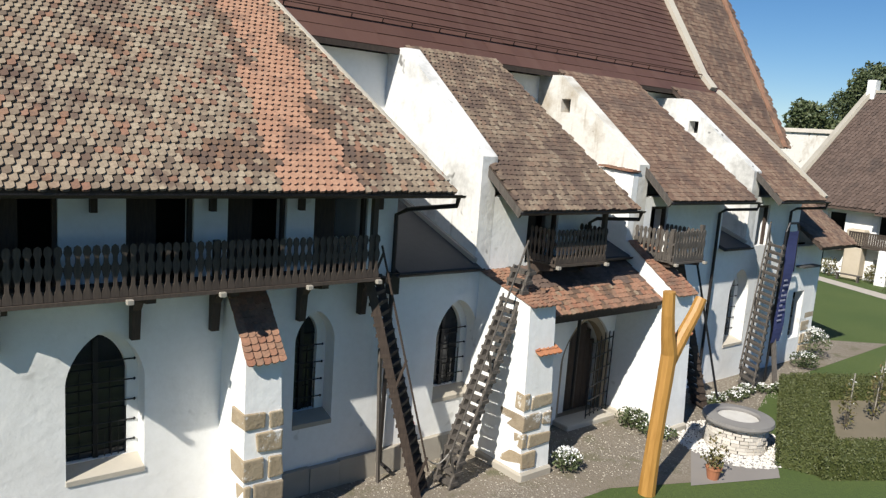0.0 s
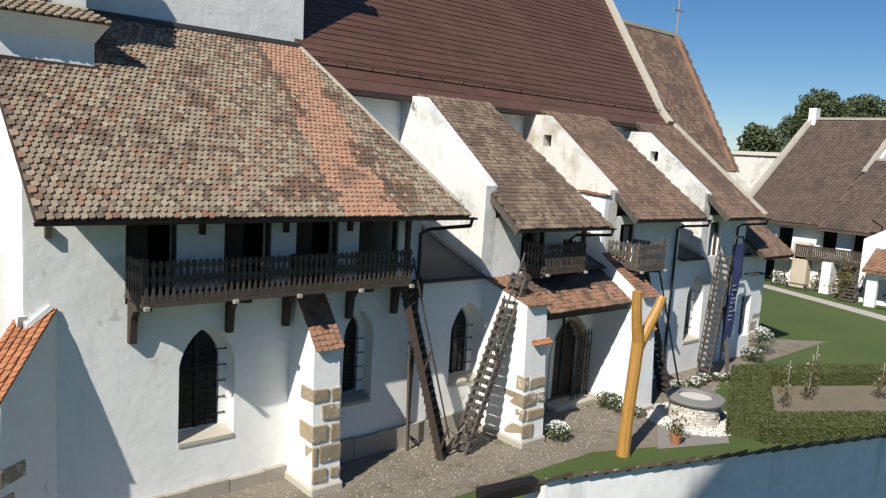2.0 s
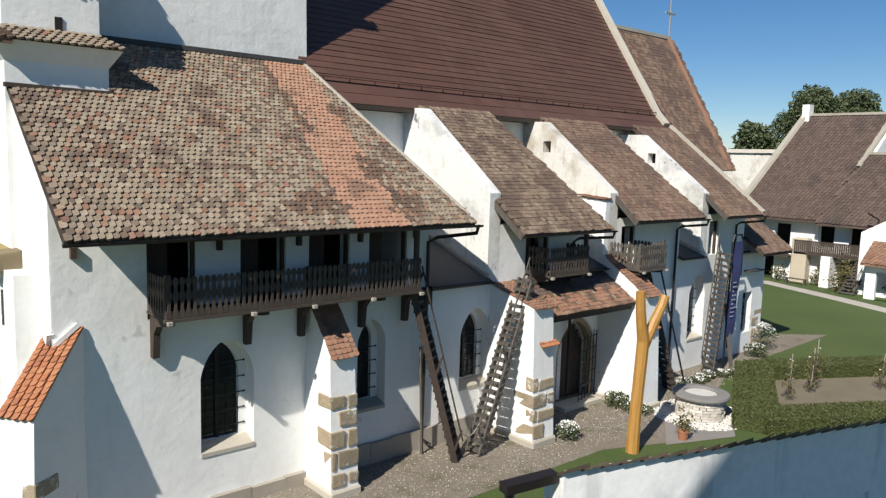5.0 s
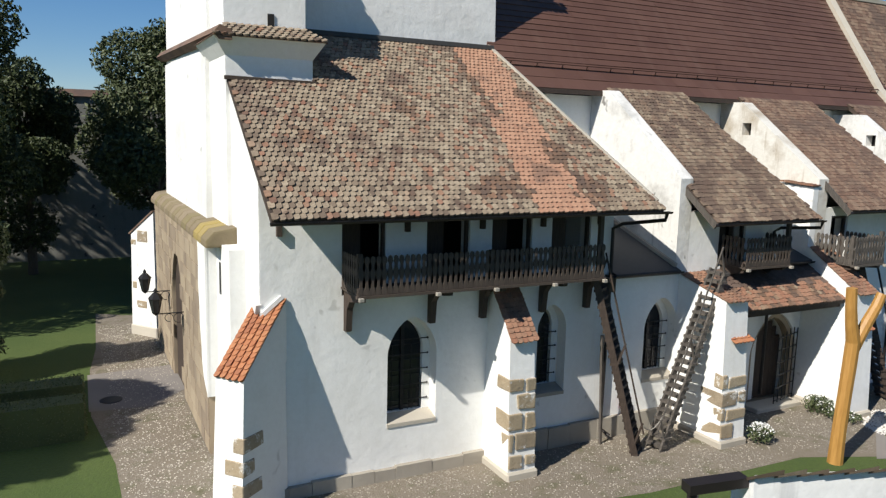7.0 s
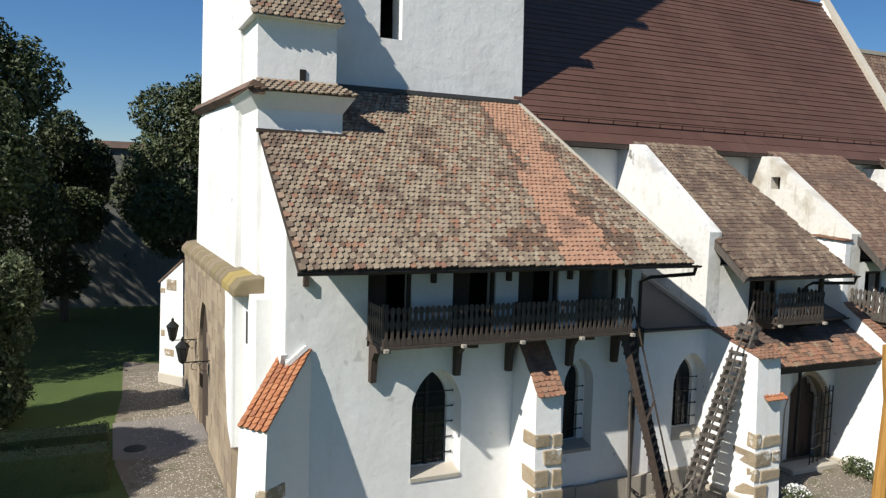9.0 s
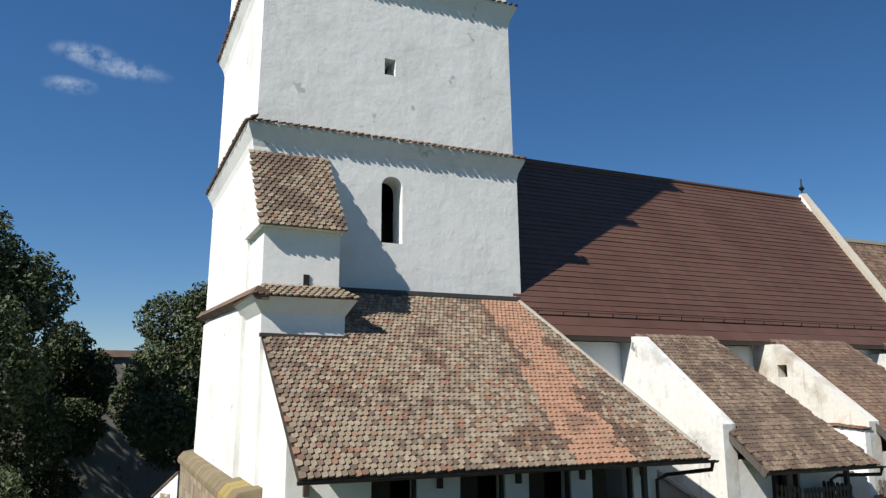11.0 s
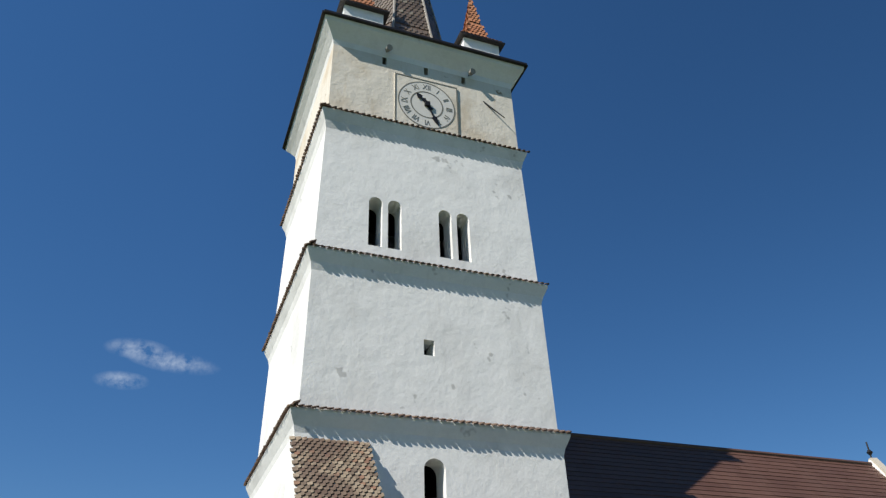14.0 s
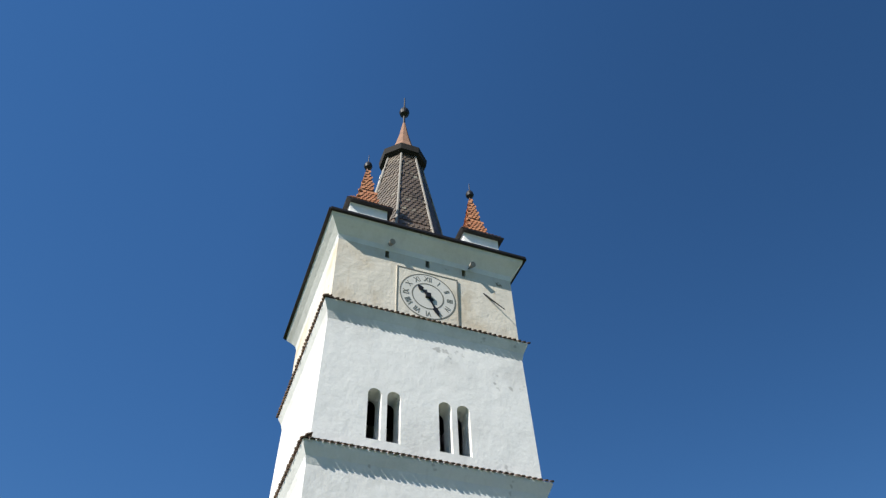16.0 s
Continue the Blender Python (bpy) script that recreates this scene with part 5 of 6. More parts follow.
# ---- open wooden stairs ----
def stairs(top, foot, across, n, label, handrail=1, tw=0.24, mat=None, over=0.62):
    """Two stringers and open treads from the foot up to the top; across is the vector over the width."""
    mat = mat or M_GREYWOOD
    s = thing("wooden_staircase", label, "stairs", "open wooden stairs", at=foot)
    T, F, A2 = Vector(top), Vector(foot), Vector(across)
    for k in (0, 1):
        part("stringer", beam(bmesh.new(), F + A2 * k, T + A2 * k, 0.06, 0.19), mat, s)
    d = T - F
    flat = Vector((d.x, d.y, 0)).normalized()
    rng = random.Random(int(F.x * 10))
    for k in range(n):
        c = F + d * ((k + 0.7) / n)
        q = c + A2 * 0.5
        bm = bmesh.new()
        e = A2 * over
        f = flat * (tw / 2)
        j = rng.uniform(-0.012, 0.012)
        hexa(bm, [q - e - f + Vector((0, 0, -0.07 + j)), q + e - f + Vector((0, 0, -0.07)), q + e + f + Vector((0, 0, -0.07)), q - e + f + Vector((0, 0, -0.07 - j)),
                  q - e - f + Vector((0, 0, 0.012 + j)), q + e - f + Vector((0, 0, 0.012)), q + e + f + Vector((0, 0, 0.012)), q - e + f + Vector((0, 0, 0.012 - j))])
        part("tread", bm, mat, s)
    if handrail:
        side = A2 * (1.03 if handrail > 0 else -0.03)
        up = Vector((0, 0, 0.75)) - flat * 0.25
        part("handrail", rod(bmesh.new(), [F + side + up * 0.9, T + side + up], 0.028, 6), mat, s)
        for k in (0.05, 0.5, 0.97):
            p = F + d * k + side
            part("rail_post", beam(bmesh.new(), p, p + up, 0.05, 0.05), mat, s)
    return s


stairs((13.50, 16.6, 5.2), (14.75, 15.95, 0.0), (-0.42, -0.30, 0), 22, "steep dark open wooden staircase up to the balcony", 1, 0.22, M_DARKWOOD, 0.58)
stairs((17.55, 15.75, 5.25), (15.25, 15.55, 0.0), (-0.05, 0.52, 0), 22, "grey weathered open wooden staircase against the chapel", -1, 0.26)
stairs((24.6, 16.3, 5.1), (26.1, 15.6, 0.0), (0.25, 0.55, 0), 20, "steep weathered wooden staircase below the balcony", 1, 0.22, M_DARKWOOD)
stairs((30.55, 16.0, 5.3), (29.2, 15.7, 0.0), (0.45, 0.75, 0), 21, "grey weathered open wooden staircase up to a doorway", 1, 0.26)

# prop, chain and clutter by the stairs
prop = thing("timber_prop", "dark timber prop leaning under the balcony", "post", at=(13.5, 16.3, 0))
part("shaft", beam(bmesh.new(), (13.95, 16.75, 0.0), (13.75, 16.7, 3.4), 0.07, 0.07), M_GREYWOOD, prop)
rope = thing("rope_barrier", "thin rope slung between the stair feet", "rope", at=(14.9, 15.8, 1))
part("rope", rod(bmesh.new(), [(14.5 + i * 0.1, 15.72 + i * 0.01, 1.0 - 0.35 * math.sin(math.pi * i / 10)) for i in range(11)], 0.015, 5), M_CHAIN, rope)
ext = thing("fire_extinguisher", "small red fire extinguisher on the wall", "extinguisher", at=(15.1, YW - 0.1, 1))
part("bottle", lathe(bmesh.new(), 15.1, YW - 0.13, [(0.05, 0.78), (0.075, 0.82), (0.075, 1.18), (0.03, 1.26), (0.02, 1.32)], 12), M_RED, ext)
part("wall_hook", B(15.08, 15.12, YW - 0.06, YW - 0.002, 1.02, 1.08), M_IRON, ext)

# barred gate standing open
gate = thing("iron_gate", "open black iron lattice gate in the stone doorway", "gate", at=(22.3, YW - 0.4, 0))
g0, g1v = Vector((22.9, YW - 0.03, 0)), Vector((21.5, 16.8, 0))
bm = bmesh.new()
for k in range(6):
    p = g0.lerp(g1v, k / 5)
    part("upright", rod(bmesh.new(), [p + Vector((0, 0, 0.08)), p + Vector((0, 0, 2.75 - 0.3 * abs(k / 5 - 0.3)))], 0.018, 6), M_IRON, gate)
for k in range(6):
    z = 0.25 + k * 0.45
    part("crossbar", rod(bmesh.new(), [g0 + Vector((0, 0, z)), g1v + Vector((0, 0, z))], 0.02, 6), M_IRON, gate)
bm.free()
door = thing("gate_arch", "moulded sandstone arch round the church doorway", "doorway", at=(21.6, YW, 0))
o, i_ = arch(*GATE, 0.6), arch(GATE[0] + 0.2, GATE[1] - 0.2, 0, GATE[3] - 0.2, 0.6)
part("jamb_moulding", panel(o, [i_], lambda u, v: (u, YW + 0.1, v), (0, 0.3, 0)), M_STONE, door)
# dark planks added to stand for the shade inside the open doorway
for k in range(9):
    xa = 20.84 + k * 0.216
    top = 2.98 - 0.85 * abs((k - 4) / 4.3) ** 2.2
    part("door_plank", B(xa, xa + 0.206, YW + 0.6, YW + 0.65, 0.02, top), M_DARKWOOD, door)
step = thing("door_step", "worn stone door step", "step", at=(21.6, 16.9, 0))
part("slab", bevelled(B(20.5, 22.7, 16.6, 17.3, -0.05, 0.16), 0.03), M_FOOT, step)

# ---- carved oak post, well and flowers in the court ----
post = thing("forked_oak_post", "golden oak forked post standing on the grass", "post", at=(19.63, 12.93, 0))
bm = bmesh.new()
shaft = [((19.42, 12.95, -0.05), 0.20), ((19.44, 12.94, 1.0), 0.18), ((19.50, 12.93, 2.0), 0.175), ((19.58, 12.93, 3.0), 0.18), ((19.60, 12.92, 3.6), 0.18), ((19.44, 12.91, 4.1), 0.155), ((19.33, 12.90, 4.6), 0.145), ((19.27, 12.90, 5.16), 0.135)]
rod(bm, [p for p, _ in shaft], [r * 1.1 for _, r in shaft], 10)
part("trunk", bm, M_POLE, post)
bm = bmesh.new()
fork = [((19.62, 12.93, 3.25), 0.14), ((19.82, 12.90, 3.7), 0.155), ((20.10, 12.88, 4.15), 0.15), ((20.38, 12.86, 4.55), 0.14), ((20.56, 12.85, 4.9), 0.13)]
rod(bm, [p for p, _ in fork], [r * 1.1 for _, r in fork], 10)
part("branch", bm, M_POLE, post)

well = thing("stone_well", "round dry stone well with a wide grey rim", "well", at=(24.5, 13.6, 0))
WX, WY, WR = 24.45, 13.55, 0.86
part("core", lathe(bmesh.new(), WX, WY, [(WR - 0.05, -0.05), (WR - 0.05, 0.72)], 24), M_DARK, well)
rng = random.Random(3)
for row in range(7):
    z = row * 0.105
    n = 22
    off = rng.random()
    for k in range(n):
        a0 = 2 * math.pi * (k + off) / n
        a1 = a0 + 2 * math.pi / n * rng.uniform(0.86, 0.97)
        r = WR + rng.uniform(-0.01, 0.035)
        bm = bmesh.new()
        c = lambda rr, a, zz: (WX + rr * math.cos(a), WY + rr * math.sin(a), zz)
        h = 0.098 + rng.uniform(-0.012, 0.004)
        hexa(bm, [c(r, a0, z), c(r, a1, z), c(WR - 0.1, a1, z), c(WR - 0.1, a0, z), c(r - 0.012, a0, z + h), c(r - 0.012, a1, z + h), c(WR - 0.1, a1, z + h), c(WR - 0.1, a0, z + h)])
        part("stone", bm, M_WELL, well)
bm = bmesh.new()
prof = [(0.58, 0.73), (1.0, 0.73), (1.02, 0.78), (1.0, 0.86), (0.62, 0.90), (0.58, 0.86)]
n = 32
rings = [[bm.verts.new((WX + r * math.cos(2 * math.pi * k / n), WY + r * math.sin(2 * math.pi * k / n), z)) for k in range(n)] for r, z in prof]
for a, b in zip(rings, rings[1:] + rings[:1]):
    for k in range(n):
        bm.faces.new((a[k], a[(k + 1) % n], b[(k + 1) % n], b[k]))
part("rim", bm, M_WELLRIM, well)
part("filling", lathe(bmesh.new(), WX, WY, [(0.60, 0.7), (0.60, 0.80)], 24), M_PEBBLE, well, "pale pebbles filling the well mouth")


def pebbles(name, label, spots, count, size, mat, seed, z=0.0):
    rng = np.random.RandomState(seed)
    base = np.array([(1, 0, 0), (-1, 0, 0), (0, 1, 0), (0, -1, 0), (0, 0, 0.7), (0, 0, -0.4)])
    fs = [(0, 2, 4), (2, 1, 4), (1, 3, 4), (3, 0, 4), (2, 0, 5), (1, 2, 5), (3, 1, 5), (0, 3, 5)]
    v, f = [], []
    for k in range(count):
        x, y = spots(rng)
        s = size * rng.uniform(0.5, 1.3)
        a = rng.uniform(0, 6.3)
        r = np.array([[math.cos(a), -math.sin(a), 0], [math.sin(a), math.cos(a), 0], [0, 0, 1]])
        p = (base * s * rng.uniform(0.7, 1.2, (1, 3))) @ r.T + (x, y, z + s * 0.3)
        f += [tuple(i + len(v) for i in q) for q in fs]
        v += p.tolist()
    ob = raw(name, v, f, mat)
    return tagged(ob, label, "pebbles", kind="stuff")


def round_well(rng):
    a, r = rng.uniform(0, 6.3), rng.uniform(0.95, 1.75) ** 1
    return WX + r * math.cos(a) * 1.0, WY + r * math.sin(a) * 0.95


pebbles("well_pebbles", "white pebbles strewn round the well foot", round_well, 2600, 0.045, M_PEBBLE, 5)


def court(rng):
    while True:
        x, y = rng.uniform(4.5, 34), rng.uniform(13.9, 17.1)
        if y > 13.7 + (0.6 if x < 10 else 0) and (x < 19 or y > 14.4 + (x - 25) * 0.13):
            return x, y


pebbles("court_gravel", "loose pale stones on the trodden court", court, 4200, 0.024, M_FOOT, 6)
pebbles("west_gravel", "loose stones on the west path", lambda r: (r.uniform(0.9, 3.2), r.uniform(14.5, 37)), 3800, 0.026, M_FOOT, 7)


def leaves(name, label, category, spots, count, size, mat, seed, parent=None, kind="stuff", up=0.3):
    """Many small folded leaves at points from spots()."""
    rng = np.random.RandomState(seed)
    P = np.array([spots(rng) for _ in range(count)])
    nrm = rng.normal(size=(count, 3))
    nrm[:, 2] += up
    nrm /= np.linalg.norm(nrm, axis=1, keepdims=True)
    t = np.cross(nrm, rng.normal(size=(count, 3)))
    t /= np.linalg.norm(t, axis=1, keepdims=True)
    b = np.cross(nrm, t)
    s = size * rng.uniform(0.6, 1.35, (count, 1))
    V = np.stack([P - t * s, P + b * s * 0.5 + nrm * s * 0.15, P + t * s, P - b * s * 0.5 + nrm * s * 0.15], axis=1).reshape(-1, 3)
    F = [(4 * i, 4 * i + 1, 4 * i + 2, 4 * i + 3) for i in range(count)]
    ob = raw(name, V.tolist(), F, mat, parent)
    if parent is None:
        tagged(ob, label, category, kind=kind)
    return ob


def hedge(x0, x1, y0, y1, h, turn, at, label, seed, dens=420):
    """A clipped hedge: a dark core and a coat of small leaves."""
    hd = thing("box_hedge", label, "hedge", "clipped hedges", at=(at[0], at[1], 0))
    ca, sa = math.cos(radians(turn)), math.sin(radians(turn))
    w = lambda x, y, z: (at[0] + x * ca - y * sa, at[1] + x * sa + y * ca, z)
    bm = bmesh.new()
    hexa(bm, [w(x0 + 0.06, y0 + 0.06, 0), w(x1 - 0.06, y0 + 0.06, 0), w(x1 - 0.06, y1 - 0.06, 0), w(x0 + 0.06, y1 - 0.06, 0), w(x0 + 0.06, y0 + 0.06, h - 0.06), w(x1 - 0.06, y0 + 0.06, h - 0.06), w(x1 - 0.06, y1 - 0.06, h - 0.06), w(x0 + 0.06, y1 - 0.06, h - 0.06)])
    part("core", bm, M_HEDGE, hd)
    ax, ay = (x1 - x0) * (y1 - y0), (x1 - x0) * h
    az = (y1 - y0) * h

    def spot(rng):
        k = rng.uniform(0, ax + 2 * ay + 2 * az)
        u, v, j = rng.rand(), rng.rand(), abs(rng.normal(0, 0.03))
        if k < ax:
            return w(x0 + u * (x1 - x0), y0 + v * (y1 - y0), h - 0.04 + j)
        if k < ax + 2 * ay:
            return w(x0 + u * (x1 - x0), (y0 + 0.04 - j) if k < ax + ay else (y1 - 0.04 + j), v * h)
        return w((x0 + 0.04 - j) if k < ax + 2 * ay + az else (x1 - 0.04 + j), y0 + u * (y1 - y0), v * h)

    ob = leaves("foliage", "", "", spot, int((ax + 2 * ay + 2 * az) * dens), 0.036, M_HEDGE, seed, hd)
    ob["kind"] = "stuff"


ang = math.degrees(math.atan2(3.6, 7.0))
hedge(0, 7.6, -1.5, 0, 0.6, ang, (24.0, 12.05), "clipped green box hedge round the rose bed", 51, 620)
hedge(0, 7.5, -1.3, 0, 0.6, -29.0, (31.2, 15.4), "clipped green box hedge along the lawn", 52, 520)
hedge(0, 7.5, 0, 1.5, 0.6, -30.0, (24.3, 10.9), "clipped green box hedge beside the low wall", 53, 620)
hedge(0, 8.5, -0.9, 0, 0.6, ang, (31.6, 8.3), "clipped green box hedge beyond the bed", 54, 200)
sheet("flower_bed", [(25.6, 11.8), (31.6, 14.5), (37.5, 11.2), (31.5, 8.3)], 0.008, M_SOIL, "bare soil of the rose bed inside the hedges", "soil")
hedge(-9.0, 0, 0, 1.0, 1.2, 0, (0.15, 23.0), "dark clipped hedge beside the west path", 55, 160)
hedge(-9.0, 0, 0, 1.1, 1.2, 0, (0.15, 24.75), "dark clipped hedge beside the west path", 56, 160)


def shrub(name, label, cx, cy, r, h, mat, seed, n=260, flowers=0, size=0.06, stake=False):
    s = thing(name, label, "plant", "plants in the court", at=(cx, cy, 0))
    rng = random.Random(seed)
    for k in range(4):
        a = rng.uniform(0, 6.3)
        part("stem", rod(bmesh.new(), [(cx, cy, -0.02), (cx + 0.5 * r * math.cos(a), cy + 0.5 * r * math.sin(a), h * 0.75)], [0.012, 0.005], 5), M_BARK, s)
    if stake:
        part("stake", rod(bmesh.new(), [(cx + 0.05, cy, -0.02), (cx + 0.12, cy, h * 1.1)], 0.02, 6), M_PALEWOOD, s)

    def spot(q):
        while True:
            p = q.uniform(-1, 1, 3)
            if p @ p < 1:
                return cx + p[0] * r, cy + p[1] * r, max(0.02, h * 0.52 + p[2] * h * 0.48)

    ob = leaves("foliage", "", "", spot, n, size, mat, seed, s)
    ob["kind"] = "stuff"
    if flowers:
        def top(q):
            a, e = q.uniform(0, 6.3), q.uniform(0, 1)
            return cx + r * math.cos(a) * e, cy + r * math.sin(a) * e, max(0.05, h * (0.55 + 0.5 * math.sqrt(1 - e * e) * q.uniform(0.6, 1)))
        ob = leaves("blossom", "", "", top, flowers, 0.042, M_PETAL, seed + 1, s, up=1.5)
        ob["kind"] = "stuff"


shrub("flowering_shrub", "low shrub covered in white blossom at the buttress foot", 18.55, 14.85, 0.42, 0.62, M_LEAF_L, 61, 300, 220)
shrub("flowering_shrub", "white flowering plants beside the gate", 22.6, 15.9, 0.5, 0.6, M_LEAF_L, 62, 420, 70)
shrub("flowering_shrub", "white flowering plants beside the gate", 22.75, 15.1, 0.6, 0.35, M_LEAF_L, 63, 420, 60)
for k in range(9):
    shrub("flowering_shrub", "low white flowers along the wall foot", 26.6 + k * 0.62, 15.75 + 0.12 * math.sin(k * 2.1) - (0.5 if k > 5 else 0), 0.36, 0.32, M_LEAF_L, 70 + k, 150, 70)
shrub("flowering_shrub", "tall bush covered in white blossom at the building corner", 36.2, 17.0, 0.75, 1.3, M_LEAF_L, 85, 500, 420)
shrub("flowering_shrub", "dark leafy bush with white blossom by the wall", 34.4, 16.4, 0.6, 0.65, M_LEAF, 86, 450, 90)
for k, (x, y, h) in enumerate(((28.8, 12.3, 1.7), (30.6, 12.2, 1.7), (31.4, 12.4, 1.9), (33.6, 10.6, 1.4))):
    shrub("staked_rose", "straggling rose tied to a pale stake", x, y, 0.3, h, M_IVY, 90 + k, 160, 6, 0.06, True)
pot = thing("potted_plant", "leafy plant in a terracotta pot", "plant", at=(21.6, 12.6, 0))
part("pot", lathe(bmesh.new(), 21.7, 12.55, [(0.14, 0.0), (0.19, 0.28), (0.21, 0.28), (0.21, 0.34), (0.16, 0.34)], 14), M_TERRACOTTA, pot)
ob = leaves("foliage", "", "", lambda q: (21.7 + q.normal(0, 0.13), 12.55 + q.normal(0, 0.13), 0.36 + abs(q.normal(0, 0.35))), 200, 0.06, M_IVY, 99, pot)
ob["kind"] = "stuff"

# ---- annex, banner and boards at the far corner ----
annex = thing("annex_building", "small white annex with a tiled lean-to roof", "annex", at=(35.5, 17.5, 0))
part("wall", panel([(17.2, 0), (20.5, 0), (20.5, 6.4), (17.2, 4.9)], [], lambda u, v: (36.0, u, v), (0.3, 0, 0)), M_PLASTER, annex)
part("front_wall", panel([(34.0, 0), (36.0, 0), (36.0, 4.9), (34.0, 4.9)], [[(34.3, 1.0), (35.2, 1.0), (35.2, 3.0), (34.3, 3.0)]], lambda u, v: (u, YW + 0.002, v), (0, 0.35, 0)), M_PLASTER, annex)
# near-black sheet for the shade behind the annex opening
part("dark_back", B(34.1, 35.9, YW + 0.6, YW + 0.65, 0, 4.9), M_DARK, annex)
slope_roof(annex, 34.0, 37.0, 16.2, 5.05, 19.2, 7.2, M_TILE_B, seed=71)
quoins(annex, 35.4, 36.3, YW, YW + 0.5, 0.3, 5, 0.4, 72)
part("ledge", B(34.2, 35.6, YW - 0.35, YW - 0.002, 4.05, 4.12), M_LEAD, annex)
banner = thing("hanging_banner", "long blue cloth banner with pale marks on a pole frame", "banner", at=(31.9, 16.1, 3))
bm = bmesh.new()
vs = []
for k in range(25):
    z = 5.75 - k * 0.175
    for s in (0, 1):
        vs.append((31.15 + s * 0.72 + 0.012 * math.sin(k * 0.7) - 0.012 * k, 16.15 + 0.03 * math.sin(k * 0.5 + s), z))
fs = [(2 * k, 2 * k + 1, 2 * k + 3, 2 * k + 2) for k in range(24)]
cl = raw("cloth", vs, fs, M_BANNER, banner)
for k in range(9):
    z = 3.9 - k * 0.19
    part("text_bar", B(31.15 - 0.013 * k, 31.25 + 0.3 * (0.5 + 0.5 * math.sin(k * 2.3)), 16.09, 16.105, z, z + 0.06), M_BARS, banner)
bm = bmesh.new()
rod(bm, [(30.95, 16.2, 0), (31.0, 16.2, 5.75), (31.15, 16.2, 6.05), (31.75, 16.2, 6.05), (31.9, 16.2, 5.8), (31.92, 16.2, 4.2)], 0.045, 8)
part("frame", bm, M_IRON, banner)
plank = thing("leaning_plank", "weathered plank leaning on the chapel wall", "plank", at=(31.2, 15.9, 0))
part("board", beam(bmesh.new(), (31.0, 15.8, 0.0), (31.35, 16.5, 2.9), 0.18, 0.06), M_GREYWOOD, plank)
lp = thing("lean_pole", "thin dark pole leaning against the chapel", "pole", at=(26.6, 15.9, 0))
part("shaft", rod(bmesh.new(), [(26.9, 15.6, 0.0), (25.4, 16.3, 5.4)], 0.035, 6), M_IRON, lp)

# ---- lanterns and drain on the west side ----


def lantern(y, z):
    ln = thing("wall_lantern", "black iron lantern on a scrolled wall bracket", "lantern", "portal lanterns", at=(3.2, y, z))
    x = 2.35
    bm = bmesh.new()
    lathe(bm, x, y, [(0.10, z - 0.45), (0.19, z), (0.21, z + 0.02)], 6)
    part("glass_body", bm, M_GLASS, ln)
    for k in range(6):
        a = 2 * math.pi * k / 6
        part("rib", rod(bmesh.new(), [(x + 0.105 * math.cos(a), y + 0.105 * math.sin(a), z - 0.46), (x + 0.2 * math.cos(a), y + 0.2 * math.sin(a), z + 0.02)], 0.014, 5), M_IRON, ln)
    part("hood", lathe(bmesh.new(), x, y, [(0.24, z + 0.02), (0.2, z + 0.08), (0.09, z + 0.2), (0.05, z + 0.22), (0.06, z + 0.27), (0.015, z + 0.36)], 6), M_IRON, ln)
    part("base", lathe(bmesh.new(), x, y, [(0.02, z - 0.55), (0.08, z - 0.5), (0.11, z - 0.45)], 6), M_IRON, ln)
    bm = bmesh.new()
    rod(bm, [(3.25, y, z - 0.5), (2.35, y, z - 0.5)], 0.02, 6)
    rod(bm, [(3.25 - 0.2 + 0.16 * math.cos(t * 0.5), y, z - 0.68 + 0.16 * math.sin(t * 0.5)) for t in range(11)], 0.012, 5)
    rod(bm, [(2.75 + 0.13 * math.cos(t * 0.5), y, z - 0.65 + 0.13 * math.sin(t * 0.5)) for t in range(11)], 0.012, 5)
    rod(bm, [(3.24, y, z - 1.2), (3.24, y, z - 0.2)], 0.025, 6)
    part("bracket", bm, M_IRON, ln)


lantern(28.9, 3.6)
lantern(25.2, 3.6)
drain = thing("drain_cover", "dark cast iron drain cover in the paving", "drain", at=(0.95, 26.3, 0))
part("cover", lathe(bmesh.new(), 0.95, 26.3, [(0.36, 0.0), (0.36, 0.03), (0.3, 0.035)], 20), M_IRON, drain)
fb = thing("buttress", "sunlit white diagonal buttress with a few bare stones behind the portal", "buttress", at=(2.8, 34.6, 0))
fc, fn, fs = Vector((2.72, 34.45, 0)), Vector((-0.80, -0.60, 0)), Vector((0.60, -0.80, 0))


def fpt(out, side, z):
    return fc + fn * out + fs * side + Vector((0, 0, z))


bm = bmesh.new()
prism(bm, [fpt(0, -0.75, 0), fpt(0, 0.75, 0), fpt(0, 0.75, 5.55), fpt(0, -0.62, 4.55)], -fn * 1.6)
part("body", bm, M_PLASTER, fb)
bm = bmesh.new()
prism(bm, [fpt(0.05, -0.8, -0.05), fpt(0.05, 0.8, -0.05), fpt(0.05, 0.8, 0.45), fpt(0.05, -0.8, 0.45)], -fn * 1.6)
part("foot", bevelled(bm, 0.04), M_FOOT, fb)
part("verge", beam(bmesh.new(), fpt(-0.5, -0.72, 4.52), fpt(-0.5, 0.75, 5.6), 1.1, 0.07), M_TILE_B, fb)
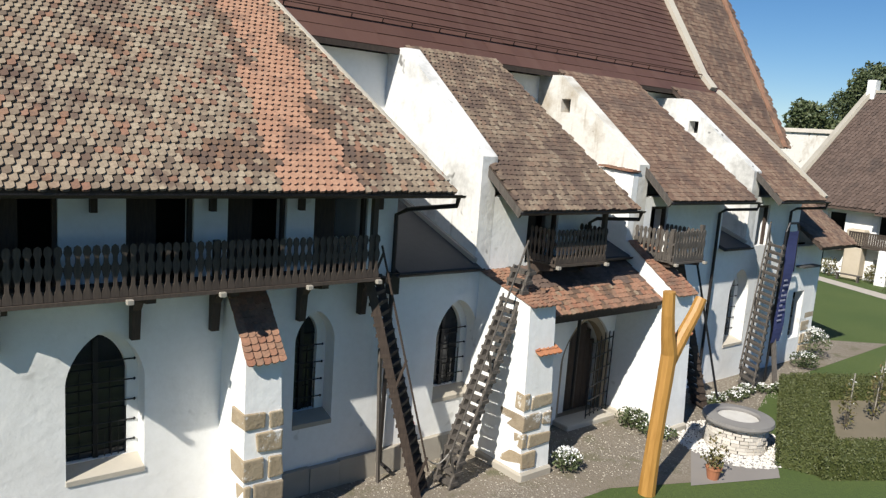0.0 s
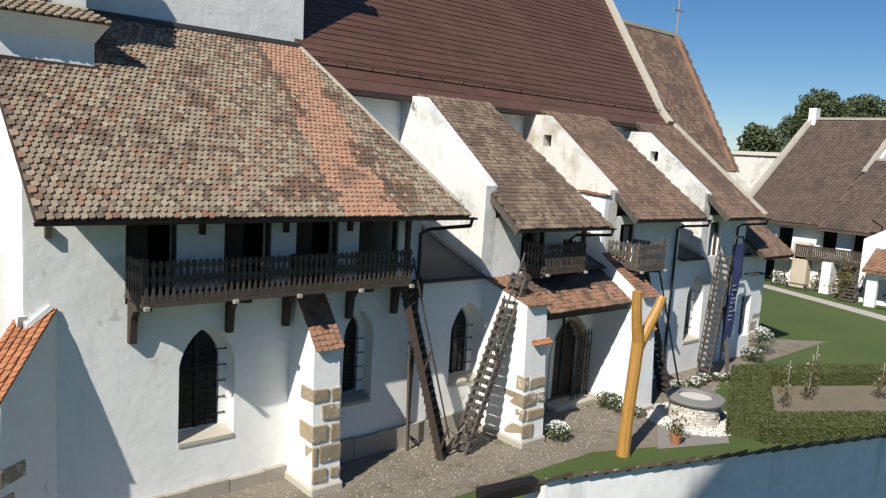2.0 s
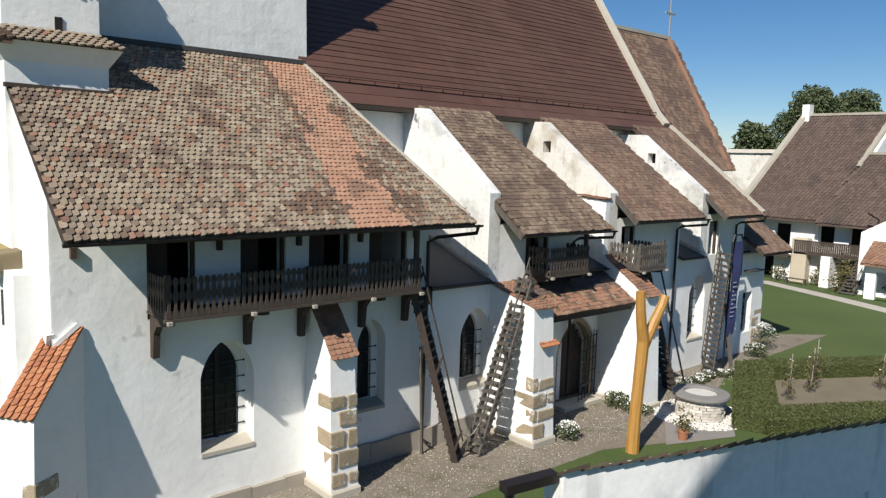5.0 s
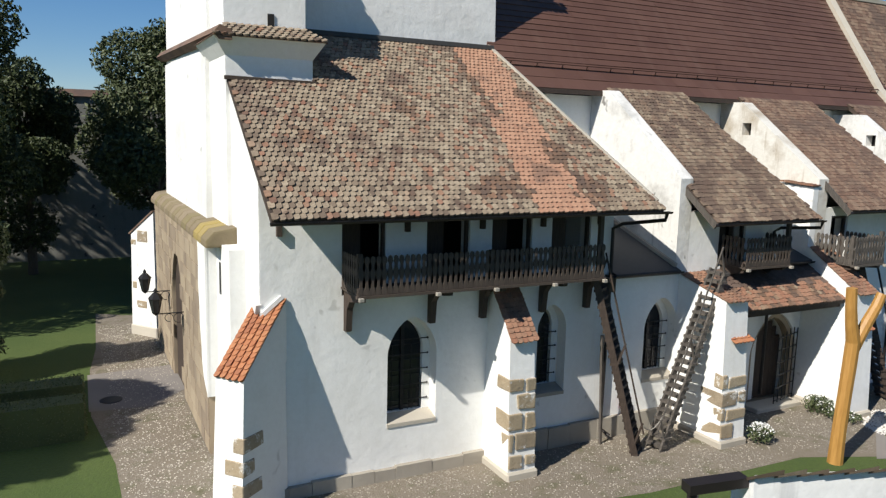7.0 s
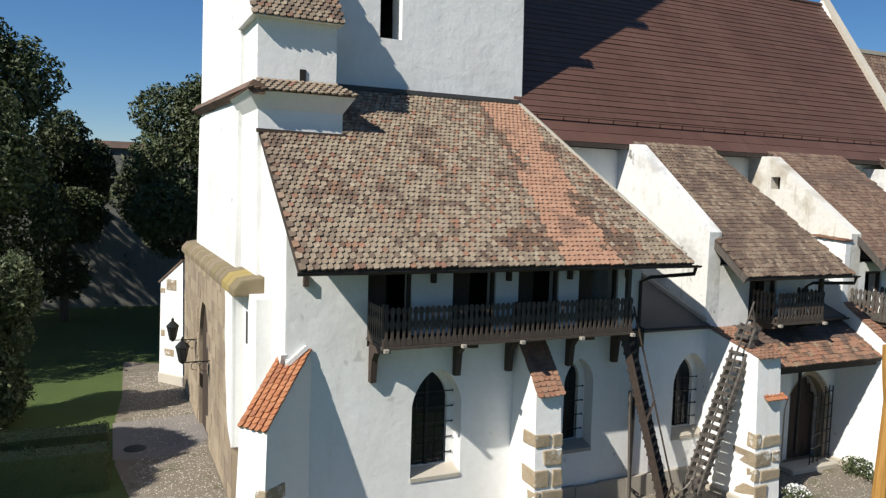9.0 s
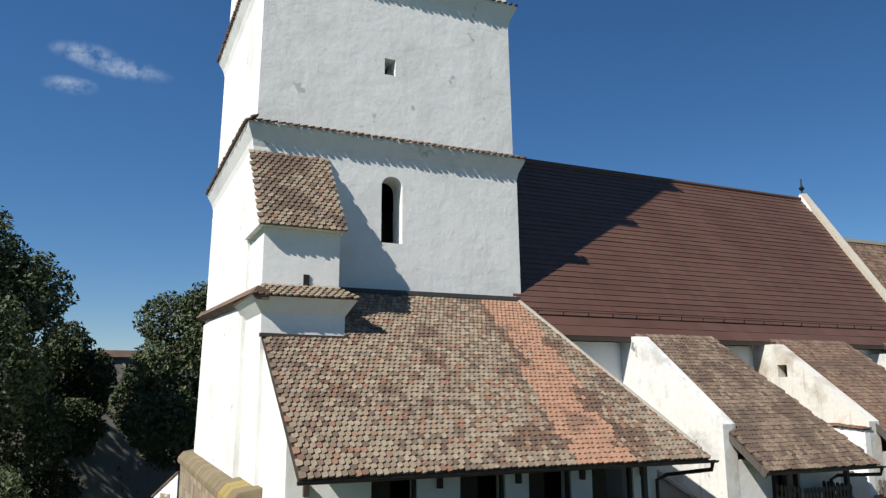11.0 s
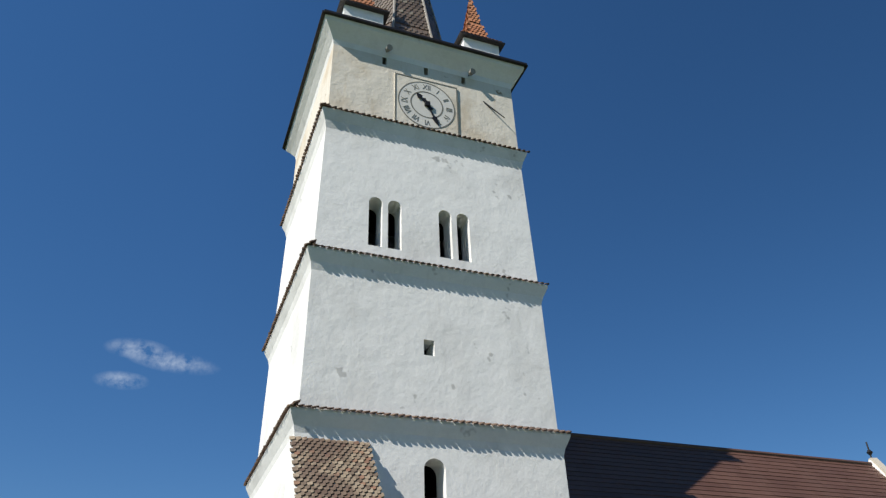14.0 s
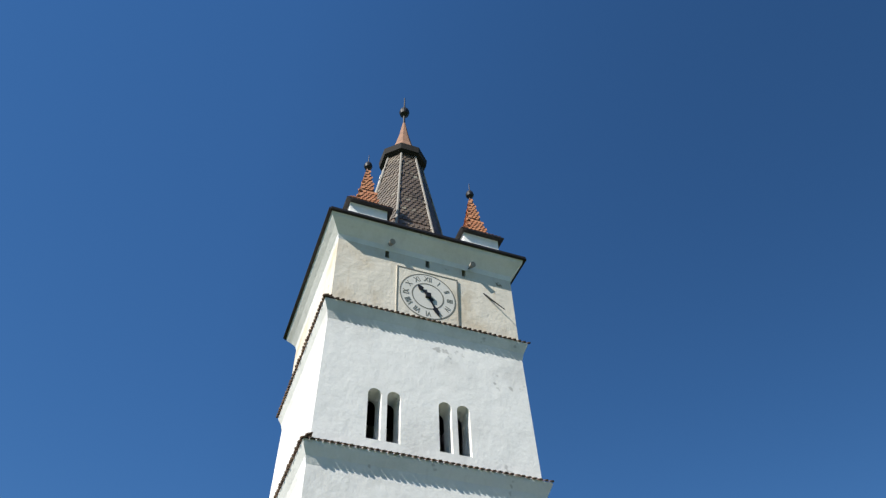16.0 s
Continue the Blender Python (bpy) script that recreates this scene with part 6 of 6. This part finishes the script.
for side, z, w, h in ((0.05, 4.2, 0.62, 0.5), (-0.1, 1.25, 0.6, 0.32), (-0.5, 4.05, 0.3, 0.22), (-0.5, 2.1, 0.25, 0.3)):
    bm = bmesh.new()
    prism(bm, [fpt(0.02, side - w / 2, z), fpt(0.02, side + w / 2, z), fpt(0.02, side + w / 2, z + h), fpt(0.02, side - w / 2, z + h)], -fn * 0.2)
    part("quoin_stone", bevelled(bm, 0.02), M_QUOIN, fb)
part("slot", B(3.47, 3.505, 19.86, 20.0, 4.75, 5.6), M_LEAD, portal, "narrow grey slot in the limewash")


# ---- fortress buildings at the far side of the court ----
far = thing("court_house", "white court house with steep old tile roof and wooden gallery", "house", at=(64, 26, 0))
part("wall", panel([(20.4, 0), (32.0, 0), (32.0, 5.3), (20.4, 5.3)], [[(21.4, 2.6), (22.5, 2.6), (22.5, 4.7), (21.4, 4.7)], [(23.6, 3.0), (24.8, 3.0), (24.8, 4.8), (23.6, 4.8)], [(27.0, 2.5), (28.3, 2.5), (28.3, 4.6), (27.0, 4.6)],
     [(21.9, 0.0), (23.0, 0.0), (23.0, 2.1), (21.9, 2.1)], [(28.2, 0), (29.8, 0), (29.8, 2.2), (28.2, 2.2)], [(24.3, 0.9), (24.7, 0.9), (24.7, 1.6), (24.3, 1.6)]], lambda u, v: (61.0, u, v), (0.5, 0, 0)), M_PLASTER, far)
# near-black sheet for the shade inside the court house
part("dark_back", B(63.0, 63.1, 20.5, 31.9, 0, 5.2), M_DARK, far)
part("rear_wall", B(69.0, 69.5, 20.4, 32.0, 0, 5.3), M_PLASTER, far)
part("door_leaf", B(61.3, 61.35, 21.92, 22.98, 0.02, 2.08), M_GREYWOOD, far, "grey plank door")
bm = bmesh.new()
prism(bm, [(60.0, 24.4, 5.1), (60.0, 31.6, 5.1), (65.2, 28.4, 13.6), (65.2, 21.6, 13.6)], (0, 0, -0.2))
prism(bm, [(70.4, 20.7, 5.1), (70.4, 31.6, 5.1), (65.2, 28.4, 13.6), (65.2, 21.4, 13.6)], (0, 0, -0.2))
part("roof_deck", bm, M_TILE_D, far)
up = Vector((5.2, 0, 8.5))
tiles("roof_tiles", far, (59.95, 31.6, 5.1), (0, -1, 0), up, 10.9, up.length, M_TILE_D, 0.3, 0.28, keep=lambda u, v: 3.2 * v / up.length < u < 7.2 + 2.8 * v / up.length, seed=81)
part("gable", prism(bmesh.new(), [(63.3, 22.4, 10.3), (65.2, 21.5, 13.6), (68.0, 21.5, 10.3)], (0, -0.3, 0)), M_PLASTER, far)
part("gable_coping", beam(bmesh.new(), (62.6, 22.95, 9.4), (65.2, 21.5, 13.75), 0.5, 0.2), M_FOOT, far)
part("north_coping", beam(bmesh.new(), (60.0, 31.6, 5.2), (65.2, 28.4, 13.75), 0.6, 0.25), M_FOOT, far)
part("ridge_cap", beam(bmesh.new(), (65.2, 28.4, 13.65), (65.2, 21.4, 13.65), 0.4, 0.2), M_FOOT, far)
part("chimney", B(64.8, 65.6, 28.0, 28.6, 12.8, 14.5), M_PLASTER, far)
ga = part("gallery_floor", B(60.0, 61.0, 20.9, 26.2, 2.35, 2.5), M_RAIL, far)
for k in range(34):
    part("rail_board", B(59.98, 60.01, 20.95 + k * 0.155, 21.08 + k * 0.155, 2.5, 3.4), M_RAIL, ga)
part("handrail", B(59.95, 60.05, 20.9, 26.2, 3.4, 3.48), M_RAIL, ga)
gb = part("gallery_floor", B(60.0, 61.0, 26.6, 31.0, 1.95, 2.1), M_RAIL, far)
for k in range(27):
    part("rail_board", B(59.98, 60.01, 26.65 + k * 0.155, 26.78 + k * 0.155, 2.1, 3.0), M_RAIL, gb)
part("handrail", B(59.95, 60.05, 26.6, 31.0, 3.0, 3.08), M_RAIL, gb)
part("rubble_pier", bevelled(B(60.0, 61.0, 25.2, 26.4, 0, 3.6), 0.08), M_RUBBLE, far, "bare rubble stone pier")
part("white_pier", B(59.6, 61.0, 23.2, 23.9, 0, 2.4), M_PLASTER, far)
stairs((60.3, 21.4, 2.4), (57.6, 21.6, 0.0), (0, -0.9, 0), 11, "weathered wooden stair overgrown with creeper", 1, 0.3)
ob = leaves("creeper", "yellowing creeper on the court stair", "creeper", lambda q: (58.9 + q.normal(0, 0.7), 21.9 + q.normal(0, 0.3), abs(1.1 + q.normal(0, 0.6))), 700, 0.12, M_IVY, 101)
bench = thing("garden_bench", "low wooden bench on the court lawn", "bench", at=(59, 25, 0))
part("seat", B(59.0, 59.4, 24.6, 26.4, 0.42, 0.48), M_GREYWOOD, bench)
for y in (24.8, 26.2):
    part("leg", B(59.05, 59.35, y - 0.05, y + 0.05, 0, 0.42), M_GREYWOOD, bench)
for k, (x, y) in enumerate(((60.2, 24.2), (60.0, 27.2), (59.6, 19.6), (59.0, 18.6))):
    shrub("garden_shrub", "dry brown shrub by the court house wall", x, y, 0.7, 1.4, M_IVY, 110 + k, 260, 0, 0.1)

side = thing("court_annex", "white court house with brown and orange tile roofs", "house", at=(64, 16, 0))
part("wall", panel([(8.0, 0), (20.9, 0), (20.9, 4.6), (17.6, 6.6), (8.0, 9.5)], [], lambda u, v: (58.8, u, v), (0.5, 0, 0)), M_PLASTER, side)
part("rear_wall_low", B(61.2, 61.6, 8.0, 20.4, 0, 4.9), M_PLASTER, side)
part("rear_wall", B(69.0, 69.5, 8.0, 20.3, 0, 6.3), M_PLASTER, side)
bm = bmesh.new()
prism(bm, [(59.7, 8.0, 4.95), (59.7, 24.6, 4.95), (63.2, 22.4, 10.4), (63.2, 8.0, 10.4)], (0, 0, -0.2))
prism(bm, [(69.8, 8.0, 6.0), (69.8, 20.7, 6.0), (63.2, 22.4, 10.4), (63.2, 8.0, 10.4)], (0, 0, -0.2))
part("roof_deck", bm, M_TILE_D, side)
up2 = Vector((3.5, 0, 5.45))
tiles("roof_tiles", side, (59.65, 24.6, 4.95), (0, -1, 0), up2, 14.0, up2.length, M_TILE_D, 0.3, 0.28, keep=lambda u, v: u > 2.2 * v / up2.length, seed=82)
part("ridge_cap", beam(bmesh.new(), (63.2, 22.4, 10.45), (63.2, 8.0, 10.45), 0.4, 0.2), M_FOOT, side)
part("lean_wall", panel([(8.0, 0), (19.8, 0), (19.8, 2.55), (8.0, 2.55)], [[(18.2, 0), (19.1, 0), (19.1, 2.0), (18.2, 2.0)]], lambda u, v: (57.2, u, v), (0.3, 0, 0)), M_PLASTER, side)
bm = bmesh.new()
prism(bm, [(56.6, 8.0, 2.55), (56.6, 20.0, 2.55), (58.75, 20.0, 4.0), (58.75, 8.0, 4.0)], (0, 0, -0.12))
part("lean_deck", bm, M_TILE_PORCH, side)
up3 = Vector((2.15, 0, 1.45))
tiles("lean_tiles", side, (56.55, 20.0, 2.57), (0, -1, 0), up3, 12.0, up3.length, M_TILE_PORCH, 0.3, 0.28, seed=83)
part("downpipe", rod(bmesh.new(), [(58.7, 20.5, 6.0), (59.05, 19.9, 5.6), (59.05, 19.9, 4.0)], 0.07, 6), M_GUTTER, side)

cw = thing("curtain_wall", "old white fortress curtain wall with tiled coping", "wall", "fortress walls", at=(67, 36, 0))
part("wall", B(66.0, 67.0, 28.6, 60.0, 0, 10.4), M_OLDPLASTER, cw)
part("coping", prism(bmesh.new(), [(65.8, 28.6, 10.4), (67.2, 28.6, 10.4), (66.5, 28.6, 10.75)], (0, 31.4, 0)), M_FOOT, cw)
cw2 = thing("curtain_wall", "fortress curtain wall with shade in its dark colour, behind the walnut trees", "wall", "fortress walls", at=(-5, 57, 0))
# shade carried by the wall's dark colour
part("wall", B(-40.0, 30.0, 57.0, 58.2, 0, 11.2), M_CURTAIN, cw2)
part("coping", prism(bmesh.new(), [(-40, 56.8, 11.2), (-40, 58.4, 11.2), (-40, 57.6, 11.7)], (70, 0, 0)), M_TILE_B, cw2)

# ---- low wall below the lookout ----
lw = thing("low_tiled_wall", "white limewashed garden wall with dark tile coping", "wall", at=(10.5, 5, 0))
a, b = Vector((7.50, 6.02, 0)), Vector((15.5, 3.42, 0))
d = (b - a).normalized()
s = Vector((-d.y, d.x, 0))
bm = bmesh.new()
hexa(bm, [a, b, b + s * 0.5, a + s * 0.5, a + Vector((0, 0, 4.93)), b + Vector((0, 0, 4.93)), b + s * 0.5 + Vector((0, 0, 4.52)), a + s * 0.5 + Vector((0, 0, 4.52))])
part("body", bm, plaster("stained_limewash", (0.78, 0.78, 0.77), (0.20, 0.21, 0.22), 0.75), lw)
rng = random.Random(8)
x = -0.05
while x < (b - a).length:
    w = rng.uniform(0.30, 0.36)
    j = rng.uniform(-0.012, 0.012)
    bm = bmesh.new()
    p = a + d * x
    q = p + d * (w + 0.07)
    o1, o2 = s * -0.09, s * 0.6
    hexa(bm, [p + o1 + Vector((0, 0, 4.93)), q + o1 + Vector((0, 0, 4.96)), q + o2 + Vector((0, 0, 4.53)), p + o2 + Vector((0, 0, 4.50)),
              p + o1 + Vector((0, 0, 4.96 + j)), q + o1 + Vector((0, 0, 5.02 + j)), q + o2 + Vector((0, 0, 4.58 + j)), p + o2 + Vector((0, 0, 4.54 + j))])
    part("coping_tile", bm, M_TILE_SPIRE, lw)
    x += w
gt = thing("box_gutter", "dark box gutter with a downpipe beside the low wall", "gutter", at=(7.2, 6.1, 4.7))
part("trough", beam(bmesh.new(), a + d * -0.02 + s * 0.2 + Vector((0, 0, 4.78)), a - d * 0.85 + s * 0.12 + Vector((0, 0, 4.75)), 0.2, 0.13), M_GUTTER, gt)
pz = a - d * 0.75 + s * 0.12
part("downpipe", rod(bmesh.new(), [pz + Vector((0, 0, 4.7)), pz], 0.07, 8), M_GUTTER, gt)

# an unseen tower, added beside the lookout to shade the end of the low wall
bw = thing("added_shade_tower", "plain white unseen tower added to shade the low wall", "tower", "fortress walls", at=(-3.4, -3.4, 0))
part("body", B(-5.6, -1.3, -6.1, 0.3, 0, 15.8), M_PLASTER, bw)
part("roof", prism(bmesh.new(), [(-5.6, -6.5, 15.8), (-5.6, 0.51, 15.8), (-5.6, -3.0, 26.5)], (4.3, 0, 0)), M_TILE_B, bw)


# ---- trees ----
def tree(x, y, h, lobes, mat, seed, label, leaf=0.22, n=9000, trunk=0.4, lean=0.0):
    t = thing("tree", label, "tree", "trees of the fortress", at=(x, y, 0))
    rng = random.Random(seed)
    top = Vector((x + lean, y, h * 0.6))
    part("trunk", rod(bmesh.new(), [(x, y, -0.1), (x + lean * 0.3, y + 0.1, h * 0.2), (x + lean * 0.7, y, h * 0.42), top], [trunk, trunk * 0.75, trunk * 0.55, trunk * 0.2], 9), M_BARK, t)
    bm = bmesh.new()
    base = Vector((x + lean * 0.5, y, h * 0.3))
    for cx, cy, cz, r in lobes:
        c = Vector((x + cx, y + cy, cz))
        mid = base.lerp(c, 0.5) + Vector((rng.uniform(-0.4, 0.4), rng.uniform(-0.4, 0.4), 0.4))
        rod(bm, [base, mid, c], [trunk * 0.4, trunk * 0.22, trunk * 0.06], 6)
    part("limb", bm, M_BARK, t)
    vol = [r ** 2 for *_, r in lobes]
    cum = np.cumsum(vol) / sum(vol)

    def spot(q):
        cx, cy, cz, r = lobes[int(np.searchsorted(cum, q.rand()))]
        v = q.normal(size=3)
        v /= np.linalg.norm(v)
        bumpy = 1 + 0.32 * noise.noise((v[0] * 2.3 + cx, v[1] * 2.3 + cy, v[2] * 2.3 + cz + seed)) + 0.15 * noise.noise((v[0] * 6 + cx, v[1] * 6, v[2] * 6 + seed))
        p = v * r * bumpy * (1 - 0.45 * q.rand() ** 2.2)
        return x + cx + p[0], y + cy + p[1], cz + p[2]

    ob = leaves("crown", "", "", spot, n, leaf, mat, seed, t, up=0.5)
    ob["kind"] = "stuff"


def lobes(n, rx, rz, zc, r, seed):
    q = random.Random(seed)
    out = [(0, 0, zc, r * 1.25)]
    for k in range(n):
        a, e = q.uniform(0, 6.28), q.uniform(-1, 1)
        w = math.sqrt(1 - e * e)
        out.append((rx * w * math.cos(a), rx * w * math.sin(a), zc + rz * e, r * q.uniform(0.7, 1.15)))
    return out


tree(-7.0, 40.6, 18.0, lobes(20, 4.3, 6.6, 8.9, 2.4, 1), M_LEAF, 201, "big dark walnut tree on the west lawn", 0.135, 90000, 0.5)
tree(4.6, 47.5, 16.0, lobes(13, 2.4, 4.6, 9.4, 1.9, 2), M_LEAF_L, 202, "leafy green tree behind the tower", 0.14, 38000, 0.4)
tree(-2.2, 52.0, 13.0, lobes(12, 2.0, 4.6, 7.2, 1.5, 3), M_LEAF, 203, "slender dark tree by the curtain wall", 0.14, 30000, 0.3)
tree(-3.9, 30.5, 7.0, lobes(10, 1.0, 2.6, 3.4, 1.15, 4), M_LEAF_L, 204, "tall shaggy shrub on the west lawn", 0.1, 26000, 0.2)
# two unseen trees, added to throw shade on the hedges and west path
tree(-13.0, 21.5, 13.6, lobes(16, 1.5, 1.1, 11.6, 1.15, 5), M_LEAF, 205, "unseen tree added to shade the west lawn and curtain wall", 0.3, 16000, 0.5)
tree(-15.4, 19.3, 13.6, lobes(20, 2.5, 1.3, 11.2, 1.5, 15), M_LEAF, 215, "unseen tree added to shade the west lawn and curtain wall", 0.32, 24000, 0.5)
# two more unseen trees, added to shade the curtain wall
tree(-13.0, 49.0, 18.0, lobes(12, 5.0, 5.0, 10.5, 3.0, 6), M_LEAF, 206, "unseen tree added to shade the west lawn and curtain wall", 0.3, 16000, 0.6)
tree(-11.5, 43.0, 15.0, lobes(14, 3.6, 5.0, 8.0, 2.4, 7), M_LEAF, 207, "unseen tree added to shade the west lawn and curtain wall", 0.28, 11000, 0.5)
tree(96.2, 38.8, 20.6, lobes(24, 4.9, 2.8, 14.7, 2.5, 8), M_LEAF_L, 208, "round broad tree beyond the fortress wall", 0.2, 60000, 0.6)
tree(88.0, 43.5, 14.5, lobes(9, 3.8, 2.2, 10.4, 2.2, 9), M_LEAF_L, 209, "low green tree beyond the fortress wall", 0.3, 14000, 0.5)

# far hills, with the haze put into their blue colour
bm = bmesh.new()
rng = random.Random(2)
N = 90
prev = None
for k in range(N + 1):
    a = math.radians(-40 + 150 * k / N)
    h = 26 + 14 * noise.noise((k * 0.13, 1.7, 0)) + 5 * noise.noise((k * 0.5, 0.2, 3))
    lo, hi, bk = (bm.verts.new((1250 * math.sin(a), 1250 * math.cos(a), -2)), bm.verts.new((1300 * math.sin(a), 1300 * math.cos(a), h)), bm.verts.new((1400 * math.sin(a), 1400 * math.cos(a), -2)))
    if prev:
        bm.faces.new((prev[0], lo, hi, prev[1]))
        bm.faces.new((prev[1], hi, bk, prev[2]))
    prev = (lo, hi, bk)
tagged(put("backdrop_hills", bm, M_HILL), "far hills tinted blue for haze beyond the fortress", "hills", kind="structure")

# a wisp of fair-weather cloud, its sunlit white given as a glow
def cloud_mat():
    m = Mat("thin_self_lit_cloud", 1.0)
    tc = m.node("ShaderNodeTexCoord")
    n = m.node("ShaderNodeTexNoise")
    n.inputs["Scale"].default_value = 0.035
    n.inputs["Detail"].default_value = 5
    n.inputs["Roughness"].default_value = 0.62
    m.link(tc.outputs["Object"], n.inputs["Vector"])
    gr = m.node("ShaderNodeTexGradient")
    gr.gradient_type = 'SPHERICAL'
    mp = m.node("ShaderNodeMapping")
    mp.inputs["Location"].default_value = (-1, -1, -1)
    mp.inputs["Scale"].default_value = (2, 2, 2)
    m.link(tc.outputs["Generated"], mp.inputs[0])
    m.link(mp.outputs[0], gr.inputs[0])
    mul = m.node("ShaderNodeMath")
    mul.operation = 'MULTIPLY'
    m.link(m.ramp(n.outputs["Fac"], [(0.38, g(0)), (0.8, g(0.6))]), mul.inputs[0])
    m.link(m.ramp(gr.outputs["Fac"], [(0.0, g(0)), (0.75, g(1))]), mul.inputs[1])
    m.b.inputs["Base Color"].default_value = (0.0, 0.0, 0.0, 1)
    m.b.inputs["Specular IOR Level"].default_value = 0.0
    # emission stands in for sunlight on the cloud; the base is black
    m.b.inputs["Emission Color"].default_value = (0.72, 0.80, 0.90, 1)
    m.b.inputs["Emission Strength"].default_value = 0.75
    m.link(mul.outputs[0], m.b.inputs["Alpha"])
    return m.m


M_CLOUD = cloud_mat()
for k, (az, el, w, h) in enumerate(((-0.3, 22.4, 84, 24), (-3.0, 23.0, 56, 20), (-3.7, 20.7, 46, 17))):
    a, e = radians(az), radians(el)
    way = Vector((math.sin(a) * math.cos(e), math.cos(a) * math.cos(e), math.sin(e)))
    c = Vector((0, 0, 9)) + way * 1400
    sx = Vector((math.cos(a), -math.sin(a), -0.12)).normalized()
    sy = sx.cross(way)
    bm = bmesh.new()
    bm.faces.new([bm.verts.new(c + sx * (i * w) + sy * (j * h)) for i, j in ((-1, -1), (1, -1), (1, 1), (-1, 1))])
    ob = tagged(put("backdrop_cloud", bm, M_CLOUD), "small white wisp of cloud in the blue sky", "cloud", kind="structure")
